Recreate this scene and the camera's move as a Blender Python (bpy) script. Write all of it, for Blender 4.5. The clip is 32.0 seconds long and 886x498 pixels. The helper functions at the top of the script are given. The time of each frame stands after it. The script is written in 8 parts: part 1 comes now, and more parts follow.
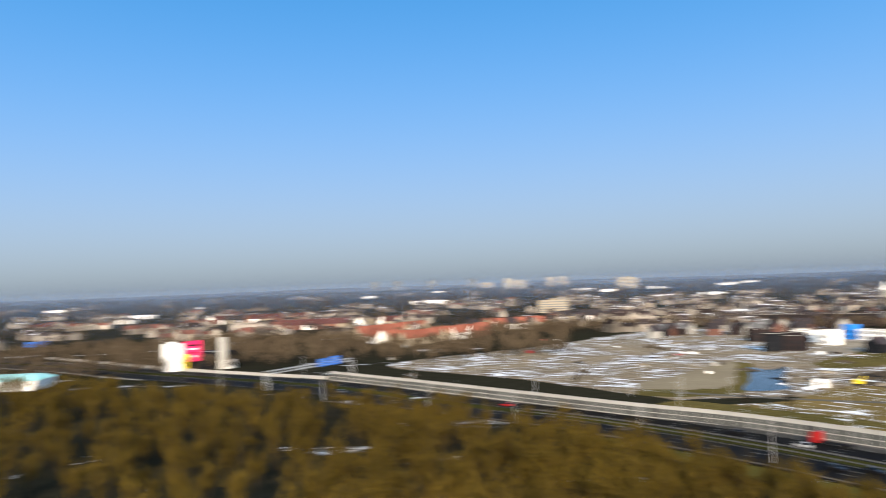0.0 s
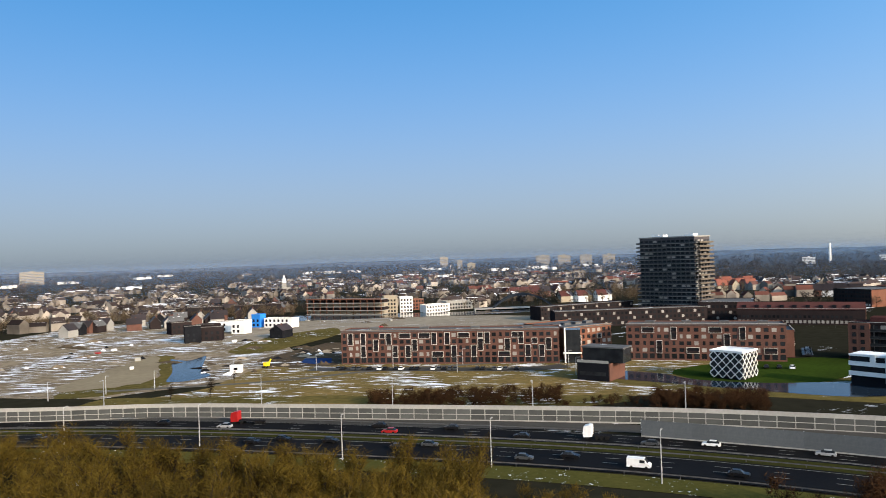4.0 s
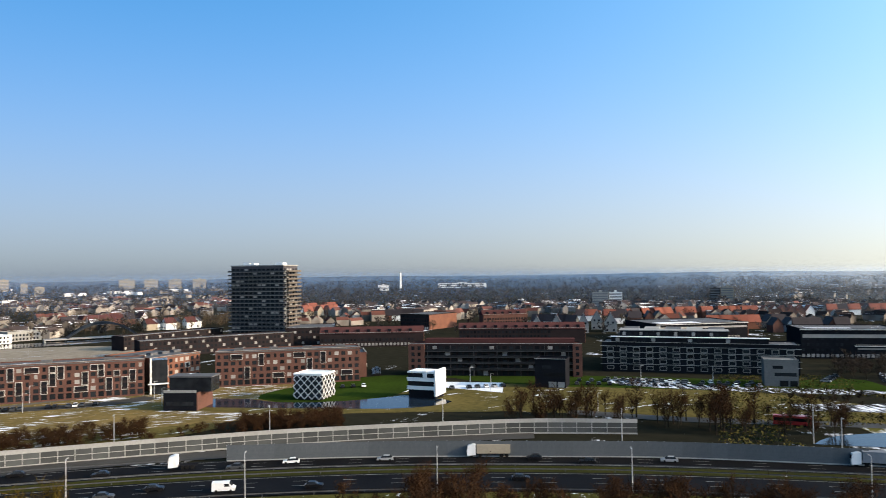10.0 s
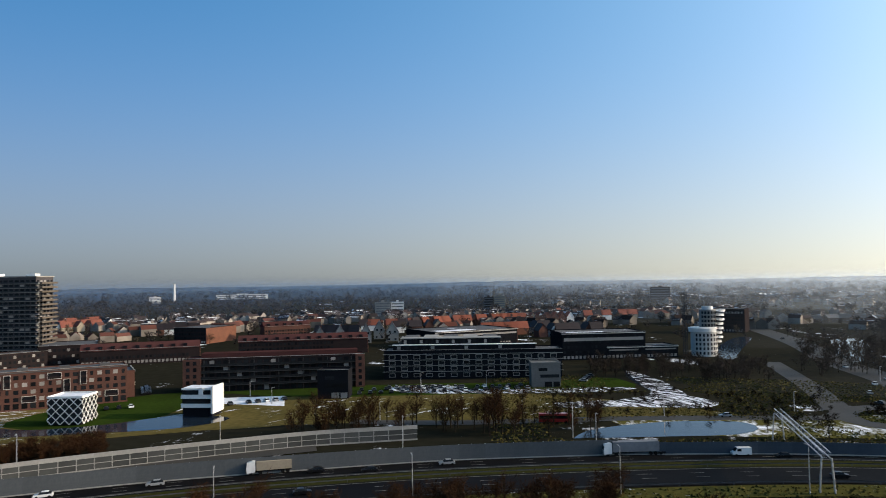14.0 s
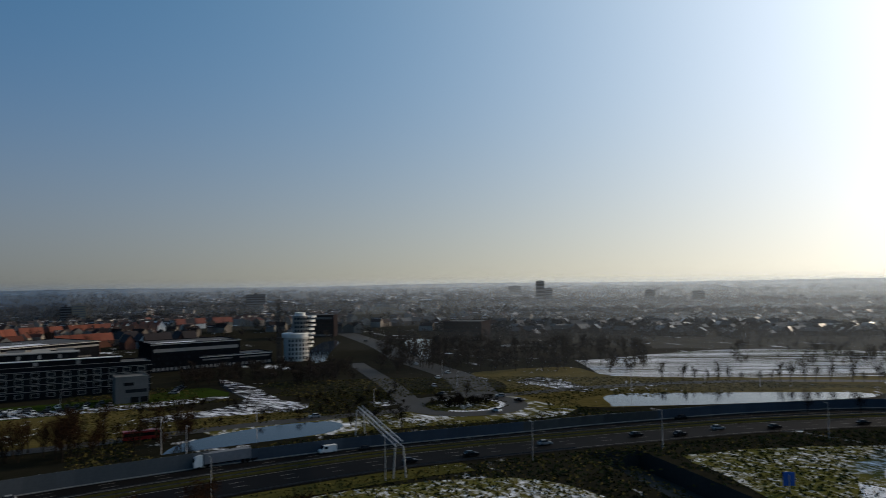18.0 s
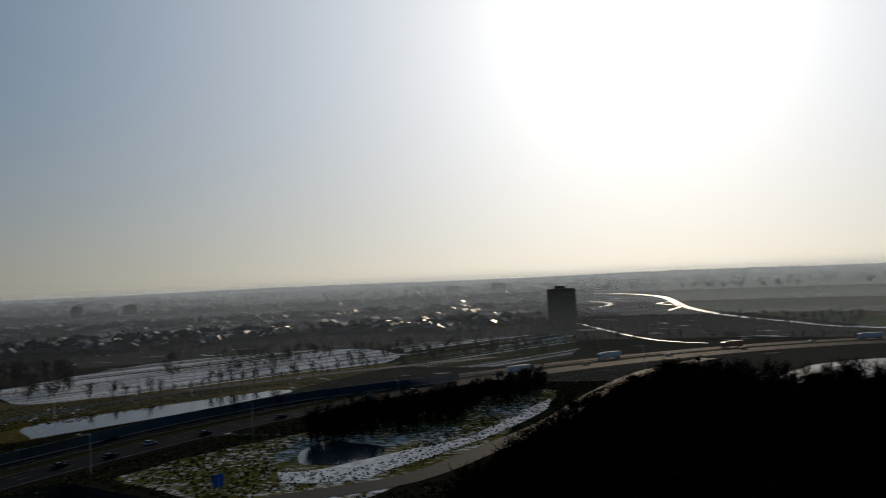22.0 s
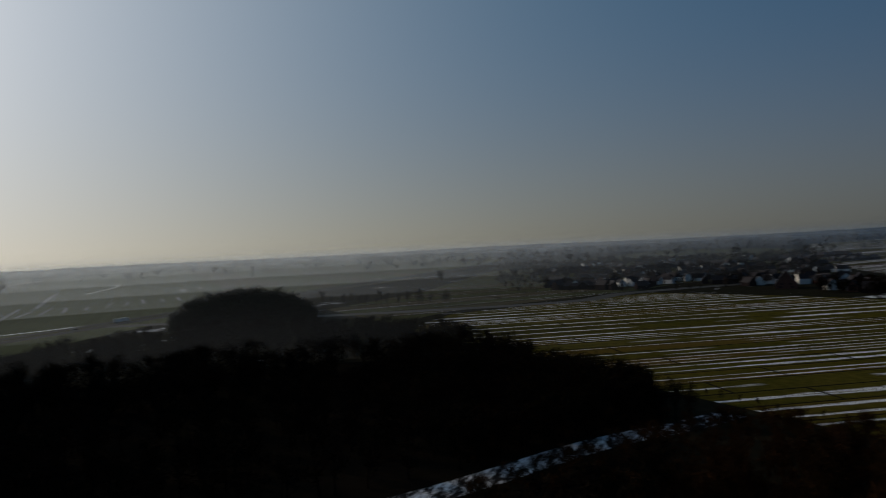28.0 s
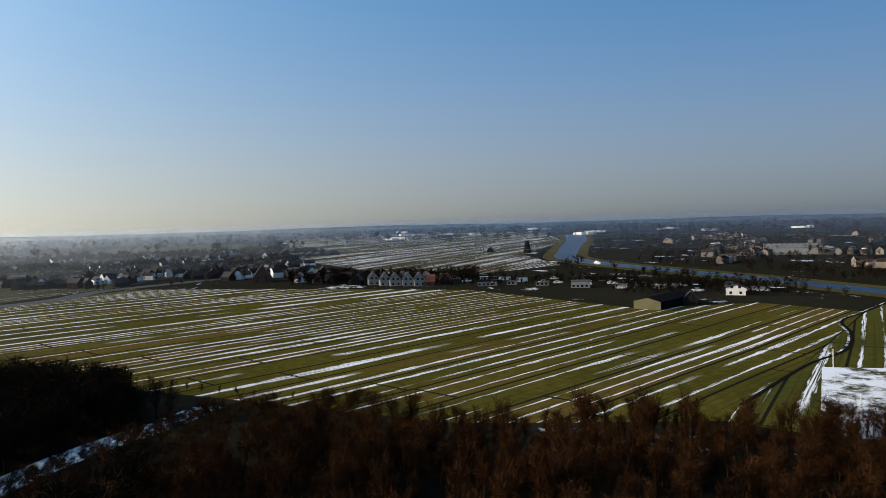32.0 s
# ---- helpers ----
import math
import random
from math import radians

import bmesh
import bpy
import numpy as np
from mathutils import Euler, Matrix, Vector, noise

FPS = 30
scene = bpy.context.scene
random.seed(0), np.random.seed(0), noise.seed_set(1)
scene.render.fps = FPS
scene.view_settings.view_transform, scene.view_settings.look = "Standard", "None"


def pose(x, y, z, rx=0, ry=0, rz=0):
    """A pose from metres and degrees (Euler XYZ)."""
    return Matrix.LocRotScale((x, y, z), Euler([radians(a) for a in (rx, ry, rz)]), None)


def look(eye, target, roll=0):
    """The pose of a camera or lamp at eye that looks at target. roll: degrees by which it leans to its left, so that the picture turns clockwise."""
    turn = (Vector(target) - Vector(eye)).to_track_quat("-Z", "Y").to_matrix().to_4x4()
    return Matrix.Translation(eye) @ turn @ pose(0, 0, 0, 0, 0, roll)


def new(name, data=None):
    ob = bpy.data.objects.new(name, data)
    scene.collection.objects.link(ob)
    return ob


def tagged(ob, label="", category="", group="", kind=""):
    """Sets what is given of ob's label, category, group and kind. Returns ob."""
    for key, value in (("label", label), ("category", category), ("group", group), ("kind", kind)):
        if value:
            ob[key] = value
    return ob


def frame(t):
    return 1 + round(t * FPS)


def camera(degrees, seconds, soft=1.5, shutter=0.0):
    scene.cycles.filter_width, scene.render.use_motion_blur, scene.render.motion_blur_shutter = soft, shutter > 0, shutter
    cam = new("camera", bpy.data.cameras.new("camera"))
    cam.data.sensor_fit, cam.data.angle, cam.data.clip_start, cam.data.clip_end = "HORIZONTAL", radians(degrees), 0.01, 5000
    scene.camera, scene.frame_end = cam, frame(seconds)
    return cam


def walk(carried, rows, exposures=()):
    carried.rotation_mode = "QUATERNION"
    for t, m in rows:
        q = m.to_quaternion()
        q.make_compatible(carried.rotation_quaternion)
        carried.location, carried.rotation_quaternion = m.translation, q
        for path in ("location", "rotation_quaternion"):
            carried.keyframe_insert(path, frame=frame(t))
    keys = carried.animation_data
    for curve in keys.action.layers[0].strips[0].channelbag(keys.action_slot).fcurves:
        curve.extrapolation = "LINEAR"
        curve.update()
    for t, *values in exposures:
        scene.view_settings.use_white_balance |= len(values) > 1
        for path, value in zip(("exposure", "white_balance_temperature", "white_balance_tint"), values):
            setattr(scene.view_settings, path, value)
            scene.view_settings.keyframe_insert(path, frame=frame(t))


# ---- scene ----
FOV = 61.6
# the hover drifts back a little in the first seconds: seconds, x, y, z
DRIFT = np.array([(0, 15.2, 11.1, 47.4), (1, 15.2, 11.1, 47.4), (2, 13.4, 9.5, 47.7), (2.5, 12.4, 8.8, 47.8), (4.5, 7.4, 5.3, 48.3), (5, 6, 4.3, 48.4),
                  (5.5, 4.4, 2.9, 48.6), (6, 2.9, 1.6, 48.9), (7, 1, 0.5, 49.5), (8, 0, 0, 50), (32, 0, 0, 50)])
# seconds, heading clockwise from +Y, pitch, roll (degrees): a hovering turn
PATH = [
    (0.0, -1.72, 2.42, -2.07),    (0.5, 17.62, 1.57, -1.87),    (1.0, 31.97, 0.64, -2.10),
    (1.5, 36.88, 0.39, -2.68),    (2.0, 37.51, 0.44, -2.55),    (2.5, 38.13, 0.43, -2.68),
    (4.5, 43.24, 0.55, -1.45),    (5.0, 45.98, 0.72, -1.20),    (5.5, 48.79, 0.91, -1.11),
    (6.0, 51.47, 1.06, -1.04),    (6.5, 54.04, 1.22, -1.01),    (7.0, 56.57, 1.34, -0.93),
    (7.5, 59.12, 1.42, -0.88),    (8.0, 61.83, 1.43, -0.96),    (8.5, 64.39, 1.49, -0.90),
    (9.0, 66.93, 1.53, -0.87),    (9.5, 69.43, 1.58, -0.83),    (10.0, 71.91, 1.67, -0.78),
    (10.5, 74.42, 1.70, -0.77),    (11.0, 76.85, 1.74, -0.76),    (11.5, 79.07, 1.77, -0.79),
    (12.0, 81.09, 1.85, -0.82),    (12.5, 82.94, 1.94, -0.83),    (13.0, 84.79, 2.03, -0.84),
    (13.5, 86.63, 2.13, -0.92),    (15.5, 96.37, 2.48, -0.88),    (16.0, 100.40, 2.55, -0.71),
    (16.5, 104.86, 2.54, -0.55),    (17.0, 109.45, 2.49, -0.56),    (17.5, 114.10, 2.41, -0.64),
    (18.0, 118.88, 2.31, -0.85),    (18.5, 123.74, 2.19, -1.15),    (19.0, 128.69, 2.13, -1.35),
    (19.5, 133.80, 2.10, -1.53),    (20.0, 138.98, 2.06, -1.80),    (20.5, 144.18, 2.00, -2.11),
    (21.0, 149.55, 1.98, -2.30),    (21.5, 155.19, 1.95, -2.39),    (22.0, 160.73, 2.05, -2.50),
    (22.5, 166.55, 1.90, -2.64),    (23.0, 172.39, 1.61, -3.11),    (23.5, 178.18, 1.34, -3.20),
    (24.0, 183.98, 1.13, -3.35),    (24.5, 189.71, 0.93, -3.51),    (25.0, 195.15, 0.81, -3.46),
    (25.5, 201.40, 0.57, -3.51),    (27.5, 224.17, 0.05, -3.25),    (28.0, 230.88, -0.37, -2.88),
    (28.5, 237.53, -0.81, -2.71),    (29.0, 244.29, -1.24, -2.41),    (29.5, 250.91, -1.64, -2.46),
    (30.0, 257.14, -1.95, -2.33),    (30.5, 262.09, -2.16, -2.11),    (31.0, 265.75, -2.27, -1.96),
    (31.5, 268.18, -2.29, -1.80),    (32.0, 269.29, -2.27, -1.62),
]


def aim(t, yaw, pitch, roll):
    eye = [float(np.interp(t, DRIFT[:, 0], DRIFT[:, k])) for k in (1, 2, 3)]
    a, p = radians(yaw), radians(pitch)
    d = (math.sin(a) * math.cos(p), math.cos(a) * math.cos(p), math.sin(p))
    return look(eye, [e + 100 * v for e, v in zip(eye, d)], roll)


cam = camera(FOV, 32.0, soft=0.65, shutter=0.5)
walk(cam, [(t, aim(t, y, p, r)) for t, y, p, r in PATH],
     exposures=[(t, stops, 6900, 14) for t, stops in (
         (0, 0.55), (2, 0.35), (5, 0.35), (6, 0.4), (8, 0.55), (10, 0.48), (13, 0.1), (16, -0.66), (18, -1.2), (20, -1.83), (22, -2.2), (23, -2.4),
         (24, -2.45), (25, -2.55), (28, -2.3), (29, -1.73), (30, -1.25), (31, -0.68), (32, -0.4))])

# ---- sky and sun ----
SUN_AZ, SUN_EL = 176.8, 19.0
SKY_TINT = (0.001, 0.002, 0.004)
# clear sky that deepens upwards and greys into the haze: rate with height, colour
SKY_BANDS = ((2.1, (-0.131, 0.982, 2.78)), (4.5, (0.631, 0.025, -0.734)), (8.0, (0.616, -0.037, -1.744)), (18.0, (-0.783, -0.537, 0.231)))
# aureole of the hazy sun: sharpness, colour
AUREOLE = ((3.5, (0.876, 1.543, 1.984)), (12.0, (4.9, 4.55, 4.2)), (50.0, (3.4, 3.2, 2.8)), (350.0, (7.0, 7.0, 6.6)))
HAZE_WARM = (2.2, 1.55, 0.35)
world = bpy.data.worlds.new("World")
scene.world = world
world.use_nodes = True
wn = world.node_tree.nodes
wl = world.node_tree.links
sky = wn.new("ShaderNodeTexSky")
sky.sky_type = "NISHITA"
sky.sun_disc = False
sky.sun_elevation = radians(SUN_EL)
sky.sun_rotation = radians(SUN_AZ)
sky.altitude, sky.air_density, sky.dust_density, sky.ozone_density = 0, 1.0, 0.6, 2.5


def world_math(op, x, y):
    t = wn.new("ShaderNodeMath")
    t.operation = op
    for k, v in ((0, x), (1, y)):
        if isinstance(v, (int, float)):
            t.inputs[k].default_value = v
        else:
            wl.new(v, t.inputs[k])
    return t.outputs[0]


def world_add(base, colour, factor):
    """base + colour * factor"""
    t = wn.new("ShaderNodeVectorMath")
    t.operation = "MULTIPLY_ADD"
    t.inputs[0].default_value = colour
    wl.new(factor, t.inputs[1])
    if base is None:
        t.inputs[2].default_value = (0, 0, 0)
    else:
        wl.new(base, t.inputs[2])
    return t.outputs[0]


# clear sky, winter haze that thickens to the horizon, and the wide bright aureole of the hazy sun
sun_vec = Vector((math.sin(radians(SUN_AZ)) * math.cos(radians(SUN_EL)),
                  math.cos(radians(SUN_AZ)) * math.cos(radians(SUN_EL)), math.sin(radians(SUN_EL))))
wdir = wn.new("ShaderNodeTexCoord").outputs["Generated"]
wsep = wn.new("ShaderNodeSeparateXYZ")
wl.new(wdir, wsep.inputs[0])
wz = world_math("MAXIMUM", wsep.outputs[2], 0.0)
wdot = wn.new("ShaderNodeVectorMath")
wdot.operation = "DOT_PRODUCT"
wdot.inputs[1].default_value = sun_vec
wl.new(wdir, wdot.inputs[0])
near_sun = world_math("MULTIPLY", world_math("ADD", wdot.outputs["Value"], 1.0), 0.5)
tint = wn.new("ShaderNodeVectorMath")
tint.operation = "MULTIPLY"
tint.inputs[1].default_value = SKY_TINT
wl.new(sky.outputs[0], tint.inputs[0])
col = tint.outputs[0]
for rate, colour in SKY_BANDS:
    col = world_add(col, colour, world_math("POWER", 2.71828, world_math("MULTIPLY", wz, -rate)))
col = world_add(col, HAZE_WARM, world_math("MULTIPLY", world_math("POWER", 2.71828, world_math("MULTIPLY", wz, -9.0)), world_math("POWER", near_sun, 3.0)))
for sharp, glow in AUREOLE:
    col = world_add(col, glow, world_math("POWER", near_sun, sharp))
floor_of = wn.new("ShaderNodeVectorMath")
floor_of.operation = "MAXIMUM"
floor_of.inputs[1].default_value = (0.02, 0.02, 0.02)
wl.new(col, floor_of.inputs[0])
col = floor_of.outputs[0]
wn["Background"].inputs["Strength"].default_value = 0.55
wl.new(col, wn["Background"].inputs["Color"])
sun = new("sun", bpy.data.lights.new("sun", "SUN"))
sun.data.energy, sun.data.angle, sun.data.color = 5.0, radians(0.55), (1.0, 0.82, 0.58)
sun.matrix_world = look(sun_vec * 300, (0, 0, 0))

from mathutils.geometry import tessellate_polygon

# ---- materials ----
MATS = {}
SHADE_SCALE = 0.68                             # lowers base colours under 0.5 so that shaded ground renders darker


def mat(name, a, b=None, rough=0.8, fine=2.0, coarse=0.15, metal=0.0, bump=0.0, snow=0.0, snow_scale=(0.1, 0.1), turn=0.0,
        rnd=0.0, island=0.0, spec=0.0, snow_sharp=0.06):
    """Two-scale colour variation from a to b, fine relief, and lying snow where a stretched noise is high."""
    if name in MATS:
        return MATS[name]
    m = bpy.data.materials.new(name)
    m.use_nodes = True
    n, l = m.node_tree.nodes, m.node_tree.links
    bs = n["Principled BSDF"]
    bs.inputs["Roughness"].default_value = rough
    bs.inputs["Metallic"].default_value = metal
    bs.inputs["Specular IOR Level"].default_value = spec
    b = b or tuple(c * 0.75 for c in a)
    if max(a) < 0.5:
        a, b = tuple(c * SHADE_SCALE for c in a), tuple(c * SHADE_SCALE for c in b)
    tc = n.new("ShaderNodeTexCoord")
    n1, n2 = n.new("ShaderNodeTexNoise"), n.new("ShaderNodeTexNoise")
    for nn, s in ((n1, fine), (n2, coarse)):
        nn.inputs["Scale"].default_value = s
        nn.inputs["Detail"].default_value = 4
        l.new(tc.outputs["Object"], nn.inputs["Vector"])
    mx = n.new("ShaderNodeMath")
    mx.operation = "ADD"
    l.new(n1.outputs[0], mx.inputs[0]), l.new(n2.outputs[0], mx.inputs[1])
    mr = n.new("ShaderNodeMapRange")
    mr.inputs["From Min"].default_value, mr.inputs["From Max"].default_value = 0.72, 1.28
    l.new(mx.outputs[0], mr.inputs[0])
    mixc = n.new("ShaderNodeMix")
    mixc.data_type = "RGBA"
    mixc.inputs[6].default_value, mixc.inputs[7].default_value = (*a, 1), (*b, 1)
    l.new(mr.outputs[0], mixc.inputs[0])
    out = mixc.outputs[2]
    if rnd or island:
        src = n.new("ShaderNodeObjectInfo").outputs["Random"] if rnd else n.new("ShaderNodeNewGeometry").outputs["Random Per Island"]
        mr2 = n.new("ShaderNodeMapRange")
        mr2.inputs["To Min"].default_value, mr2.inputs["To Max"].default_value = 1 - (rnd or island), 1 + (rnd or island)
        l.new(src, mr2.inputs[0])
        hs = n.new("ShaderNodeHueSaturation")
        l.new(mr2.outputs[0], hs.inputs["Value"]), l.new(out, hs.inputs["Color"])
        out = hs.outputs[0]
    if snow:
        mp = n.new("ShaderNodeMapping")
        mp.inputs["Rotation"].default_value[2] = -radians(turn)
        mp.inputs["Scale"].default_value = (snow_scale[0], snow_scale[1], 1)
        mp.vector_type = "POINT"
        rot = n.new("ShaderNodeVectorRotate")
        rot.rotation_type = "Z_AXIS"
        rot.inputs["Angle"].default_value = -radians(turn)
        mp.inputs["Rotation"].default_value[2] = 0
        l.new(tc.outputs["Object"], rot.inputs["Vector"]), l.new(rot.outputs[0], mp.inputs[0])
        n3 = n.new("ShaderNodeTexNoise")
        n3.inputs["Scale"].default_value, n3.inputs["Detail"].default_value, n3.inputs["Roughness"].default_value = 1, 9, 0.74
        l.new(mp.outputs[0], n3.inputs["Vector"])
        mr3 = n.new("ShaderNodeMapRange")
        mr3.inputs["From Min"].default_value, mr3.inputs["From Max"].default_value = 1 - snow - snow_sharp / 2, 1 - snow + snow_sharp / 2
        patchy = n.new("ShaderNodeMath")
        patchy.operation = "MULTIPLY_ADD"
        patchy.inputs[1].default_value = 0.35
        l.new(n2.outputs[0], patchy.inputs[0]), l.new(n3.outputs[0], patchy.inputs[2])
        less = n.new("ShaderNodeMath")
        less.operation = "SUBTRACT"
        less.inputs[1].default_value = 0.175
        l.new(patchy.outputs[0], less.inputs[0]), l.new(less.outputs[0], mr3.inputs[0])
        mix2 = n.new("ShaderNodeMix")
        mix2.data_type = "RGBA"
        mix2.inputs[7].default_value = (0.78, 0.8, 0.84, 1)
        l.new(mr3.outputs[0], mix2.inputs[0]), l.new(out, mix2.inputs[6])
        out = mix2.outputs[2]
    l.new(out, bs.inputs["Base Color"])
    if bump:
        bp = n.new("ShaderNodeBump")
        bp.inputs["Strength"].default_value, bp.inputs["Distance"].default_value = 0.6, bump
        l.new(n1.outputs[0], bp.inputs["Height"]), l.new(bp.outputs[0], bs.inputs["Normal"])
    MATS[name] = m
    return m


def water(name, col=(0.012, 0.022, 0.035), rough=0.08, ripple=0.02, scale=0.6, sheen=0.09):
    m = mat(name, col, tuple(c * 1.6 for c in col), rough=rough, fine=scale, coarse=0.03, bump=ripple, spec=sheen)
    return m


def striped(name, a, b, turn, period, share, seed=0.0, ditch_colour=(0.02, 0.018, 0.012)):
    """Meadow cut by parallel ditches: furrows in two greens and snow lying along the furrows on one side."""
    m = mat(name, a, b, rough=0.9, fine=0.25, coarse=0.02, bump=0.1)
    n, l = m.node_tree.nodes, m.node_tree.links
    bs = n["Principled BSDF"]
    src = bs.inputs["Base Color"].links[0].from_socket
    tc = n.new("ShaderNodeTexCoord")
    rot = n.new("ShaderNodeVectorRotate")
    rot.rotation_type = "Z_AXIS"
    rot.inputs["Angle"].default_value = -radians(turn)
    l.new(tc.outputs["Object"], rot.inputs["Vector"])
    sep = n.new("ShaderNodeSeparateXYZ")
    l.new(rot.outputs[0], sep.inputs[0])

    def noise_of(sx, sy, detail=5):
        mp = n.new("ShaderNodeMapping")
        mp.inputs["Scale"].default_value = (sx, sy, 1)
        mp.inputs["Location"].default_value = (seed, seed * 0.7, 0)
        t = n.new("ShaderNodeTexNoise")
        t.inputs["Scale"].default_value, t.inputs["Detail"].default_value = 1, detail
        l.new(rot.outputs[0], mp.inputs[0]), l.new(mp.outputs[0], t.inputs["Vector"])
        return t.outputs[0]

    def math_of(op, x, y):
        t = n.new("ShaderNodeMath")
        t.operation = op
        for k, v in ((0, x), (1, y)):
            if isinstance(v, (int, float)):
                t.inputs[k].default_value = v
            else:
                l.new(v, t.inputs[k])
        return t.outputs[0]

    wob = math_of("MULTIPLY", noise_of(0.004, 0.008, 1), period * 0.4)
    u = math_of("ADD", sep.outputs[1], wob)
    strip = math_of("FLOOR", math_of("DIVIDE", u, period), 0)
    fr = math_of("FRACT", math_of("DIVIDE", u, period), 0)
    tri = math_of("ABSOLUTE", math_of("SUBTRACT", fr, 0.5), 0)          # 0 mid strip, 0.5 at the ditch
    white = n.new("ShaderNodeTexWhiteNoise")
    white.noise_dimensions = "1D"
    l.new(strip, white.inputs["W"])
    each = white.outputs["Value"]                                       # every strip is grazed and drained its own way
    fr2 = math_of("FRACT", math_of("DIVIDE", u, period / 6.0), 0)
    tri2 = math_of("ABSOLUTE", math_of("SUBTRACT", fr2, 0.5), 0)
    lines = noise_of(0.0025, 1.0, 3)
    big = noise_of(0.008, 0.03, 3)
    amount = math_of("ADD", math_of("MULTIPLY", tri, 0.6), math_of("MULTIPLY", math_of("SUBTRACT", 0.5, tri2), 0.7))
    amount = math_of("ADD", amount, math_of("MULTIPLY", math_of("SUBTRACT", lines, 0.5), 2.4))
    amount = math_of("ADD", amount, math_of("MULTIPLY", math_of("SUBTRACT", big, 0.5), 0.8))
    amount = math_of("ADD", amount, math_of("MULTIPLY", math_of("SUBTRACT", each, 0.5), 0.3))
    amount = math_of("ADD", amount, math_of("MULTIPLY", math_of("SUBTRACT", noise_of(0.1, 1.6, 6), 0.5), 0.4))
    tone = n.new("ShaderNodeMix")
    tone.data_type = "RGBA"
    tone.inputs[7].default_value = (a[0] * 0.75, a[1] * 0.55, a[2] * 0.75, 1)
    l.new(math_of("MULTIPLY", math_of("GREATER_THAN", each, 0.6), math_of("MULTIPLY", big, 1.5)), tone.inputs[0]), l.new(src, tone.inputs[6])
    furrow = n.new("ShaderNodeMix")
    furrow.data_type = "RGBA"
    furrow.inputs[7].default_value = (0.03, 0.028, 0.014, 1)
    fmap = n.new("ShaderNodeMapRange")
    fmap.inputs["From Min"].default_value, fmap.inputs["From Max"].default_value, fmap.inputs["To Max"].default_value = 0.52, 0.62, 0.7
    l.new(noise_of(0.004, 1.3, 3), fmap.inputs[0])
    l.new(fmap.outputs[0], furrow.inputs[0]), l.new(tone.outputs[2], furrow.inputs[6])
    mr = n.new("ShaderNodeMapRange")
    mr.inputs["From Min"].default_value, mr.inputs["From Max"].default_value = 1 - share, 1 - share + 0.1
    l.new(amount, mr.inputs[0])
    mx = n.new("ShaderNodeMix")
    mx.data_type = "RGBA"
    mx.inputs[7].default_value = (0.78, 0.8, 0.84, 1)
    l.new(mr.outputs[0], mx.inputs[0]), l.new(furrow.outputs[2], mx.inputs[6])
    ditch = n.new("ShaderNodeMapRange")
    ditch.inputs["From Min"].default_value, ditch.inputs["From Max"].default_value = 0.45, 0.465
    l.new(tri, ditch.inputs[0])
    # headland: a cross ditch now and then, at another place on each strip
    run = math_of("ADD", math_of("DIVIDE", sep.outputs[0], period * 9.0), math_of("MULTIPLY", each, 7.0))
    cross = math_of("LESS_THAN", math_of("ABSOLUTE", math_of("SUBTRACT", math_of("FRACT", run, 0), 0.5), 0), 0.0035)
    mx2 = n.new("ShaderNodeMix")
    mx2.data_type = "RGBA"
    mx2.inputs[7].default_value = (*ditch_colour, 1)
    l.new(math_of("MAXIMUM", ditch.outputs[0], cross), mx2.inputs[0]), l.new(mx.outputs[2], mx2.inputs[6])
    l.new(mx2.outputs[2], bs.inputs["Base Color"])
    return m


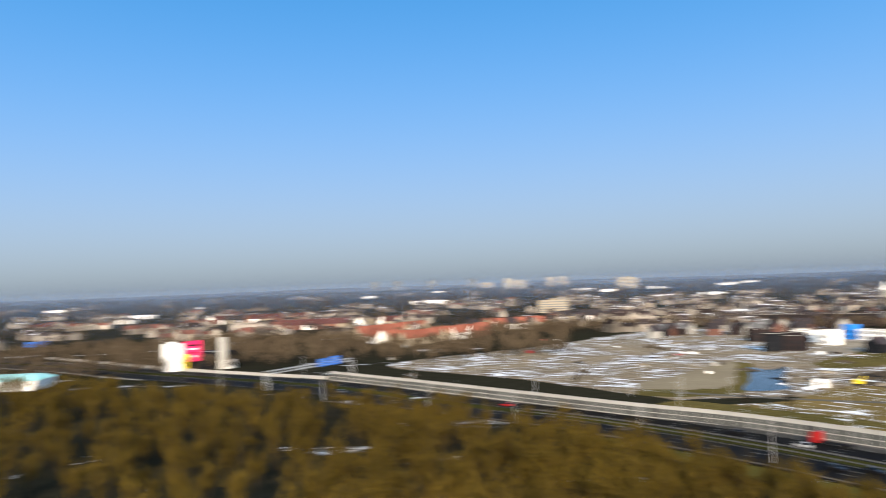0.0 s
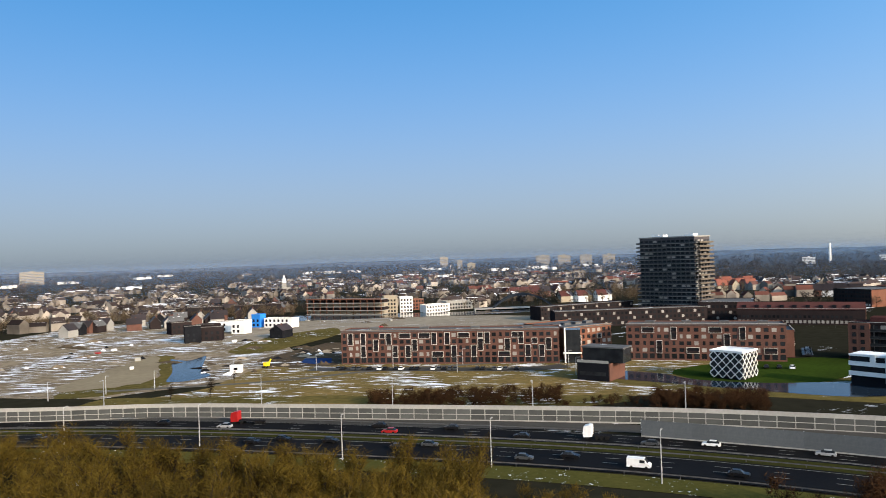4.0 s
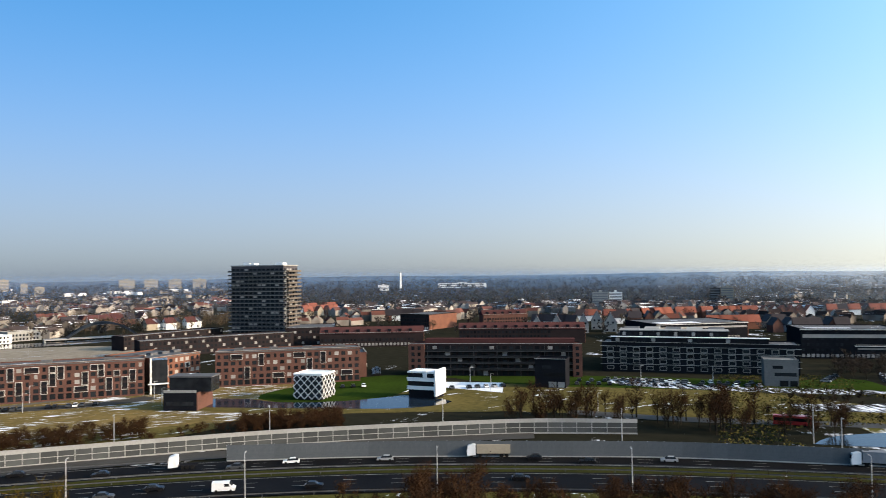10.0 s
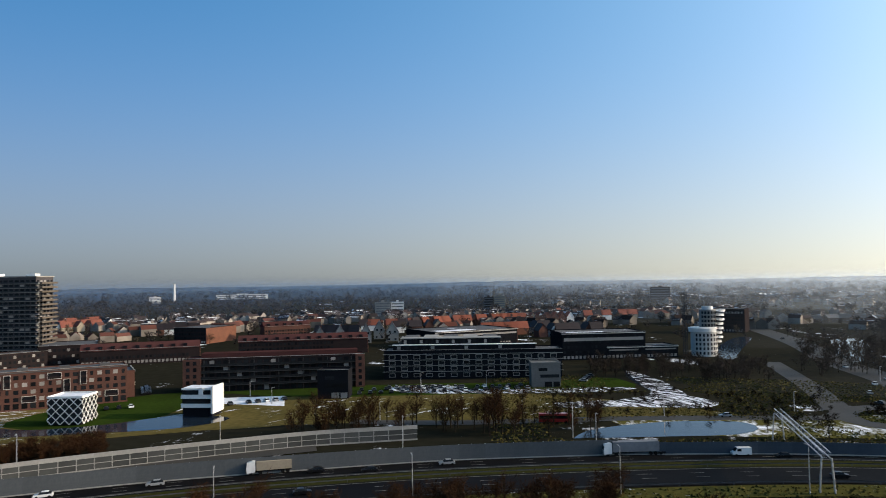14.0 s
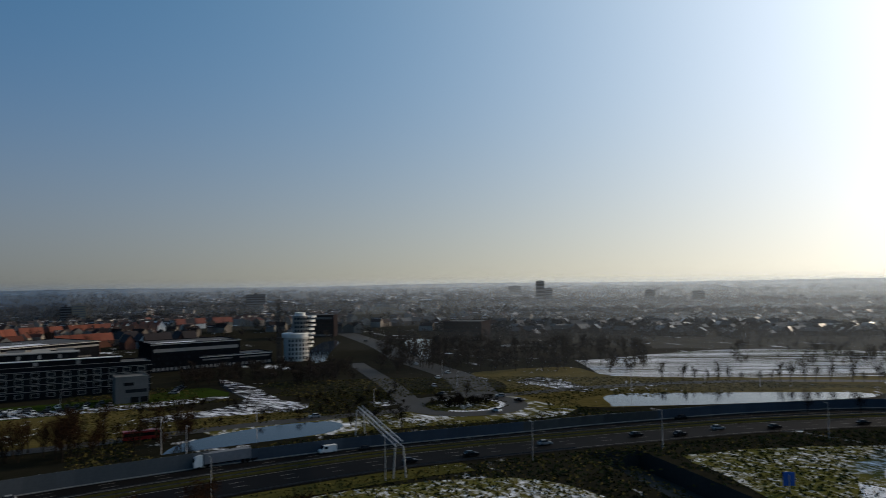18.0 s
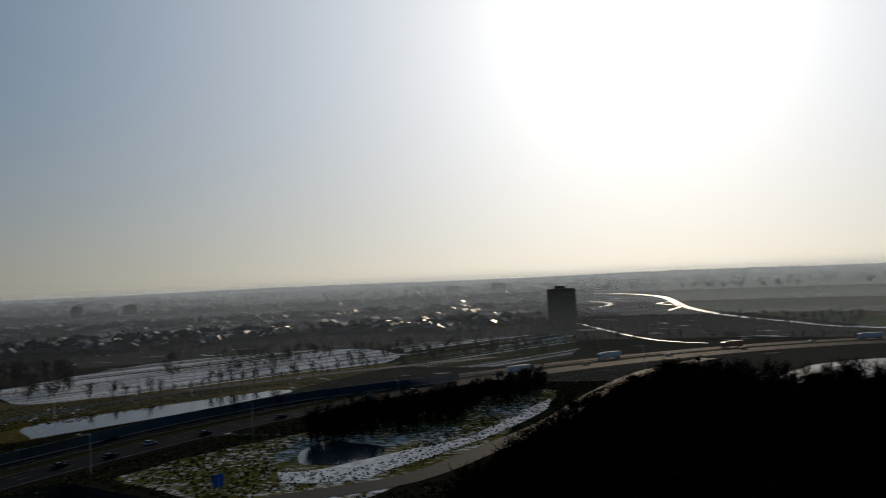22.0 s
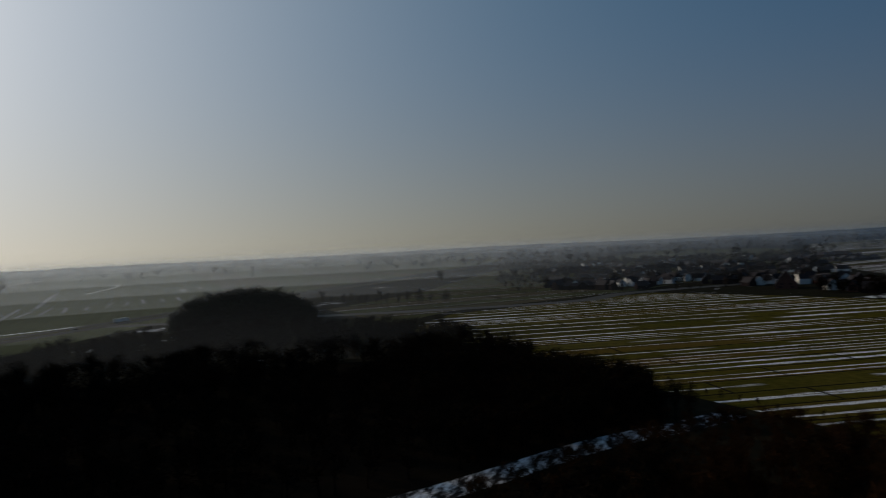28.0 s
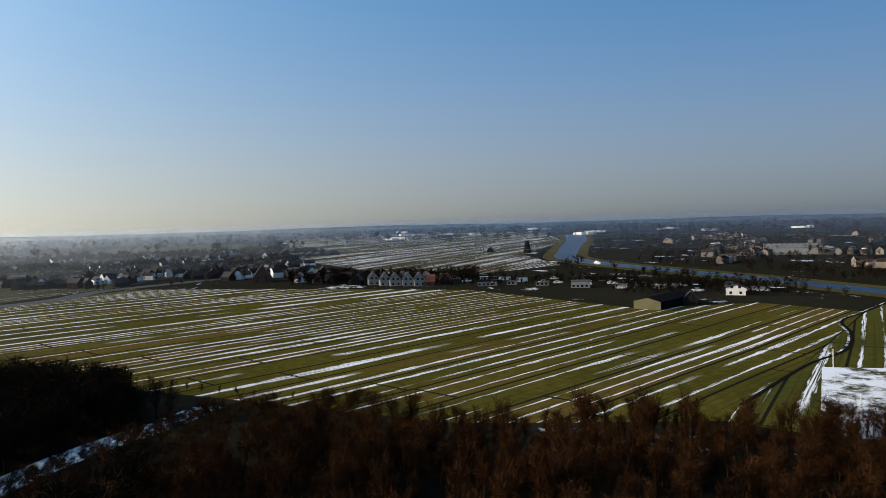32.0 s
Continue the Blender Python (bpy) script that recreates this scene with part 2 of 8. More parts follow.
def furrowed(name, a, b, turn, period, seed=0.0):
    """Meadow strips between dark ditches, with narrow broken lines of snow in the furrows."""
    m = mat(name, a, b, rough=0.9, fine=0.3, coarse=0.015, bump=0.1)
    n, l = m.node_tree.nodes, m.node_tree.links
    bs = n["Principled BSDF"]
    src = bs.inputs["Base Color"].links[0].from_socket
    rot = n.new("ShaderNodeVectorRotate")
    rot.rotation_type = "Z_AXIS"
    rot.inputs["Angle"].default_value = -radians(turn)
    l.new(n.new("ShaderNodeTexCoord").outputs["Object"], rot.inputs["Vector"])
    sep = n.new("ShaderNodeSeparateXYZ")
    l.new(rot.outputs[0], sep.inputs[0])

    def calc(op, x, y=0.0):
        t = n.new("ShaderNodeMath")
        t.operation = op
        for k, v in ((0, x), (1, y)):
            if isinstance(v, (int, float)):
                t.inputs[k].default_value = v
            else:
                l.new(v, t.inputs[k])
        return t.outputs[0]

    def cloud(x, y, detail=3):
        c, t = n.new("ShaderNodeCombineXYZ"), n.new("ShaderNodeTexNoise")
        t.inputs["Scale"].default_value, t.inputs["Detail"].default_value = 1, detail
        l.new(x, c.inputs[0]), l.new(y, c.inputs[1])
        c.inputs[2].default_value = seed
        l.new(c.outputs[0], t.inputs["Vector"])
        return t.outputs[0]

    def ramp(x, lo, hi, top=1.0):
        t = n.new("ShaderNodeMapRange")
        t.inputs["From Min"].default_value, t.inputs["From Max"].default_value, t.inputs["To Max"].default_value = lo, hi, top
        l.new(x, t.inputs[0])
        return t.outputs[0]

    def chance(x):
        t = n.new("ShaderNodeTexWhiteNoise")
        t.noise_dimensions = "1D"
        l.new(x, t.inputs["W"])
        return t.outputs["Value"]

    def laid(base, colour, factor):
        t = n.new("ShaderNodeMix")
        t.data_type = "RGBA"
        t.inputs[7].default_value = (*colour, 1)
        l.new(base, t.inputs[6]), l.new(factor, t.inputs[0])
        return t.outputs[2]

    along = sep.outputs[0]
    bend = calc("MULTIPLY", cloud(calc("MULTIPLY", along, 0.004), calc("MULTIPLY", sep.outputs[1], 0.006), 1), 7.0)
    u = calc("ADD", sep.outputs[1], bend)
    strip = calc("DIVIDE", u, period)
    own = chance(calc("FLOOR", strip))
    # each strip has its own count of furrows
    count = calc("ADD", calc("FLOOR", calc("MULTIPLY", own, 2.6)), 1.0)
    furrow = calc("MULTIPLY", strip, count)
    line = calc("FLOOR", furrow)
    mid = calc("ABSOLUTE", calc("SUBTRACT", calc("FRACT", furrow), 0.5))
    each = chance(calc("ADD", calc("MULTIPLY", line, 1.7), 0.31))
    ragged = calc("MULTIPLY", calc("SUBTRACT", cloud(calc("MULTIPLY", along, 0.12), calc("MULTIPLY", u, 0.9), 5), 0.5), 0.3)
    broad = calc("MULTIPLY", ramp(cloud(calc("MULTIPLY", along, 0.008), calc("MULTIPLY", u, 0.012), 2), 0.48, 0.68), 0.13)
    width = calc("ADD", calc("ADD", calc("MULTIPLY", each, 0.06), 0.04), broad)
    inside = ramp(calc("SUBTRACT", width, calc("ADD", mid, ragged)), -0.01, 0.035)
    lasting = ramp(calc("ADD", cloud(calc("MULTIPLY", along, 0.009), calc("MULTIPLY", line, 3.7), 2), calc("MULTIPLY", each, 0.12)), 0.465, 0.51)
    lasting = calc("MULTIPLY", lasting, ramp(cloud(calc("MULTIPLY", along, 0.025), calc("MULTIPLY", u, 2.6), 3), 0.4, 0.5))
    dull = calc("MULTIPLY", calc("GREATER_THAN", own, 0.62), ramp(cloud(calc("MULTIPLY", along, 0.006), calc("MULTIPLY", u, 0.05), 3), 0.35, 0.7, 0.75))
    out = laid(src, (a[0] * 0.85, a[1] * 0.62, a[2] * 0.9), dull)
    out = laid(out, (0.03, 0.028, 0.012), ramp(cloud(calc("MULTIPLY", along, 0.006), calc("MULTIPLY", u, 1.1), 3), 0.52, 0.64, 0.55))
    out = laid(out, (0.8, 0.81, 0.83), calc("MULTIPLY", inside, lasting))
    edge = calc("ABSOLUTE", calc("SUBTRACT", calc("FRACT", strip), 0.5))
    out = laid(out, (0.015, 0.014, 0.01), ramp(edge, 0.46, 0.475))
    run = calc("ADD", calc("DIVIDE", along, period * 9.0), calc("MULTIPLY", own, 7.0))
    out = laid(out, (0.02, 0.018, 0.012), calc("LESS_THAN", calc("ABSOLUTE", calc("SUBTRACT", calc("FRACT", run), 0.5)), 0.0035))
    l.new(out, bs.inputs["Base Color"])
    return m


M_GROUND = mat("earth and dead grass", (0.034, 0.031, 0.021), (0.019, 0.019, 0.013), fine=0.2, coarse=0.006, rough=0.95, snow=0.36, snow_scale=(0.02, 0.03))
# far land: the blue-grey of haze is put into the base colour
M_FARLAND = mat("haze-tinted wooded land", (0.04, 0.044, 0.05), (0.028, 0.031, 0.036), fine=0.03, coarse=0.004, rough=1.0, snow=0.3, snow_scale=(0.006, 0.02))
M_ROUGH = mat("rough meadow", (0.27, 0.185, 0.07), (0.11, 0.085, 0.032), fine=0.4, coarse=0.03, rough=0.95, snow=0.42, snow_scale=(0.08, 0.35), turn=-55, bump=0.1)
M_VERGE = mat("verge grass with snow", (0.13, 0.13, 0.03), (0.16, 0.135, 0.042), fine=0.8, coarse=0.04, rough=0.95, snow=0.425, snow_scale=(0.3, 0.45), bump=0.1, snow_sharp=0.16)
M_LAWN = mat("lawn", (0.04, 0.07, 0.011), (0.026, 0.042, 0.009), fine=0.6, coarse=0.05, rough=0.95)
M_SNOW = mat("lying snow", (0.78, 0.8, 0.84), (0.6, 0.6, 0.6), fine=0.4, coarse=0.05, rough=0.7, bump=0.05, spec=0.08)
M_SAND = mat("muddy building site", (0.36, 0.28, 0.19), (0.09, 0.068, 0.045), fine=0.3, coarse=0.03, rough=0.95, snow=0.43, snow_scale=(0.07, 0.3), turn=-40, snow_sharp=0.08)
M_DRYSAND = mat("dry levelled sand", (0.33, 0.27, 0.18), (0.25, 0.2, 0.135), fine=0.4, coarse=0.04, rough=0.95, bump=0.05)
M_PALE = mat("sandy belt with thin snow", (0.38, 0.325, 0.25), (0.24, 0.2, 0.155), fine=0.2, coarse=0.02, rough=0.95, snow=0.34, snow_scale=(0.03, 0.16), turn=-45, snow_sharp=0.16)
M_DIRTYSNOW = mat("trodden dirty snow", (0.02, 0.02, 0.02), (0.04, 0.04, 0.042), fine=0.5, coarse=0.05, rough=0.8, snow=0.46, snow_scale=(0.12, 0.4), turn=22, snow_sharp=0.12)
M_OLIVE = mat("olive dead grass", (0.17, 0.13, 0.045), (0.085, 0.072, 0.024), fine=0.4, coarse=0.03, rough=0.95, snow=0.36, snow_scale=(0.07, 0.3), turn=-45)
# litter brown taken to near-black, shade under the trees included
M_FOREST = mat("leaf litter with tree shade", (0.016, 0.013, 0.01), (0.009, 0.008, 0.006), fine=0.4, coarse=0.03, rough=0.95, snow=0.12, snow_scale=(0.05, 0.05))
M_DIRT = mat("bare wet earth", (0.12, 0.088, 0.06), (0.06, 0.05, 0.036), fine=0.4, coarse=0.03, rough=0.9, snow=0.4, snow_scale=(0.03, 0.1), turn=-50)
M_ASPHALT = mat("asphalt", (0.012, 0.012, 0.013), (0.007, 0.007, 0.008), fine=1.5, coarse=0.08, rough=0.7, spec=0.02)
M_ROADGREY = mat("worn grey asphalt", (0.078, 0.074, 0.068), (0.055, 0.052, 0.048), fine=1.0, coarse=0.05, rough=0.7, spec=0.06)
M_RAIL = mat("dull weathered steel", (0.13, 0.135, 0.14), (0.09, 0.092, 0.095), fine=3, coarse=0.4, rough=0.6)
M_PAINT = mat("road paint", (0.38, 0.38, 0.36), (0.18, 0.18, 0.17), fine=3, coarse=0.3, rough=0.6)
M_STEEL = mat("galvanised steel", (0.5, 0.51, 0.52), (0.36, 0.37, 0.38), fine=3, coarse=0.4, rough=0.45, metal=0.5, spec=0.4)
M_WHITEPANEL = mat("white noise panel", (0.46, 0.45, 0.42), (0.34, 0.33, 0.31), fine=2, coarse=0.1, rough=0.55, rnd=0.08, spec=0.15)
M_BLUEPANEL = mat("grey-blue noise panel", (0.075, 0.098, 0.125), (0.055, 0.075, 0.1), fine=2, coarse=0.1, rough=0.6, rnd=0.08, spec=0.1)
M_BARRIERGREY = mat("grey noise panel", (0.14, 0.153, 0.16), (0.108, 0.12, 0.13), fine=2, coarse=0.1, rough=0.8, rnd=0.06)
M_GRASSBLADE = mat("dry grass blades", (0.135, 0.115, 0.038), (0.085, 0.075, 0.025), fine=0.5, coarse=0.03, rough=1.0, island=0.4, spec=0.0)
M_GLASS = mat("dark window glass", (0.012, 0.014, 0.017), (0.03, 0.033, 0.036), fine=0.4, coarse=0.1, rough=0.15, rnd=0.5, spec=0.16)
M_PALEGLASS = mat("window with pale blind", (0.4, 0.38, 0.35), (0.3, 0.28, 0.26), fine=2, rough=0.3, rnd=0.2, spec=0.4)
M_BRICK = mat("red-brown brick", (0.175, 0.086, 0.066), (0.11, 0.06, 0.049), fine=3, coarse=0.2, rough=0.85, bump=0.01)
# lighter, redder brick copy; on some walls its colour stands in for sunlight
M_BRICKLIT = mat("orange brick with sunlit tone", (0.25, 0.112, 0.074), (0.17, 0.08, 0.056), fine=3, coarse=0.2, rough=0.85, bump=0.01)
M_DARKBRICK = mat("dark purple brick", (0.04, 0.03, 0.03), (0.026, 0.021, 0.022), fine=3, coarse=0.2, rough=0.85)
M_DARK = mat("anthracite cladding", (0.02, 0.021, 0.025), (0.013, 0.014, 0.017), fine=2, coarse=0.2, rough=0.6)
M_WHITE = mat("white render", (0.78, 0.77, 0.74), (0.66, 0.65, 0.62), fine=2, coarse=0.2, rough=0.7, spec=0.1)
M_CONC = mat("pale concrete", (0.42, 0.41, 0.38), (0.32, 0.31, 0.29), fine=1.5, coarse=0.15, rough=0.8, spec=0.06)
M_ROOFGREY = mat("grey bitumen roof", (0.14, 0.14, 0.14), (0.09, 0.09, 0.095), fine=1, coarse=0.1, rough=0.85, snow=0.36, snow_scale=(0.1, 0.1), spec=0.12)
M_TILE = mat("orange roof tiles", (0.33, 0.115, 0.075), (0.22, 0.08, 0.06), fine=2, coarse=0.15, rough=0.75, rnd=0.15)
M_TILEDARK = mat("dark roof tiles", (0.05, 0.04, 0.042), (0.035, 0.03, 0.033), fine=2, coarse=0.2, rough=0.6, rnd=0.2, spec=0.08)
M_TILERED = mat("dull red roof tiles", (0.11, 0.044, 0.04), (0.07, 0.033, 0.032), fine=2, coarse=0.15, rough=0.75, rnd=0.15)
M_BLUE = mat("blue sheeting", (0.02, 0.2, 0.62), (0.02, 0.16, 0.5), fine=1, rough=0.5)
M_SIGNBLUE = mat("traffic sign blue", (0.02, 0.13, 0.5), (0.02, 0.11, 0.42), fine=2, rough=0.4, spec=0.3)
M_RED = mat("red paint", (0.45, 0.02, 0.02), (0.35, 0.02, 0.02), fine=2, rough=0.35, spec=0.4)
M_PINK = mat("magenta printed panel", (0.75, 0.03, 0.13), (0.6, 0.02, 0.1), fine=0.5, rough=0.4, spec=0.3)
M_YELLOW = mat("yellow printed panel", (0.8, 0.6, 0.02), (0.7, 0.5, 0.02), fine=1, rough=0.4, spec=0.3)
M_BEAM = mat("dark steel beam", (0.04, 0.05, 0.06), (0.03, 0.035, 0.045), fine=2, rough=0.5, metal=0.4)
M_TURQ = mat("turquoise pool cover", (0.3, 0.6, 0.6), (0.25, 0.5, 0.5), fine=0.5, rough=0.4)
M_RUBBER = mat("black rubber", (0.015, 0.015, 0.015), (0.02, 0.02, 0.02), fine=4, rough=0.8)
M_CREAM = mat("cream brick", (0.45, 0.385, 0.29), (0.36, 0.31, 0.235), fine=2, coarse=0.2, rough=0.8)
M_BARN = mat("olive profiled sheet", (0.2, 0.19, 0.1), (0.16, 0.15, 0.09), fine=1, rough=0.7)
M_WATER = water("still water")
M_RIVER = water("river water", (0.009, 0.02, 0.05), rough=0.3, ripple=0.06, scale=0.35, sheen=0.05)
M_CREEK = water("creek water", (0.012, 0.022, 0.035), rough=0.22, ripple=0.05, scale=0.35, sheen=0.4)
M_BARK = mat("bark", (0.045, 0.036, 0.027), (0.028, 0.023, 0.018), fine=2, rough=0.95, island=0.2)
# light is in these two tones: near-black against the sun, brown where front-lit
M_TWIG = mat("bare twigs in backlit tone", (0.022, 0.016, 0.011), (0.012, 0.009, 0.007), fine=0.5, coarse=0.03, rough=0.95, island=0.35)
M_TWIGBROWN = mat("brown twigs in front-lit tone", (0.15, 0.112, 0.072), (0.09, 0.068, 0.046), fine=0.5, coarse=0.03, rough=0.95, island=0.35)
M_TWIGOLIVE = mat("olive budding twigs", (0.13, 0.088, 0.017), (0.06, 0.042, 0.011), fine=0.5, coarse=0.03, rough=0.95, island=0.4)
# next two colours are lightened to imitate haze towards the sun
M_TWIGMID = mat("haze-lifted grey-brown twigs", (0.07, 0.054, 0.042), (0.042, 0.033, 0.027), fine=0.5, coarse=0.03, rough=0.95, island=0.35)
M_TOWNGROUND = mat("haze-lifted town ground", (0.07, 0.06, 0.045), (0.04, 0.036, 0.028), fine=0.05, coarse=0.006, rough=0.95, snow=0.34, snow_scale=(0.02, 0.05))
M_TWIGDEEP = mat("rust-brown twigs", (0.075, 0.033, 0.013), (0.03, 0.015, 0.008), fine=0.5, coarse=0.03, rough=0.95, island=0.35)
M_TWIGRED = mat("reddish twigs", (0.06, 0.03, 0.015), (0.034, 0.019, 0.011), fine=0.5, coarse=0.03, rough=0.95, island=0.35)
M_PINE = mat("dark evergreen", (0.022, 0.03, 0.02), (0.03, 0.04, 0.026), fine=0.5, coarse=0.03, rough=0.95, island=0.4)
# M_HORIZON and M_FARWOOD carry haze grey in their base colour
M_HORIZON = mat("haze-tinted horizon wood", (0.06, 0.065, 0.07), (0.045, 0.05, 0.055), fine=0.05, coarse=0.005, rough=1.0)
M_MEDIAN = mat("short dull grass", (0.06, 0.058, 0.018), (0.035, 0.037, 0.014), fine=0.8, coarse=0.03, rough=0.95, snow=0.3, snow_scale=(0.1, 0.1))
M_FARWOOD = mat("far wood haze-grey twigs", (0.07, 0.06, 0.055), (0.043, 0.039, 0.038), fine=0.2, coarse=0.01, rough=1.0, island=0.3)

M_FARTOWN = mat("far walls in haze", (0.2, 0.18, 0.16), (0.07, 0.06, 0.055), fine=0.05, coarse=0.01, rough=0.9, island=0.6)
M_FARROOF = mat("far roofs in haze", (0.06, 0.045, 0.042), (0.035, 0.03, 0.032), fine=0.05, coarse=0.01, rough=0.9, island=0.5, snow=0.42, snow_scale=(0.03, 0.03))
# haze blue-grey mixed into the twig colour
M_FARHAZE = mat("haze-tinted far woods", (0.06, 0.06, 0.065), (0.045, 0.046, 0.05), fine=0.05, coarse=0.005, rough=1.0)

# ---- helpers ----


def mesh_of(name, verts, faces, *materials, slots=None):
    me = bpy.data.meshes.new(name)
    me.from_pydata([tuple(v) for v in verts], [], faces)
    for m in materials:
        me.materials.append(m)
    if slots:
        me.polygons.foreach_set("material_index", slots)
    me.update()
    return me


BOXF = [(0, 3, 2, 1), (4, 5, 6, 7), (0, 1, 5, 4), (1, 2, 6, 5), (2, 3, 7, 6), (3, 0, 4, 7)]


def boxes(name, items, *materials):
    """One mesh of boxes: (x0, y0, z0, x1, y1, z1[, material slot])."""
    vs, fs, sl = [], [], []
    for it in items:
        x0, y0, z0, x1, y1, z1 = it[:6]
        k = len(vs)
        vs += [(x0, y0, z0), (x1, y0, z0), (x1, y1, z0), (x0, y1, z0), (x0, y0, z1), (x1, y0, z1), (x1, y1, z1), (x0, y1, z1)]
        fs += [tuple(k + i for i in f) for f in BOXF]
        sl += [it[6] if len(it) > 6 else 0] * 6
    return mesh_of(name, vs, fs, *materials, slots=sl)


def prism(name, pts, z0, z1, *materials):
    """An upright prism over the outline pts (counter-clockwise)."""
    n = len(pts)
    vs = [(x, y, z0) for x, y in pts] + [(x, y, z1) for x, y in pts]
    fs = [tuple(range(n, 2 * n)), tuple(reversed(range(n)))] + [(i, (i + 1) % n, n + (i + 1) % n, n + i) for i in range(n)]
    return mesh_of(name, vs, fs, *materials)


def tube(name, rings, sides, *materials):
    """A lofted tube through rings (x, y, z, radius)."""
    vs, fs = [], []
    for x, y, z, r in rings:
        for k in range(sides):
            a = 2 * math.pi * k / sides
            vs.append((x + r * math.cos(a), y + r * math.sin(a), z))
    for i in range(len(rings) - 1):
        for k in range(sides):
            j = (k + 1) % sides
            fs.append((i * sides + k, i * sides + j, (i + 1) * sides + j, (i + 1) * sides + k))
    fs.append(tuple(reversed(range(sides))))
    fs.append(tuple(range((len(rings) - 1) * sides, len(rings) * sides)))
    return mesh_of(name, vs, fs, *materials)


def put(name, me, parent=None, at=(0, 0, 0), turn=0.0, label=""):
    ob = new(name, me)
    ob.location = at
    ob.rotation_euler[2] = turn
    if parent:
        ob.parent = parent
    if label:
        tagged(ob, label)
    return ob


def thing(name, label, category, at, turn=0.0, group="", kind=""):
    ob = new(name)
    ob.location, ob.rotation_euler[2] = (at[0], at[1], at[2] if len(at) > 2 else 0), turn
    return tagged(ob, label, category, group, kind)


def between(a, b):
    """Turn and length of the front from a to b, as one facing it reads left to right."""
    return math.atan2(b[1] - a[1], b[0] - a[0]), math.hypot(b[0] - a[0], b[1] - a[1])


def smooth(pts, step=6.0):
    """A Catmull-Rom line through pts, sampled about every step metres."""
    p = [np.array(q, float) for q in pts]
    p = [2 * p[0] - p[1]] + p + [2 * p[-1] - p[-2]]
    out = []
    for i in range(1, len(p) - 2):
        a, b, c, d = p[i - 1:i + 3]
        n = max(2, int(np.linalg.norm(c - b) / step))
        for k in range(n):
            t = k / n
            out.append(0.5 * (2 * b + (c - a) * t + (2 * a - 5 * b + 4 * c - d) * t * t + (3 * b - a - 3 * c + d) * t ** 3))
    out.append(p[-2])
    return np.array(out)


def normals(line):
    """Unit normals to the left of the line's direction."""
    d = np.gradient(line, axis=0)
    d /= np.linalg.norm(d, axis=1)[:, None]
    return np.stack([-d[:, 1], d[:, 0]], 1)


def shifted(line, off):
    return line + normals(line) * np.asarray(off).reshape(-1, 1)


def ribbon(name, left, right, z, *materials, thick=0.0):
    """A strip between two lines of equal count; with thickness it becomes a slab."""
    n = len(left)
    vs = [(x, y, z) for x, y in left] + [(x, y, z) for x, y in right]
    fs = [(i, i + n, i + n + 1, i + 1) for i in range(n - 1)]
    if thick:
        vs += [(x, y, z - thick) for x, y in left] + [(x, y, z - thick) for x, y in right]
        fs += [(2 * n + i, i, i + 1, 2 * n + i + 1) for i in range(n - 1)]
        fs += [(n + i, 3 * n + i, 3 * n + i + 1, n + i + 1) for i in range(n - 1)]
        fs += [(0, 2 * n, 3 * n, n), (n - 1, 2 * n - 1, 4 * n - 1, 3 * n - 1)]
    return mesh_of(name, vs, fs, *materials)


def flat(name, pts, z, material, holes=()):
    """A level patch of ground with the outline pts."""
    from_lists = [[Vector((x, y, 0)) for x, y in pts]] + [[Vector((x, y, 0)) for x, y in h] for h in holes]
    tris = tessellate_polygon(from_lists)
    vs = [(v.x, v.y, z) for poly in from_lists for v in poly]
    up = []
    for a, b, c in tris:
        k = (vs[b][0] - vs[a][0]) * (vs[c][1] - vs[a][1]) - (vs[b][1] - vs[a][1]) * (vs[c][0] - vs[a][0])
        up.append((a, b, c) if k > 0 else (a, c, b))
    return mesh_of(name, vs, up, material)


def polar(az, r):
    return (r * math.sin(radians(az)), r * math.cos(radians(az)))


PATCHES = []


def patch(name, pts, z, material, label, category="ground", holes=(), soft_edge=True):
    """A patch of the setting; its edge wanders a little, as worn ground does."""
    z += 0.0021 * len(PATCHES)
    PATCHES.append(name)
    if soft_edge:
        line = smooth(list(pts) + [pts[0]], 9.0)[:-1]
        rng = random.Random(len(pts) + int(pts[0][0]))
        pts = [(x + rng.uniform(-1.2, 1.2), y + rng.uniform(-1.2, 1.2)) for x, y in line]
    return tagged(put(name, flat(name, pts, z, material, holes)), label, category, kind="structure")


# ---- ground and distance ----
TRENCH = [(168, -138), (162, -153), (103, -139), (108, -122)]
disc = [polar(a, 4900) for a in range(0, 360, 4)]
tagged(put("ground", flat("ground", disc, 0.0, M_GROUND, [TRENCH])), "brown winter earth with dead grass and old snow", "ground", kind="structure")

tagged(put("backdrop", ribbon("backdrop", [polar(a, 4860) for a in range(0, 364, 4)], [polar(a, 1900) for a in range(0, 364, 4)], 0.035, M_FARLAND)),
       "wooded land at the horizon in haze-tinted grey-blue", "land", kind="structure")

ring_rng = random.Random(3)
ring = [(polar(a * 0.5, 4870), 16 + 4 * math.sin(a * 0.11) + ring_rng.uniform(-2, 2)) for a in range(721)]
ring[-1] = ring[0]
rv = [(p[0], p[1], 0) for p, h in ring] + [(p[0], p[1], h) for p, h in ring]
# haze tint painted into the land's own colour
M_HAZE = mat("haze-tinted last line of land", (0.04, 0.045, 0.05), (0.03, 0.035, 0.04), fine=0.01, coarse=0.001, rough=1.0, spec=0.0)
tagged(put("backdrop", mesh_of("backdrop", rv, [(i, i + 1, 722 + i, 721 + i) for i in range(720)], M_HAZE)), "low line of land in haze-tinted grey-blue", "horizon", kind="structure")


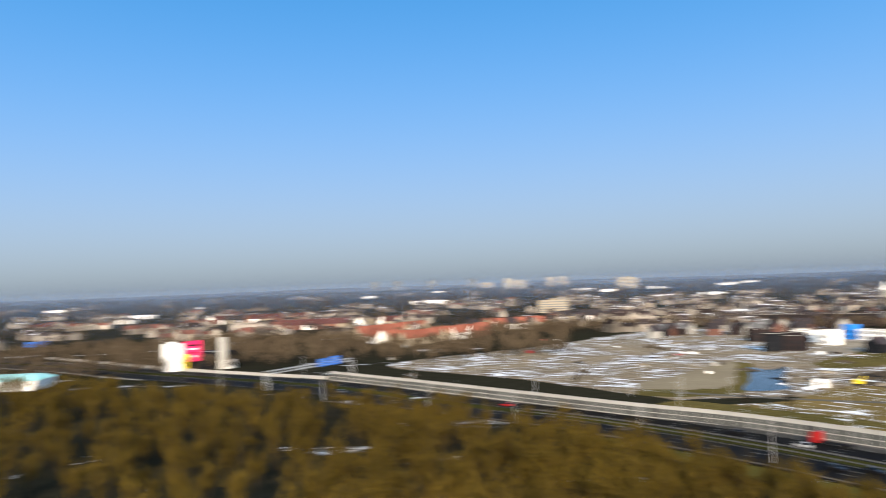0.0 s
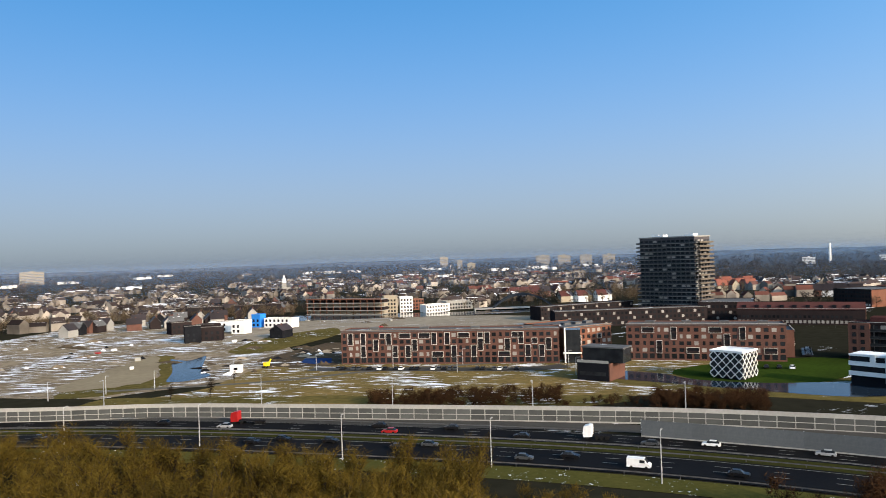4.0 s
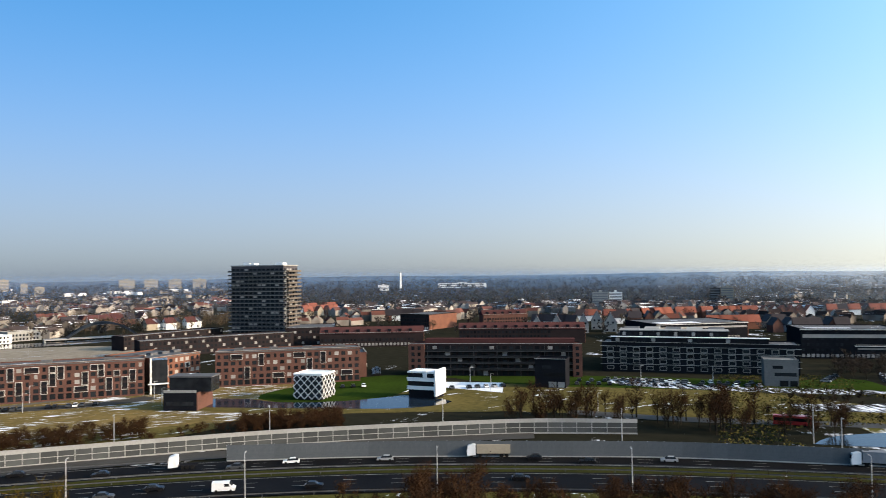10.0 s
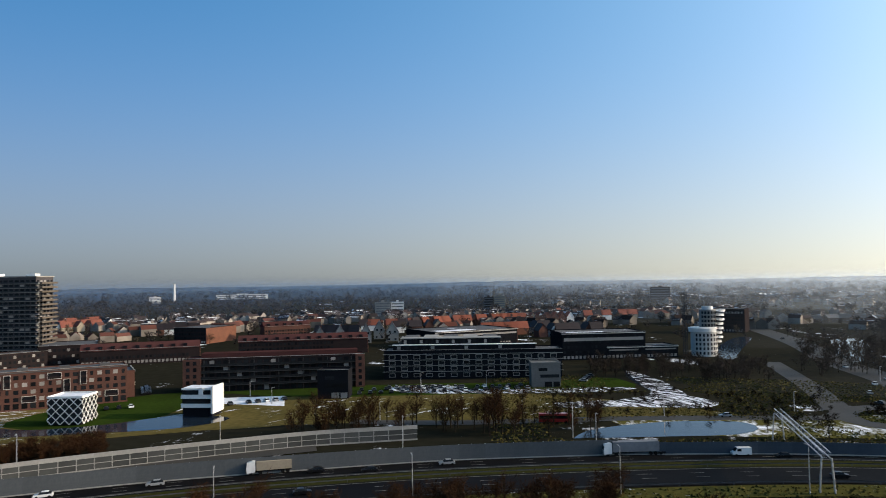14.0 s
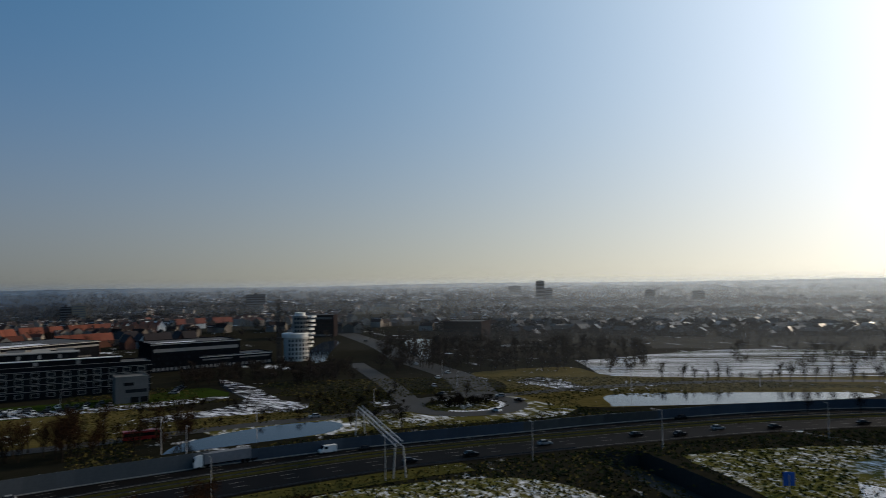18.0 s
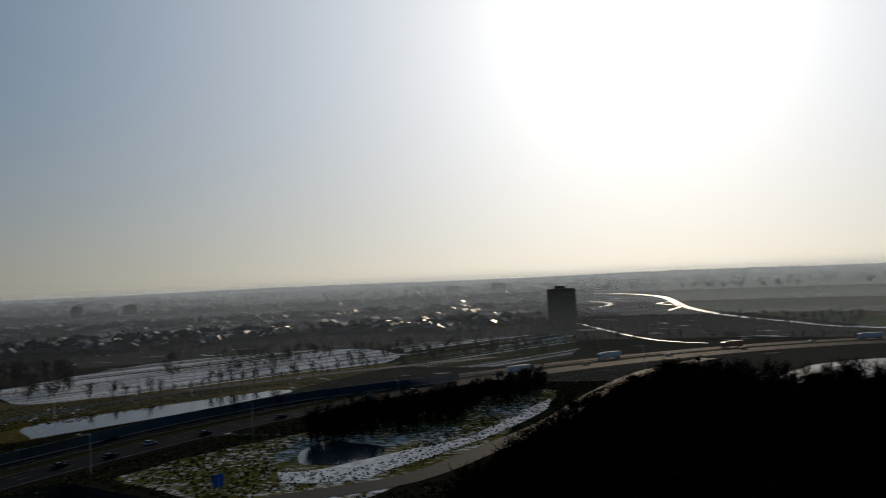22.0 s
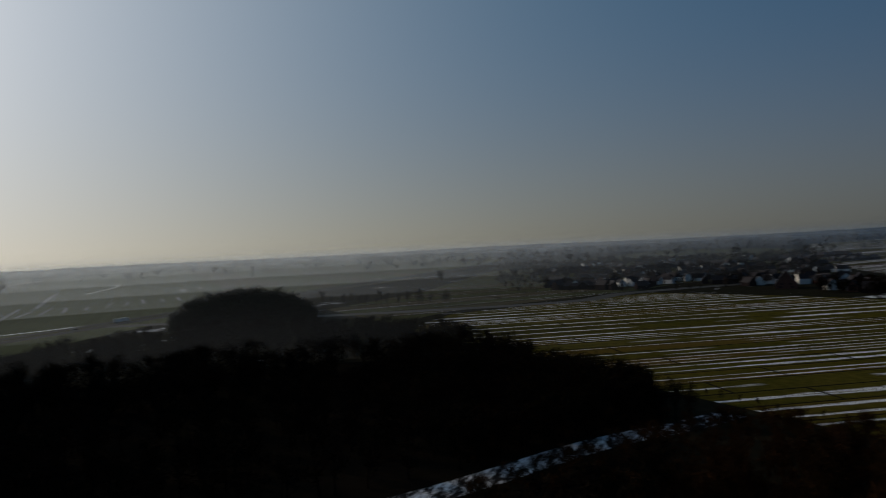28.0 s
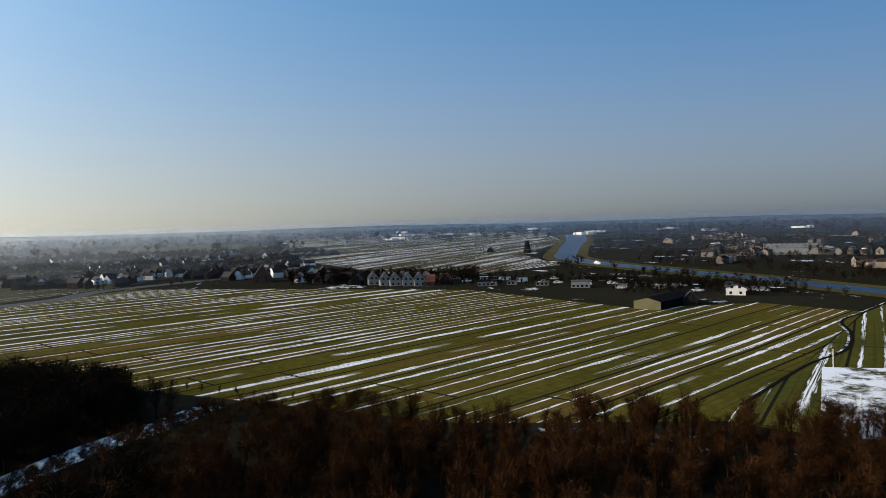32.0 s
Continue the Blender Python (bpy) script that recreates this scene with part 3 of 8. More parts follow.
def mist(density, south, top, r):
    """Sheet imitating distance haze: passes most light, scatters the rest onwards, thins with height."""
    m = bpy.data.materials.new("see-through haze sheet")
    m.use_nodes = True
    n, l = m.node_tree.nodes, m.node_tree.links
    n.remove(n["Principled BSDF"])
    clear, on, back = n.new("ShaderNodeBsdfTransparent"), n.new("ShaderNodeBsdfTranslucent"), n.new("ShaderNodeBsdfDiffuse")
    on.inputs["Color"].default_value, back.inputs["Color"].default_value = (*HAZE_SHEET_ON, 1), (*HAZE_SHEET_BACK, 1)
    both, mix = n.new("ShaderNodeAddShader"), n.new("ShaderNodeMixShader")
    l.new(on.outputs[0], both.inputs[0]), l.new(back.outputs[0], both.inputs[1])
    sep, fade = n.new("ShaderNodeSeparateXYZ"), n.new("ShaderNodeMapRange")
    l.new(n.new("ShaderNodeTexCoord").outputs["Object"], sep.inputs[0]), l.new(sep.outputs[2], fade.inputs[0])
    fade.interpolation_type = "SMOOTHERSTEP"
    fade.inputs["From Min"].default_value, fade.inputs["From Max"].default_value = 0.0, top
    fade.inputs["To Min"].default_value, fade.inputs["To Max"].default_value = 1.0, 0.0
    # denser to the south, to imitate brighter haze towards the sun
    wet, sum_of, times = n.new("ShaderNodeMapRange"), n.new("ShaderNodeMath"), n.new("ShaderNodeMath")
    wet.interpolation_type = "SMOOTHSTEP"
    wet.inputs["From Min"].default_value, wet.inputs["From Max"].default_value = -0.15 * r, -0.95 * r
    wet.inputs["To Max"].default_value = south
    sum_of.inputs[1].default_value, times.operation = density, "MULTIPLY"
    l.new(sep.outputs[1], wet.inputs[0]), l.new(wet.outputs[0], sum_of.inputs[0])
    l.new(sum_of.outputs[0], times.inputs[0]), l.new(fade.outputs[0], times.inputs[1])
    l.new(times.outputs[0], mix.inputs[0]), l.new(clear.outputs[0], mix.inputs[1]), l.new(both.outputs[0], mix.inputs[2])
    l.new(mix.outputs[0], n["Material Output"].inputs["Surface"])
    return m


# upright see-through rings, added from 340 m outwards to stand in for haze
HAZE_SHEET_ON, HAZE_SHEET_BACK = (0.62, 0.72, 0.82), (0.07, 0.075, 0.085)
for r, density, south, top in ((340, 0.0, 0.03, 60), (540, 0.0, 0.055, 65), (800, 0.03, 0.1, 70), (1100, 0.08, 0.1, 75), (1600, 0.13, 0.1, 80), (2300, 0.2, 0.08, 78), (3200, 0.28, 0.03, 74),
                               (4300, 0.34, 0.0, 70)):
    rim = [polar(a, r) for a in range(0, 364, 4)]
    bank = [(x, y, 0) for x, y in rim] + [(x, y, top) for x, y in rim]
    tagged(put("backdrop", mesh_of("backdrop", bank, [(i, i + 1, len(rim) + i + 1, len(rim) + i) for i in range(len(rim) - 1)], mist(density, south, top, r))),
           "see-through sheet imitating haze over the far land", "mist", kind="structure")

# patches of ground, one above another by a few centimetres
patch("ground", [(90, 292), (40, 360), (-30, 440), (60, 520), (190, 640), (300, 600), (262, 520), (285, 440), (215, 372), (192, 300), (150, 290)], 0.05, M_SAND,
      "muddy building site with streaks of old snow")
patch("ground", [(111, 360), (128, 378), (152, 398), (124, 324), (108, 315), (96, 313), (84, 328)], 0.07, M_DRYSAND, "levelled dry sand beside the pond")
patch("ground", [(152, 398), (157, 393), (135, 336), (121, 303), (94, 297), (80, 305), (86, 318), (99, 315), (108, 315), (124, 324)], 0.08, M_OLIVE, "olive grass bank round the pond")
patch("ground", [(181, 380), (230, 429), (270, 442), (292, 445), (264, 402), (207, 368), (183, 364)], 0.08, M_OLIVE, "olive grass strip across the site")
patch("ground", [(200, 431), (285, 520), (392, 446), (430, 372), (385, 330), (300, 350), (264, 402)], 0.07, M_PALE, "open sandy belt before the canal")
patch("ground", [(205, 335), (150, 300), (118, 262), (150, 222), (185, 180), (215, 150), (255, 110), (300, 60), (300, 200), (225, 300)], 0.05, M_ROUGH,
      "rough yellow meadow with streaks of snow beside the motorway")
patch("ground", [(176, 300), (172, 330), (200, 350), (240, 370), (236, 340), (206, 306), (192, 290)], 0.08, M_DIRT, "churned brown earth with puddles and snow")
patch("ground", [(94, 276), (119, 280), (170, 291), (186, 280), (236, 213), (214, 184), (208, 171), (160, 182), (118, 242)], 0.07, M_ROUGH, "tan meadow with thin lines of snow")
patch("ground", [(80, 282), (100, 264), (130, 234), (165, 186), (190, 150), (214, 150), (176, 196), (140, 240), (110, 272), (92, 290)], 0.09, M_OLIVE, "olive grass strip behind the noise barrier")
patch("ground", [(258, 60), (262, -60), (250, -110), (300, -60), (330, 0), (330, 55), (300, 100), (255, 170), (242, 190), (232, 150)], 0.06, M_OLIVE,
      "strip of rough grass and thin snow", "ground")
patch("ground", [(252, 145), (262, 118), (300, 112), (330, 110), (318, 60), (328, -60), (352, -60), (350, 70), (330, 140), (268, 168)], 0.09, M_LAWN,
      "short green lawn between the villas", "lawn")
patch("ground", [(120, 100), (150, 45), (165, -20), (166, -75), (150, -110), (95, -110), (70, -60), (60, 0), (70, 70)], 0.05, M_VERGE,
      "green verge with melting snow", "grass")
patch("ground", [(152, -158), (142, -190), (118, -235), (86, -290), (60, -310), (62, -220), (72, -170), (88, -140)], 0.05, M_VERGE,
      "green verge with melting snow", "grass")
patch("ground", [(235, -60), (228, -110), (218, -170), (245, -190), (270, -170), (262, -140), (262, -95), (262, -50)], 0.06, mat("dull roadside grass", (0.15, 0.13, 0.035), (0.09, 0.085, 0.026), fine=0.8, coarse=0.04, rough=0.95, snow=0.42, snow_scale=(0.12, 0.25), bump=0.1, snow_sharp=0.15),
      "grass beside the roundabout with patches of snow", "grass")
patch("ground", [(353, -285), (352, -313), (348, -400), (292, -466), (243, -486), (200, -460), (180, -411), (210, -342), (256, -288), (292, -255)], 0.06,
      striped("thinly snowed field", (0.1, 0.1, 0.04), (0.07, 0.07, 0.03), 60, 9, 0.72, 2.2), "flat field under thin white snow", "field")
patch("ground", [(196, -470), (220, -512), (108, -582), (78, -420), (150, -385)], 0.06,
      striped("snow-lined meadow", (0.07, 0.08, 0.03), (0.05, 0.055, 0.024), 62, 16, 0.46, 4.4), "green strips with lines of snow beside the motorway", "field")
patch("ground", [(297, -36), (302, -65), (318, -78), (345, -80), (392, -84), (363, -91), (310, -92), (292, -97), (281, -90), (285, -61), (284, -38)], 0.1, M_DIRTYSNOW, "broken snow along the frozen ditch", "snow")
patch("ground", [(345, 34), (351, 13), (336, -3), (333, -23), (334, -70), (324, -68), (320, -22), (327, 27)], 0.1, M_DIRTYSNOW, "snow left along the parking bays", "snow")
patch("ground", [(356, -45), (366, -65), (356, -76), (330, -74), (325, -46)], 0.095, M_LAWN, "green lawn beside the frozen ditch", "lawn")
patch("ground", [(232, -180), (262, -178), (300, -196), (340, -205), (330, -262), (290, -255), (250, -300), (200, -380), (170, -400), (178, -330), (196, -270), (214, -205)], 0.055, M_OLIVE, "olive meadow between pond and town road")
patch("ground", [(297, -203), (307, -222), (280, -222), (255, -214), (262, -207)], 0.1, M_DIRTYSNOW, "patchy snow beside the town road", "snow")
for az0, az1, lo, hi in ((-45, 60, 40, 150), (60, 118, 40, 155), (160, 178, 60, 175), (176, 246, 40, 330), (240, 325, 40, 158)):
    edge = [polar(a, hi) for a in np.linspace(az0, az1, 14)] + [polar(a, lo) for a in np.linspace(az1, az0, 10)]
    patch("ground", edge, 0.02, M_FOREST, "leaf litter with tree shade in its colour", "forest floor")
patch("ground", [polar(a, 470) for a in range(118, 174, 4)] + [polar(a, 2600) for a in range(172, 116, -4)], 0.025, M_TOWNGROUND, "brown ground under town trees", "ground", soft_edge=False)
patch("ground", [(108, -171), (97, -177), (88, -195), (77, -207), (68, -234), (60, -290), (57, -268), (66, -216), (80, -178), (86, -168), (103, -163)], 0.1, mat("crusted snow", (0.7, 0.72, 0.76), (0.3, 0.29, 0.24), fine=0.8, coarse=0.1, rough=0.8, snow=0.5, snow_scale=(0.3, 0.3), snow_sharp=0.2), "bank of snow beside the slip road", "snow")
# water
POND_A = [(552, -267), (554, -291), (482, -260), (425, -225), (408, -204), (468, -229)]
POND_B = [(448, -150), (519, -176), (579, -208), (582, -222), (490, -180), (436, -155)]
for pts, lab in ((POND_A, "pale frozen pond beside the town road"), (POND_B, "curved canal beside the round tower"),
                 ([(151, 380), (135, 336), (122, 308), (133, 305), (142, 311), (144, 325), (152, 343), (168, 376), (160, 369), (154, 366)], "blue pond beside the building site"),
                 ([(319, 582), (434, 462), (480, 420), (474, 408), (411, 436), (293, 536)], "dark canal before the quay houses"),
                 ([(238, 172), (248, 120), (256, 96), (272, 86), (278, 108), (262, 128), (254, 150), (258, 168), (250, 190)], "brown ditch water below the villas"),
                 ([(221, -195), (200, -238), (180, -296), (190, -302), (214, -268), (243, -216)], "long pond with bare trees mirrored in it"),
                 ([(108, -181), (115, -194), (113, -209), (104, -206), (93, -204), (89, -192), (97, -181)], "small round pond below the motorway"),
                 ([(231, -33), (242, -39), (251, -54), (256, -73), (255, -87), (252, -93), (243, -94), (234, -84), (232, -58)], "pond behind the noise barrier"),
                 ([(385, -82), (363, -85), (318, -84), (318, -80), (363, -79)], "frozen ditch beside the lawn")):
    tagged(put("water", flat("water", [tuple(p) for p in smooth(pts + [pts[0]], 5)[:-1]], 0.13, M_WATER)), lab, "pond", kind="structure")
tagged(put("water", flat("water", [(305, 105), (318, 108), (322, 78), (296, 72)], 0.14, M_SNOW)), "ice with snow on the ditch", "ice", kind="structure")

# polders
# polder and back meadow: pale winter grass, paled further to imitate haze
patch("ground", [(-150, -440), (-600, -700), (-1600, -1100), (-2600, -1900), (-2000, -3000), (-400, -3400), (200, -2600), (60, -1300), (10, -900), (-120, -600)], 0.04,
      striped("haze-paled far polder", (0.15, 0.165, 0.085), (0.115, 0.13, 0.07), 60, 48, -0.1, 3.1, (0.085, 0.09, 0.05)), "flat green polder with snow in the ditches", "field", soft_edge=False)
patch("ground", [(-240, -560), (-400, -640), (-900, -760), (-700, -900), (-330, -860), (-60, -850), (-60, -800)], 0.07,
      striped("haze-paled near polder", (0.15, 0.165, 0.085), (0.115, 0.13, 0.07), 60, 34, -0.05, 1.3, (0.085, 0.09, 0.05)), "green polder strips with white ditches", "field", soft_edge=False)
patch("ground", [(-330, -300), (-255, -150), (-225, -95), (-180, 0), (-176, 66), (-236, 110), (-358, 197), (-404, 165), (-392, 98), (-520, 12), (-575, -150), (-600, -262), (-412, -330)], 0.06,
      furrowed("snow-striped meadow", (0.15, 0.12, 0.024), (0.07, 0.068, 0.013), 137, 18), "long olive meadow strips with snow lying along the furrows", "field", soft_edge=False)
patch("ground", [(-350, -330), (-430, -345), (-620, -285), (-720, -280), (-760, -180), (-1050, -160), (-1900, -500), (-2200, -900), (-1000, -720), (-600, -520), (-420, -470)], 0.05,
      striped("haze-paled back meadow", (0.1, 0.108, 0.05), (0.075, 0.08, 0.04), 150, 40, 0.1, 5.0), "dull green meadows behind the village road", "field", soft_edge=False)
patch("ground", [(-620, -20), (-760, 110), (-1000, 95), (-1500, 230), (-2600, 300), (-3000, -200), (-2200, -500), (-1300, -300), (-900, -160)], 0.05,
      striped("river meadow", (0.11, 0.1, 0.05), (0.08, 0.075, 0.036), 158, 30, 0.42, 7.7), "pale meadow strips with snow beside the river", "field", soft_edge=False)
dr = random.Random(9)
M_ICE = mat("grey ditch ice", (0.42, 0.44, 0.47), (0.28, 0.3, 0.32), fine=0.4, coarse=0.05, rough=0.6)
ditches = [((-30 - 15 * k, -812 + 2.2 * k), dr.uniform(50, 100), dr.uniform(0.9, 1.7)) for k in range(17)] + [((-290 - 24 * k, -765 - 4 * k), dr.uniform(60, 120), dr.uniform(0.9, 1.8)) for k in range(10)]
ditches += [((-196, -604), 330, 1.8), ((-360, -890), 420, 2.4), ((-600, -980), 90, 3), ((-650, -1010), 80, 3), ((-140, -1150), 90, 4), ((-230, -1180), 80, 4)]
for (x, y), L, w in ditches:
    q = math.radians(-119 + dr.uniform(-3, 3))
    ln = np.array([(x + math.cos(q) * L * f + dr.uniform(-0.6, 0.6), y + math.sin(q) * L * f) for f in np.linspace(0, 1, 6)])
    tagged(put("frozen_ditch", ribbon("frozen_ditch", shifted(ln, w), shifted(ln, -w), 0.19, M_ICE)), "frozen white ditch across the green polder", "ditch", "frozen ditches", kind="structure")
patch("ground", [(-20, -330), (-50, -395), (-105, -425), (-128, -404), (-60, -345)], 0.1, mat("thin wet ice", (0.25, 0.26, 0.27), (0.1, 0.105, 0.11), fine=0.3, coarse=0.05, rough=0.4, spec=0.12), "white ice on a flooded field", "ice")
patch("ground", [(-176, 64), (-190, 73), (-237, 111), (-359, 199), (-400, 236), (-330, 246), (-240, 204), (-170, 165), (-138, 110)], 0.055,
      furrowed("grass beside the pitch", (0.12, 0.11, 0.024), (0.07, 0.075, 0.018), 150, 14, 3.3), "olive grass with lines of snow beside the pitch", "field", soft_edge=False)
bank = smooth([(-404, 240), (-359, 199), (-330, 172), (-296, 158), (-262, 138), (-237, 112), (-190, 73)], 5)
tagged(put("ditch", ribbon("ditch", shifted(bank, 0.7), shifted(bank, -0.7), 0.21, mat("black ditch", (0.012, 0.012, 0.01), (0.02, 0.018, 0.014), rough=0.8))), "dark winding ditch between the meadows", "ditch", kind="structure")
tagged(put("snow_bank", ribbon("snow_bank", shifted(bank[4:-14], -0.8), shifted(bank[4:-14], -1.7), 0.2, M_DIRTYSNOW)), "snow along the ditch bank", "snow", kind="structure")
patch("ground", [(-234, 115.5), (-229, 137), (-150, 110), (-163, 80)], 0.09, mat("snowed turf", (0.09, 0.09, 0.03), (0.06, 0.062, 0.02), fine=0.5, coarse=0.05, rough=0.9, snow=0.53, snow_scale=(0.12, 0.12), snow_sharp=0.12), "small sports pitch under snow", "pitch", soft_edge=False)
RIVER = smooth([(-330, 285), (-430, 258), (-560, 222), (-690, 178), (-790, 150), (-900, 138), (-1060, 165), (-1274, 205), (-1553, 260), (-2000, 330)], 20)
wid = np.interp(np.arange(len(RIVER)), [0, len(RIVER) * 0.45, len(RIVER)], [10, 15, 27])
tagged(put("water", ribbon("river", shifted(RIVER, wid), shifted(RIVER, -wid), 0.12, M_RIVER)), "broad blue river bending through meadows", "river", kind="structure")
for side in (1, -1):
    tagged(put("ground", ribbon("bank", shifted(RIVER, side * (wid + 14)), shifted(RIVER, side * (wid - 1)), 0.1, mat("yellow river bank", (0.13, 0.105, 0.04), (0.08, 0.07, 0.03), fine=0.3, coarse=0.02))),
           "yellow grass bank along the river", "bank", kind="structure")
for k, (pts, w) in enumerate(([[(-330, -585), (-121, -596), (-60, -680), (-15, -780), (25, -950), (55, -1190), (90, -1340), (160, -1480), (330, -1650)], [2, 9]],
                              [[(0, -500), (30, -520), (62, -578), (108, -684), (140, -760)], [1.4, 2]],
                              [[(118, -900), (135, -960), (125, -1050), (150, -1140), (200, -1190)], [3, 5]],
                              [[(40, -870), (30, -960), (60, -1040), (40, -1100)], [2, 3]],
                              [[(-540, -1150), (-760, -1500), (-700, -1900), (-1000, -2400)], [2, 6]])):
    ln = smooth(pts, 15)
    ww = np.linspace(w[0], w[1], len(ln))
    tagged(put("water", ribbon("creek", shifted(ln, ww), shifted(ln, -ww), 0.14, M_CREEK)), "winding creek shining against the light", "creek", kind="structure")

# ---- motorway ----
MED = smooth([(-1600, 1200), (-700, 755), (-277, 506), (-170, 434), (-58, 362), (7, 299), (54, 258), (90, 217), (122, 171), (153, 121), (175, 71), (189, 18),
              (196, -35), (198, -80), (195, -112), (187, -160), (175, -211), (157, -258), (125, -325), (85, -375), (23, -437), (-65, -497), (-230, -556), (-330, -595),
              (-700, -740), (-1500, -1000)], 6)
MED_N = normals(MED)                      # left of the way from north to south: away from the camera


def road(name, a, b, z, material, label, lo=0, hi=None, category="road"):
    ln = MED[lo:hi]
    nn = MED_N[lo:hi]
    return tagged(put(name, ribbon(name, ln + nn * a, ln + nn * b, z, material)), label, category, kind="structure")


def near_index(x, y):
    return int(np.argmin(np.hypot(MED[:, 0] - x, MED[:, 1] - y)))


road("road", -3.0, -18.5, 0.16, M_ASPHALT, "dark asphalt carriageway of the motorway")
road("road", 15.0, 3.0, 0.16, M_ASPHALT, "dark asphalt carriageway of the motorway")
road("verge", 3.0, -3.0, 0.19, M_MEDIAN, "narrow grass median", category="verge")
V0, V1 = near_index(60, 235), near_index(192, -110)
road("verge", -19.6, -29.0, 0.135, mat("roadside grass with specks of snow", (0.1, 0.09, 0.026), (0.06, 0.062, 0.018), fine=0.9, coarse=0.06, rough=0.95, snow=0.36, snow_scale=(0.6, 0.6), bump=0.1), "grass verge with specks of snow beside the carriageway", V0, V1, "verge")
I0, I1 = near_index(20, 282), near_index(186, 30)
ramp_off = np.interp(np.arange(I1 - I0), [0, (I1 - I0) * 0.45, (I1 - I0) * 0.72, I1 - I0], [15.5, 20, 27, 44])
RAMP = MED[I0:I1] + MED_N[I0:I1] * ramp_off[:, None]
tagged(put("road", ribbon("road", RAMP, RAMP - MED_N[I0:I1] * np.minimum(ramp_off - 14, 9)[:, None], 0.21, M_ROADGREY)), "grey asphalt slip road", "road", kind="structure")
LINES = []


def marking(a, lo, hi, w=0.11, dash=0):
    """Painted line at offset a; with dash, three metres every twelve."""
    ln, nn = MED[lo:hi], MED_N[lo:hi]
    A, B = ln + nn * (a + w), ln + nn * (a - w)
    n = len(ln)
    if not dash:
        me = ribbon("road_marking", A, B, 0.2, M_PAINT)
    else:
        vs, fs = [], []
        for i in range(0, n - 1, 2):
            k = len(vs)
            h = 0.55
            vs += [(*A[i], 0.2), (*B[i], 0.2), (*(B[i] * (1 - h) + B[i + 1] * h), 0.2), (*(A[i] * (1 - h) + A[i + 1] * h), 0.2)]
            fs.append((k, k + 1, k + 2, k + 3))
        me = mesh_of("road_marking", vs, fs, M_PAINT)
    return tagged(put("road_marking", me), "white painted lane line" if not dash else "white dashed lane line", "road marking", kind="structure")


J0, J1 = near_index(-500, 640), near_index(-600, -700)
for a, dash in ((-17.0, 0), (-4.2, 0), (-8.0, 1), (-11.8, 1), (13.6, 0), (4.2, 0), (7.4, 1), (10.6, 1)):
    marking(a, J0, J1, dash=dash)


def rail(a, lo, hi):
    """Steel guard rail at offset a: a W-beam on posts."""
    ln, nn = MED[lo:hi], MED_N[lo:hi]
    vs, fs = [], []
    prof = ((-0.05, 0.55), (0.03, 0.62), (-0.05, 0.7), (0.03, 0.78), (-0.05, 0.86))
    for p, q in zip(ln, nn):
        for o, z in prof:
            c = p + q * (a + o)
            vs.append((c[0], c[1], z + 0.16))
    m = len(prof)
    for i in range(len(ln) - 1):
        for k in range(m - 1):
            fs.append((i * m + k, (i + 1) * m + k, (i + 1) * m + k + 1, i * m + k + 1))
    th = thing("guard_rail", "grey galvanised steel guard rail on posts", "guard rail", (0, 0, 0))
    put("beam", mesh_of("beam", vs, fs, M_RAIL), th)
    post = boxes("post", [(-0.06, -0.05, 0, 0.06, 0.05, 0.9)], M_RAIL)
    for i in range(0, len(ln), 2):
        c = ln[i] + nn[i] * (a + 0.08)
        put("post", post, th, (c[0], c[1], 0.1))


K0, K1 = near_index(30, 270), near_index(20, -440)
rail(-2.4, K0, K1)
rail(2.4, K0, K1)
rail(-19.2, K0, near_index(188, -150))
rail(15.3, K0, near_index(155, 118))

# the underpass: a sunken road that runs below the motorway
tq = [Vector((x, y, 0)) for x, y in TRENCH]
tv = [(x, y, 0.0) for x, y in TRENCH] + [(x, y, -5.0) for x, y in TRENCH]
tagged(put("underpass", mesh_of("underpass", tv, [(4, 5, 6, 7), (0, 4, 7, 3), (1, 2, 6, 5), (0, 1, 5, 4), (3, 7, 6, 2)], M_ROADGREY)),
       "sunken road between dark concrete walls below the motorway", "underpass", kind="structure")
EXIT = smooth([(112, -128), (95, -150), (72, -172), (60, -208), (50, -247), (42, -309), (28, -368), (0, -420)], 6)


def track(line, half, z, material, label, name="road", category="road"):
    return tagged(put(name, ribbon(name, shifted(line, half), shifted(line, -half), z, material)), label, category, kind="structure")


track(EXIT, 4.0, 0.17, M_ROADGREY, "grey slip road climbing to the motorway")
CAMROAD = smooth([(-60, -118), (-109, -98), (-159, -86), (-186, -74), (-204, -68)], 6)
track(CAMROAD, 4.6, 0.1, M_DIRTYSNOW, "snowy lane between dark trees")
track(smooth([(-270, -560), (-487, -310), (-596, -280), (-717, -205), (-800, -150)], 12), 9, 0.13, M_ROADGREY, "country road past the village")
# roads on the far side
RING = [(256 + 16 * math.cos(a), -150 + 16 * math.sin(a)) for a in np.linspace(0, 2 * math.pi, 40)]
RINGO = [(256 + 25 * math.cos(a), -150 + 25 * math.sin(a)) for a in np.linspace(0, 2 * math.pi, 40)]
tagged(put("road", ribbon("roundabout", RINGO, RING, 0.2, M_ROADGREY)), "asphalt roundabout", "roundabout", kind="structure")
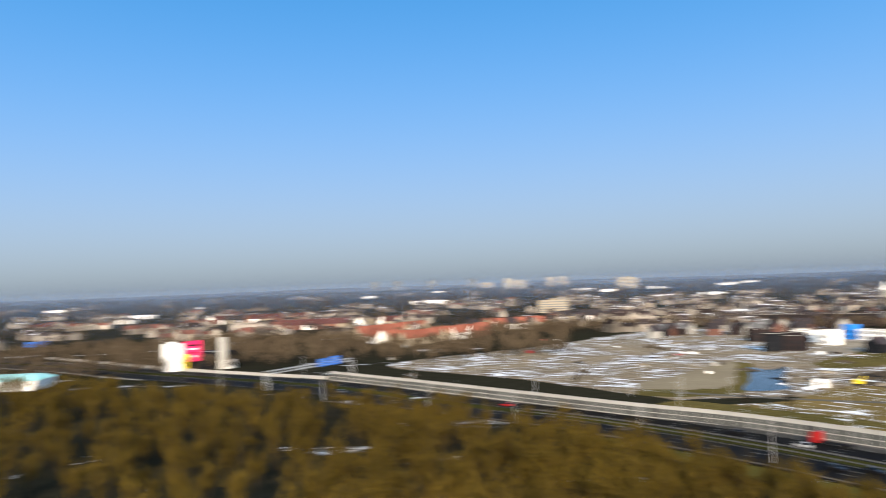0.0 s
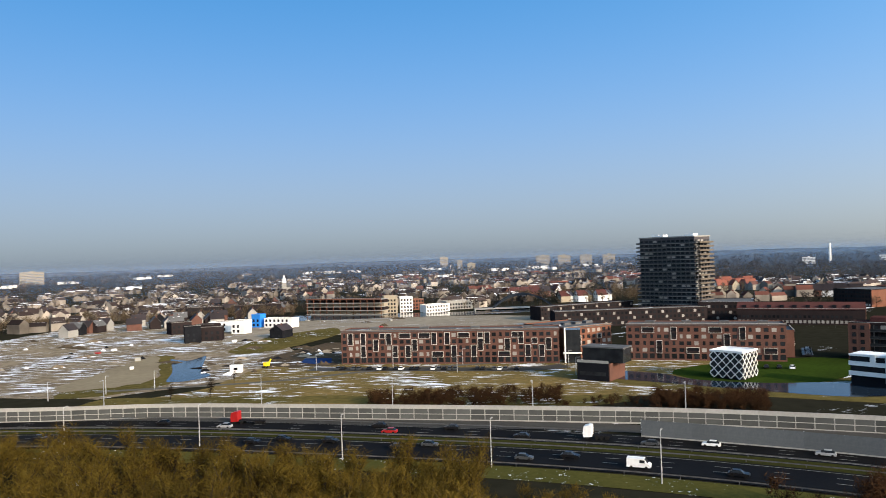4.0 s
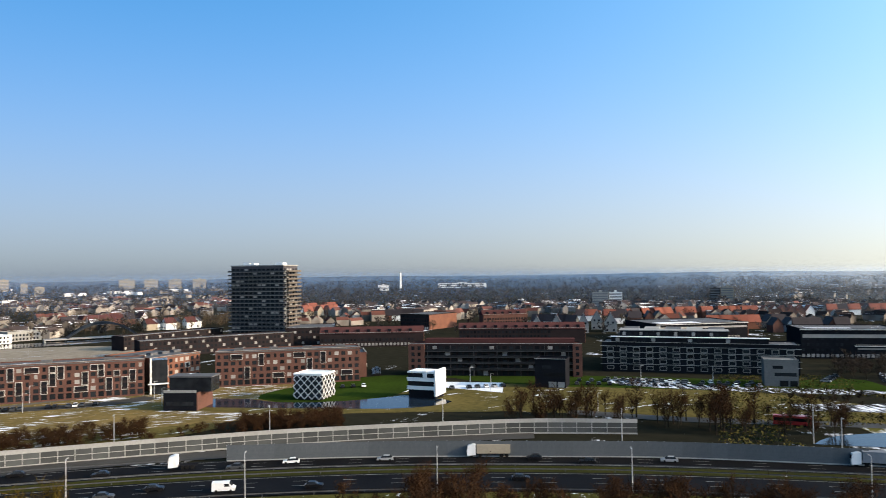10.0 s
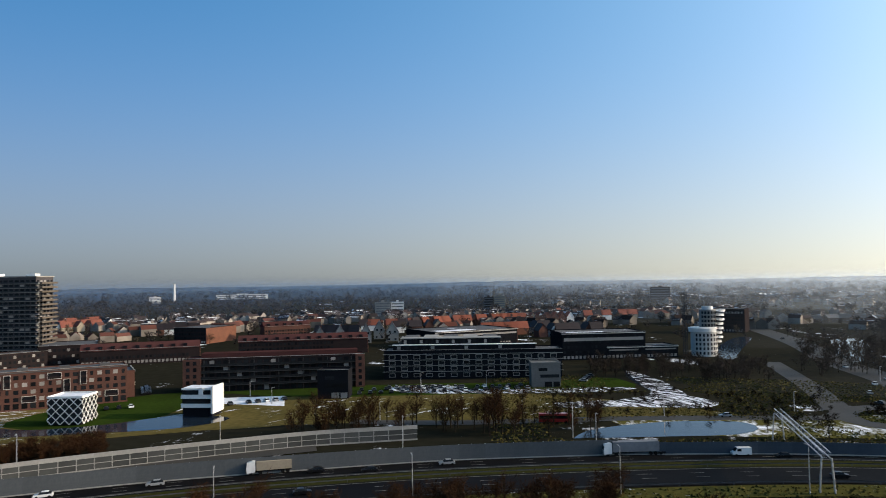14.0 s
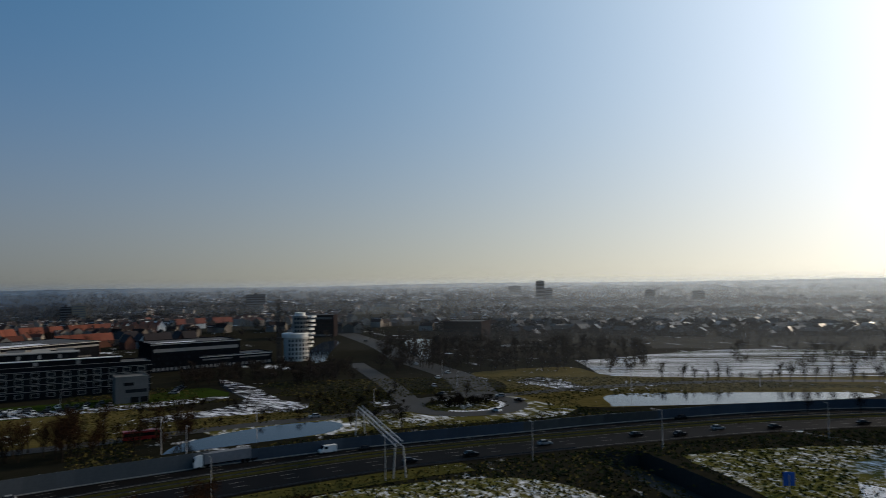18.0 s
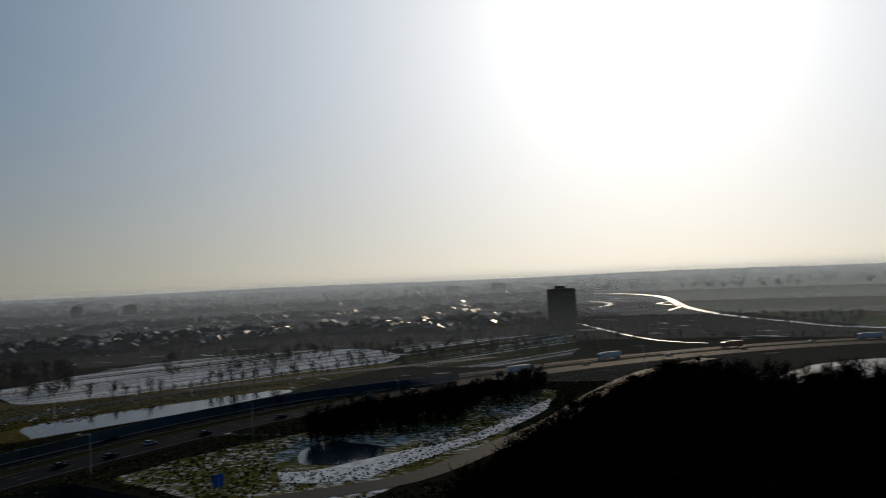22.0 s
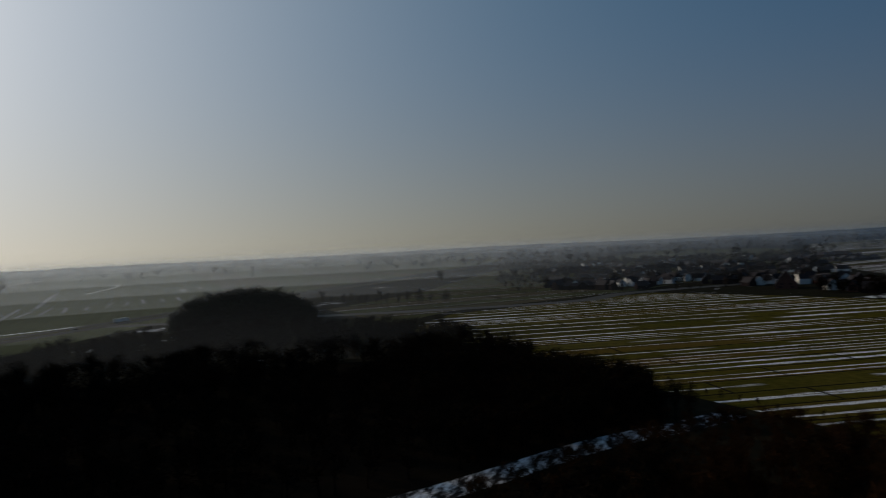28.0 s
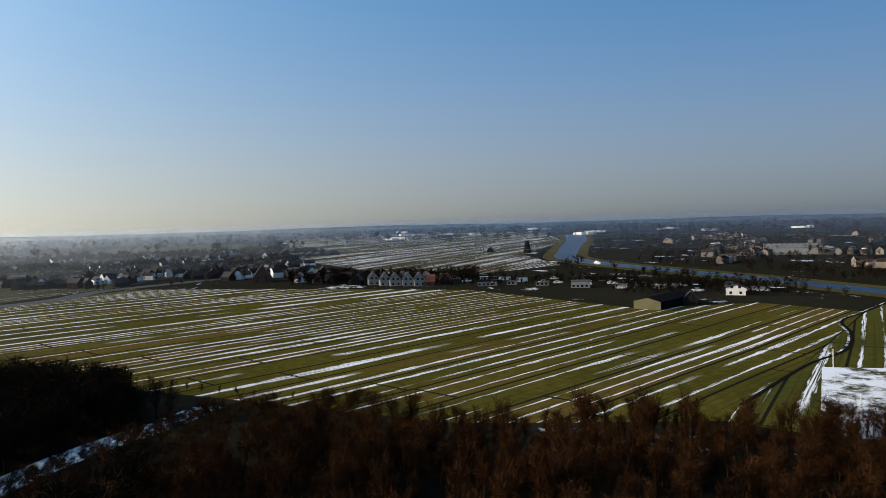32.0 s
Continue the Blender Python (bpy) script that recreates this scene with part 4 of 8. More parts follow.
for pts, h in (([(258, -126), (262, -60), (258, 0), (262, 40)], 4), ([(275, -168), (330, -190), (420, -205), (560, -240), (900, -300), (1500, -420)], 9),
               ([(268, -174), (262, -230), (240, -290), (190, -360), (120, -430)], 4), ([(272, -134), (330, -150), (420, -170)], 5)):
    track(smooth(pts, 8), h, 0.15, M_ROADGREY, "grey town road")
track(smooth([(95, 308), (150, 275), (195, 262), (255, 228), (275, 215)], 8), 2.0, 0.16, mat("pale dusty asphalt", (0.17, 0.155, 0.13), (0.12, 0.11, 0.095), fine=1, coarse=0.05), "narrow service road past the pond")
track(smooth([(178, 290), (205, 254), (234, 216), (252, 208)], 8), 5.0, 0.17, M_ROADGREY, "dark parking street before the brick block")

# ---- noise barriers ----


def barrier(line, height, material, label, glazed, lo_rail=True, step=4.0):
    """A row of posts with panels between; glazed ones have a clear lower half under a white band."""
    ln = smooth([tuple(p) for p in line], step)
    th = thing("noise_barrier", label, "noise barrier", (ln[0][0], ln[0][1], 0))
    o = ln[0]
    post = boxes("post", [(-0.1, -0.1, 0, 0.1, 0.1, height)], M_WHITEPANEL if glazed else M_STEEL)
    for i in range(len(ln) - 1):
        tr, L = between(ln[i], ln[i + 1])
        at = (ln[i][0] - o[0], ln[i][1] - o[1], 0.0)
        put("post", post, th, (at[0] + 0.2 * math.cos(tr + math.pi / 2), at[1] + 0.2 * math.sin(tr + math.pi / 2), 0) if not glazed else at, tr)
        if glazed:
            put("top_panel", boxes("top_panel", [(0, -0.06, height * 0.74, L, 0.06, height)], material), th, at, tr)
            put("mid_rail", boxes("mid_rail", [(0.1, -0.05, height * 0.4, L - 0.1, 0.05, height * 0.44)], material), th, at, tr)
            put("plinth", boxes("plinth", [(0, -0.09, 0, L, 0.09, height * 0.1)], M_CONC), th, at, tr)
            put("pane", boxes("pane", [(0.1, -0.02, height * 0.1, L - 0.1, 0.02, height * 0.74)], M_PANE), th, at, tr)
        else:
            put("panel", boxes("panel", [(0, -0.06, 0.5, L, 0.06, height)], material), th, at, tr)
            put("foot_panel", boxes("foot_panel", [(0, -0.09, 0.0, L, 0.09, 0.46)], M_WHITEPANEL if lo_rail else M_CONC), th, at, tr)
    return th


M_PANE = mat("tinted clear panel", (0.11, 0.115, 0.11), (0.07, 0.075, 0.075), fine=0.3, coarse=0.05, rough=0.2, rnd=0.25, spec=0.2)
barrier([(-54, 380), (-14, 343), (20, 310), (66, 265), (97, 237), (126, 201), (150, 170), (174, 138), (190, 115), (203, 92), (215, 68), (225, 45), (232, 15)], 4.6,
        M_WHITEPANEL, "noise barrier with a white top band above clear panels", True)
barrier([(-295, 552), (-229, 502), (-152, 443), (-104, 412), (-56, 383)], 1.7, M_WHITEPANEL, "low white parapet of the motorway viaduct", False)
barrier([(171, 117), (186, 78), (198, 34), (205, 2), (209, -42)], 4.4, M_BARRIERGREY, "solid grey noise barrier along the carriageway", False)
barrier([(209, -42), (208, -80), (205, -105), (200, -139)], 3.6, M_BLUEPANEL, "blue-grey noise barrier along the carriageway", False)
barrier([(200, -139), (197, -165), (192, -190)], 3.4, M_PANE, "transparent noise screens between thin posts", False)
barrier([(192, -190), (184, -225), (167, -268), (145, -297), (112, -335)], 3.6, M_BLUEPANEL, "blue-grey noise barrier with a white foot", False)

# ---- woods: bare crowns of limbs and thin twigs ----


def bare_tree(seed, h, spread, twigs, twig_len, twig_w, limbs=9, trunk=True, rise=(0.5, 1.2)):
    """Vertices, triangles and slots of one leafless tree: tapered trunk, limbs, and twigs as slender blades."""
    rng = random.Random(seed)
    V, F, S = [], [], []

    def limb(p, q, r0, r1, sides=4):
        p, q = np.array(p, float), np.array(q, float)
        d = q - p
        d = d / (np.linalg.norm(d) + 1e-9)
        u = np.cross(d, (0.3, 0.9, 0.1))
        u = u / np.linalg.norm(u)
        w = np.cross(d, u)
        k = len(V)
        for c, r in ((p, r0), (q, r1)):
            for i in range(sides):
                a = 2 * math.pi * i / sides
                V.append(c + r * (math.cos(a) * u + math.sin(a) * w))
        for i in range(sides):
            j = (i + 1) % sides
            F.append((k + i, k + j, k + sides + j))
            F.append((k + i, k + sides + j, k + sides + i))
            S.extend((0, 0))

    tip = (rng.uniform(-.06, .06) * h, rng.uniform(-.06, .06) * h, h * 0.8)
    if trunk:
        mid = (tip[0] * 0.3, tip[1] * 0.3, h * 0.3)
        limb((0, 0, -0.3), mid, h * 0.017 + 0.06, h * 0.012 + 0.04, 5)
        limb(mid, tip, h * 0.012 + 0.04, 0.03)
    ends = []
    for i in range(limbs):
        t = rng.uniform(0.18, 0.85)
        p = np.array((tip[0] * t, tip[1] * t, h * 0.8 * t))
        a, L = rng.uniform(0, 6.283), spread * (1.15 - 0.6 * t) * rng.uniform(0.6, 1.1)
        q = p + np.array((math.cos(a) * L, math.sin(a) * L, L * rng.uniform(*rise)))
        q[2] = min(q[2], h * 0.97)
        limb(p, q, h * 0.006 + 0.02, 0.02, 3)
        ends.append((p, q))
    for i in range(twigs):
        p, q = rng.choice(ends)
        t = rng.uniform(0.25, 1.0)
        c = p + (q - p) * t + np.array([rng.gauss(0, spread * 0.13) for _ in range(3)])
        c[2] = min(max(c[2], h * 0.1), h * 0.98)
        d = np.array((rng.gauss(0, 0.7), rng.gauss(0, 0.7), rng.uniform(0.1, 1.2)))
        d = d / np.linalg.norm(d) * twig_len * rng.uniform(0.5, 1.2)
        s = np.cross(d, (rng.gauss(0, 1), rng.gauss(0, 1), rng.gauss(0, 1)))
        s = s / (np.linalg.norm(s) + 1e-9) * twig_w
        k = len(V)
        V.extend((c - s, c + s, c + d))
        F.append((k, k + 1, k + 2))
        S.append(1)
    return np.array(V), np.array(F), np.array(S)


def grove(name, spots, variants, materials, label, category="trees", seed=1):
    """Many trees that nobody could count, as one mesh. spots: x, y, z, scale."""
    rng = np.random.default_rng(seed)
    VV, FF, SS, k = [], [], [], 0
    for x, y, z, s in spots:
        v, f, sl = variants[rng.integers(len(variants))]
        a = rng.uniform(0, 2 * math.pi)
        c, d = math.cos(a), math.sin(a)
        w = rng.uniform(0.85, 1.2)
        p = np.empty_like(v)
        p[:, 0] = (v[:, 0] * c - v[:, 1] * d) * s * w + x
        p[:, 1] = (v[:, 0] * d + v[:, 1] * c) * s * w + y
        p[:, 2] = v[:, 2] * s + z
        VV.append(p), FF.append(f + k), SS.append(sl)
        k += len(v)
    V, F, S = np.concatenate(VV), np.concatenate(FF), np.concatenate(SS)
    me = bpy.data.meshes.new(name)
    me.vertices.add(len(V))
    me.vertices.foreach_set("co", V.astype(np.float32).ravel())
    me.loops.add(len(F) * 3)
    me.loops.foreach_set("vertex_index", F.astype(np.int32).ravel())
    me.polygons.add(len(F))
    me.polygons.foreach_set("loop_start", np.arange(0, len(F) * 3, 3, dtype=np.int32))
    me.polygons.foreach_set("loop_total", np.full(len(F), 3, dtype=np.int32))
    for m in materials:
        me.materials.append(m)
    me.polygons.foreach_set("material_index", S.astype(np.int32))
    me.update(calc_edges=True)
    return tagged(put(name, me), label, category, kind="stuff")


def wedge(rng, n, az0, az1, r0, r1, s0, s1):
    """n spots in a sector, evenly over its area; r0 and r1 may be functions of the bearing."""
    out = []
    while len(out) < n:
        a = rng.uniform(az0, az1)
        lo = r0(a) if callable(r0) else r0
        hi = r1(a) if callable(r1) else r1
        r = math.sqrt(rng.uniform(lo * lo, hi * hi))
        out.append((*polar(a, r), 0.0, rng.uniform(s0, s1)))
    return out


def dome(rng, n, az0, az1, r0, r1, s0, s1):
    """A round copse: low at its rim and tall in the middle."""
    out = []
    for x, y, z, s in wedge(rng, n, az0, az1, r0, r1, 0.68, 1.22):
        e = abs((math.degrees(math.atan2(x, y)) % 360 - az0) / (az1 - az0) - 0.5) * 2
        out.append((x, y, z, s * (s0 + (s1 - s0) * math.sqrt(max(0.0, 1 - e * e)))))
    return out


def clear_of(spots, line, gap):
    """The spots that keep the gap from a line."""
    p = np.asarray(line)
    return [q for q in spots if np.min(np.hypot(p[:, 0] - q[0], p[:, 1] - q[1])) > gap]


def table(*rows):
    """A function of the bearing through (bearing, value) rows."""
    xs, ys = [r[0] for r in rows], [r[1] for r in rows]
    return lambda a: float(np.interp(a, xs, ys))


NEAR = [bare_tree(i, 12, 4.2, 620, 1.9, 0.05, 14) for i in range(5)]
TALL = [bare_tree(70 + i, 13, 2.6, 640, 1.8, 0.045, 18, rise=(1.3, 2.8)) for i in range(5)]
BUSH = [bare_tree(20 + i, 5, 2.6, 260, 1.5, 0.05, 12, trunk=False) for i in range(3)]
MIDT = [bare_tree(30 + i, 12, 4.0, 170, 2.2, 0.12, 9) for i in range(4)]
FART = [bare_tree(40 + i, 11, 5.0, 46, 3.4, 0.5, 4) for i in range(4)]
rng = random.Random(5)
# the olive wood before the motorway
HWY_NEAR = table((-40, 420), (-29, 420), (-20, 350), (-10, 305), (0, 268), (13, 222), (23, 190), (33, 172), (45, 160), (57, 150), (62, 140))
grove("wood", wedge(rng, 1050, -40, 44, lambda a: 90, lambda a: HWY_NEAR(a) * 0.98 - 6, 0.55, 1.15), NEAR[:2] + TALL, (M_BARK, M_TWIGOLIVE), "dense olive-brown wood of budding trees", seed=2)
grove("wood", wedge(rng, 1100, -36, 9, table((-36, 470), (-20, 455), (0, 440), (9, 470)), 690, 0.5, 0.95), MIDT, (M_BARK, M_TWIGBROWN), "brown bare trees between motorway and houses", seed=36)
grove("shrubs", wedge(rng, 120, 20, 62, lambda a: HWY_NEAR(a) * 0.86, lambda a: HWY_NEAR(a) - 3, 0.5, 1.0), BUSH, (M_BARK, M_TWIGOLIVE), "low olive scrub below the motorway", "shrubs", seed=3)
grove("wood", wedge(rng, 16, 69, 74, 138, 160, 0.75, 1.0) + wedge(rng, 40, 84, 101, 138, 164, 0.6, 0.95) + wedge(rng, 12, 76, 84, 140, 160, 0.5, 0.8), NEAR, (M_BARK, M_TWIGRED), "brown bare trees below the motorway", seed=24)
grove("shrubs", wedge(rng, 90, 64, 112, 125, 158, 0.8, 1.4), BUSH, (M_BARK, M_TWIGRED), "reddish brown scrub below the motorway", "shrubs", seed=4)
# the wood against the light, its backlit darkness put into the twig colour
S_FAR = table((160, 140), (163, 158), (165, 170), (170, 225), (177, 330), (182, 335), (184, 300), (191, 310), (197, 355), (203, 430), (214, 470), (222, 440), (230, 400), (238, 280), (244, 240), (250, 215))
LANE_VIEW = np.concatenate([CAMROAD * f for f in (1.0, 0.95, 0.9, 0.85, 0.8)])
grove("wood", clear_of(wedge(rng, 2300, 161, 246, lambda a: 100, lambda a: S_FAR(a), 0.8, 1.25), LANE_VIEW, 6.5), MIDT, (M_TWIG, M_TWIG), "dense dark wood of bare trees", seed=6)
grove("wood", dome(rng, 520, 210.3, 221, 500, 600, 0.25, 2.0), MIDT, (M_BARK, M_PINE), "round dark copse on the polder", seed=7)
grove("wood", clear_of(wedge(rng, 480, 244, 322, 95, table((244, 205), (250, 170), (262, 165), (275, 168), (290, 175), (300, 180), (322, 180)), 0.5, 1.05), LANE_VIEW, 6.5), TALL, (M_TWIGDEEP, M_TWIGDEEP),
      "rust-brown bare wood at the edge of the meadows", seed=8)
grove("wood", clear_of(wedge(random.Random(83), 380, 246, 322, 138, table((246, 190), (262, 172), (290, 176), (322, 180)), 0.3, 0.6), LANE_VIEW, 6.5), TALL, (M_TWIGDEEP, M_TWIGDEEP),
      "fringe of young rust-brown trees along the meadow", seed=39)
grove("shrubs", clear_of(wedge(rng, 420, 232, 264, 96, 205, 0.6, 1.2), CAMROAD, 5), BUSH, (M_BARK, M_TWIGDEEP), "dark scrub on both sides of the snowy lane", "shrubs", seed=37)
# town and horizon woods
far_spots, haze_spots = [], []
for az0, az1, r0, r1, n, s0, s1 in ((-40, 60, 650, 1400, 700, 0.7, 1.2), (-40, 140, 1400, 3200, 2600, 1.0, 1.9), (60, 140, 560, 1400, 420, 0.6, 1.1), (58, 112, 980, 1800, 1300, 0.8, 1.2), (118, 172, 600, 1700, 2200, 0.7, 1.1),
                                  (120, 200, 1500, 3300, 900, 1.0, 1.8), (235, 258, 760, 1500, 520, 0.7, 1.2), (225, 262, 1500, 3200, 420, 1.0, 1.8), (278, 322, 650, 1500, 360, 0.8, 1.3),
                                  (262, 322, 1600, 3300, 900, 1.0, 2.0), (195, 235, 1700, 3300, 260, 1.0, 2.0)):
    for q in wedge(rng, n, az0, az1, r0, r1, s0, s1):
        (haze_spots if math.hypot(q[0], q[1]) > 1800 else far_spots).append(q)
grove("backdrop", haze_spots, FART, (M_FARHAZE, M_FARHAZE), "far woods in haze-tinted blue-grey", seed=29)
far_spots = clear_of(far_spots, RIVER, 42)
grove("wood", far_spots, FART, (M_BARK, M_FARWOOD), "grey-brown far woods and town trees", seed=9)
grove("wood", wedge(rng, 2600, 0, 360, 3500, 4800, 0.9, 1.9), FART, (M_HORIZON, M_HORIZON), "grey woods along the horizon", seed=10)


def tufts(n, az0, az1, r0, r1, keep, seed, label):
    """Coarse standing grass: single upright blades, dense enough to shade the soil between them."""
    g = np.random.default_rng(seed)
    a, q = np.radians(g.uniform(az0, az1, n)), np.sqrt(g.uniform(r0 * r0, r1 * r1, n))
    x, y = q * np.sin(a), q * np.cos(a)
    ok = np.array([keep(i, j) for i, j in zip(x, y)])
    x, y = x[ok], y[ok]
    m = len(x)
    t, w, h = g.uniform(0, 6.28, m), g.uniform(0.3, 0.7, m), g.uniform(0.25, 0.7, m)
    V = np.zeros((m, 3, 3))
    V[:, 0] = np.stack([x - np.cos(t) * w, y - np.sin(t) * w, np.zeros(m)], 1)
    V[:, 1] = np.stack([x + np.cos(t) * w, y + np.sin(t) * w, np.zeros(m)], 1)
    V[:, 2] = np.stack([x + g.uniform(-.3, .3, m), y + g.uniform(-.3, .3, m), h], 1)
    me = bpy.data.meshes.new("rough_grass")
    me.vertices.add(3 * m)
    me.vertices.foreach_set("co", V.astype(np.float32).ravel())
    me.loops.add(3 * m)
    me.loops.foreach_set("vertex_index", np.arange(3 * m, dtype=np.int32))
    me.polygons.add(m)
    me.polygons.foreach_set("loop_start", np.arange(0, 3 * m, 3, dtype=np.int32))
    me.polygons.foreach_set("loop_total", np.full(m, 3, dtype=np.int32))
    me.materials.append(M_GRASSBLADE)
    me.update(calc_edges=True)
    return tagged(put("rough_grass", me), label, "grass", kind="stuff")


HARD = np.concatenate([EXIT[::2], np.array([(x, y) for x, y in RINGO]), np.array([(150, -146), (135, -142), (120, -138)])])


WET = np.array([(240, -45), (246, -62), (246, -82), (225, -205), (213, -232), (202, -258), (192, -285), (187, -298), (103, -192), (102, -205), (305, -84), (300, -60), (340, -82), (370, -84)])


def off_road(x, y):
    i = int(np.argmin((MED[:, 0] - x) ** 2 + (MED[:, 1] - y) ** 2))
    if np.hypot(MED[i, 0] - x, MED[i, 1] - y) < 21:
        return False
    if np.min((WET[:, 0] - x) ** 2 + (WET[:, 1] - y) ** 2) < 340:
        return False
    return np.min((HARD[:, 0] - x) ** 2 + (HARD[:, 1] - y) ** 2) > 60


tufts(70000, 92, 178, 140, 380, off_road, 1, "rough dark winter grass beside the roads")

# ---- buildings ----
MESH = {}


def shared(key, build):
    if key not in MESH:
        MESH[key] = build()
    return MESH[key]


def window_mesh(w, h, pale=0):
    """A window: frame standing proud of the wall round a pane, on the front y = 0."""
    return shared(("win", w, h, pale), lambda: boxes("window", [
        (-w / 2 - 0.1, -0.06, -0.1, -w / 2, 0.05, h + 0.1, 1), (w / 2, -0.06, -0.1, w / 2 + 0.1, 0.05, h + 0.1, 1),
        (-w / 2, -0.06, -0.1, w / 2, 0.05, 0, 1), (-w / 2, -0.06, h, w / 2, 0.05, h + 0.1, 1),
        (-w / 2, -0.02, 0, w / 2, 0.05, h, 0)], (M_GLASS, M_PALEGLASS)[pale], (M_DARK, M_PALEGLASS)[pale]))


M_LOGGIA = mat("pale concrete frame", (0.55, 0.53, 0.49), (0.42, 0.41, 0.38), fine=1.5, coarse=0.15)


def loggia_mesh(w, h, storeys):
    """A white concrete frame round stacked dark loggias with parapets."""
    def build():
        t = 0.14
        it = [(-w / 2 - t, -0.5, -t, -w / 2, 0.0, h + t, 0), (w / 2, -0.5, -t, w / 2 + t, 0.0, h + t, 0), (-w / 2, -0.5, -t, w / 2, 0.0, 0, 0), (-w / 2, -0.5, h, w / 2, 0.0, h + t, 0),
              ]
        return boxes("loggia", it, M_LOGGIA), boxes("recess", [(-w / 2, -0.03, 0, w / 2, 0.0, h)], M_DARK), boxes("parapet", [(-w / 2, -0.4, 0, w / 2, -0.3, 0.9)], M_DARKBRICK)
    return shared(("log", w, h, storeys), build)


def shell(name, a, b, depth, h, wall, roof, label, category="building", group="", parapet=0.6):
    """A building's body with its front from a to b, a flat roof inside a parapet."""
    tr, L = between(a, b)
    th = thing(name, label, category, a, tr, group)
    put("wall", boxes("wall", [(0, 0, 0, L, depth, h)], wall), th)
    put("roof", boxes("roof", [(0.3, 0.3, h, L - 0.3, depth - 0.3, h + 0.12)], roof), th)
    p = parapet
    for x0, y0, x1, y1 in ((-0.1, -0.1, L + 0.1, 0.3), (-0.1, depth - 0.3, L + 0.1, depth + 0.1), (-0.1, 0.3, 0.3, depth - 0.3), (L - 0.3, 0.3, L + 0.1, depth - 0.3)):
        put("parapet", boxes("parapet", [(x0, y0, h - 0.25, x1, y1, h + p)], roof if parapet < 0.5 else wall), th)
    if parapet >= 0.5:
        put("coping", boxes("coping", [(-0.18, -0.18, h + p, L + 0.18, 0.32, h + p + 0.14)], M_CONC), th)
    return th, L


def brick_block(a, b, depth, h, label, skip, seed, pitch=2.95, wall=None):
    wall = wall or M_BRICK
    th, L = shell("apartment_building", a, b, depth, h, wall, M_ROOFGREY, label, group="brick blocks on the canal")
    rng = random.Random(seed)
    st = (h - 0.6) / 5
    n = int(L / pitch)
    used = set()
    for c, row, wide, tall in skip:
        c = int(c * n)
        w = 2.2 if not wide else 4.9
        x = (c + 0.5) * L / n + (L / n / 2 if wide else 0)
        frame_me, recess_me, parapet_me = loggia_mesh(w, st * tall - 0.6, tall)
        lg = put("loggia", frame_me, th, (x, 0, row * st + 0.35))
        put("recess", recess_me, lg)
        for k in range(tall):
            put("parapet", parapet_me, lg, (0, 0, (st * tall - 0.6) / tall * k))
        for r in range(row, row + tall):
            used.update({(c, r), (c + 1, r)} if wide else {(c, r)})
    for r in range(5):
        for c in range(n):
            if (c, r) in used:
                continue
            pale = 1 if rng.random() < 0.34 else 0
            w, hh = ((1.6, 1.4) if (c * 3 + r) % 4 else (0.9, 1.5)) if r else (1.9, 1.9)
            put("window", window_mesh(w, hh, pale if r else 0), th, ((c + 0.5) * L / n, -0.01, r * st + 0.85))
    side = window_mesh(1.4, 1.4, 0)
    for r in range(5):
        for k in range(int(depth / 3.6)):
            put("window", side, th, (L + 0.01, 2 + k * 3.6, r * st + 0.9), math.pi / 2)
    put("cornice", boxes("cornice", [(-0.3, -0.35, h - 0.05, L + 0.3, -0.11, h + 0.3)], M_ROOFGREY), th)
    for k in range(4):
        put("roof_box", boxes("roof_box", [(L * (0.12 + 0.24 * k), depth * 0.4, h + 0.12, L * (0.12 + 0.24 * k) + 4, depth * 0.4 + 3, h + 1.2)], M_ROOFGREY), th)
    return th, L


brick_block((195, 291), (256, 215), 14, 14.6, "long red-brown brick apartment block with white-framed loggias",
            [(.04, 3, 0, 2), (.12, 1, 0, 2), (.2, 4, 0, 1), (.26, 1, 0, 2), (.36, 2, 0, 2), (.39, 4, 1, 1), (.5, 3, 0, 2), (.53, 1, 0, 2), (.65, 4, 0, 1), (.66, 2, 0, 2), (.73, 1, 1, 1), (.8, 4, 1, 1), (.87, 1, 0, 2), (.95, 2, 0, 2),
             (.10, 3, 0, 2), (.16, 2, 0, 2), (.23, 3, 0, 2), (.30, 4, 1, 1), (.31, 1, 0, 2), (.43, 3, 0, 2), (.45, 1, 1, 1), (.57, 4, 1, 1), (.61, 1, 0, 2), (.69, 3, 0, 2),
             (.76, 2, 0, 2), (.83, 3, 0, 2), (.9, 3, 0, 1), (.91, 1, 0, 2)], 1)
brick_block((281, 198), (313, 143), 15, 15, "red brick apartment block with a sunlit end wall and white-framed loggias",
            [(.12, 4, 1, 1), (.2, 1, 0, 2), (.3, 3, 0, 2), (.42, 1, 1, 1), (.55, 4, 1, 1), (.64, 2, 0, 2), (.76, 3, 0, 2), (.86, 1, 1, 1)], 2)
brick_block((265, 219), (292, 214), 30, 13.6, "brick apartment wing in sunlit orange tone with small balconies", [(.3, 2, 0, 2), (.7, 3, 0, 1)], 3, wall=M_BRICKLIT)
brick_block((327, 146), (345, 156), 12, 11, "low brown apartment wing beside a car park", [(.3, 2, 0, 1)], 4)
# stair tower of glass between the wings
st_t = thing("stair_tower", "dark glass stair tower with a white edge beside the brick block", "stair tower", (257.5, 213.5), math.atan2(-76, 61))
put("body", boxes("body", [(0, 0, 0, 7, 8, 14.2)], M_GLASS), st_t)
put("edge_column", boxes("edge_column", [(0.2, -0.5, 0, 0.8, 0, 15.2)], M_WHITE), st_t)
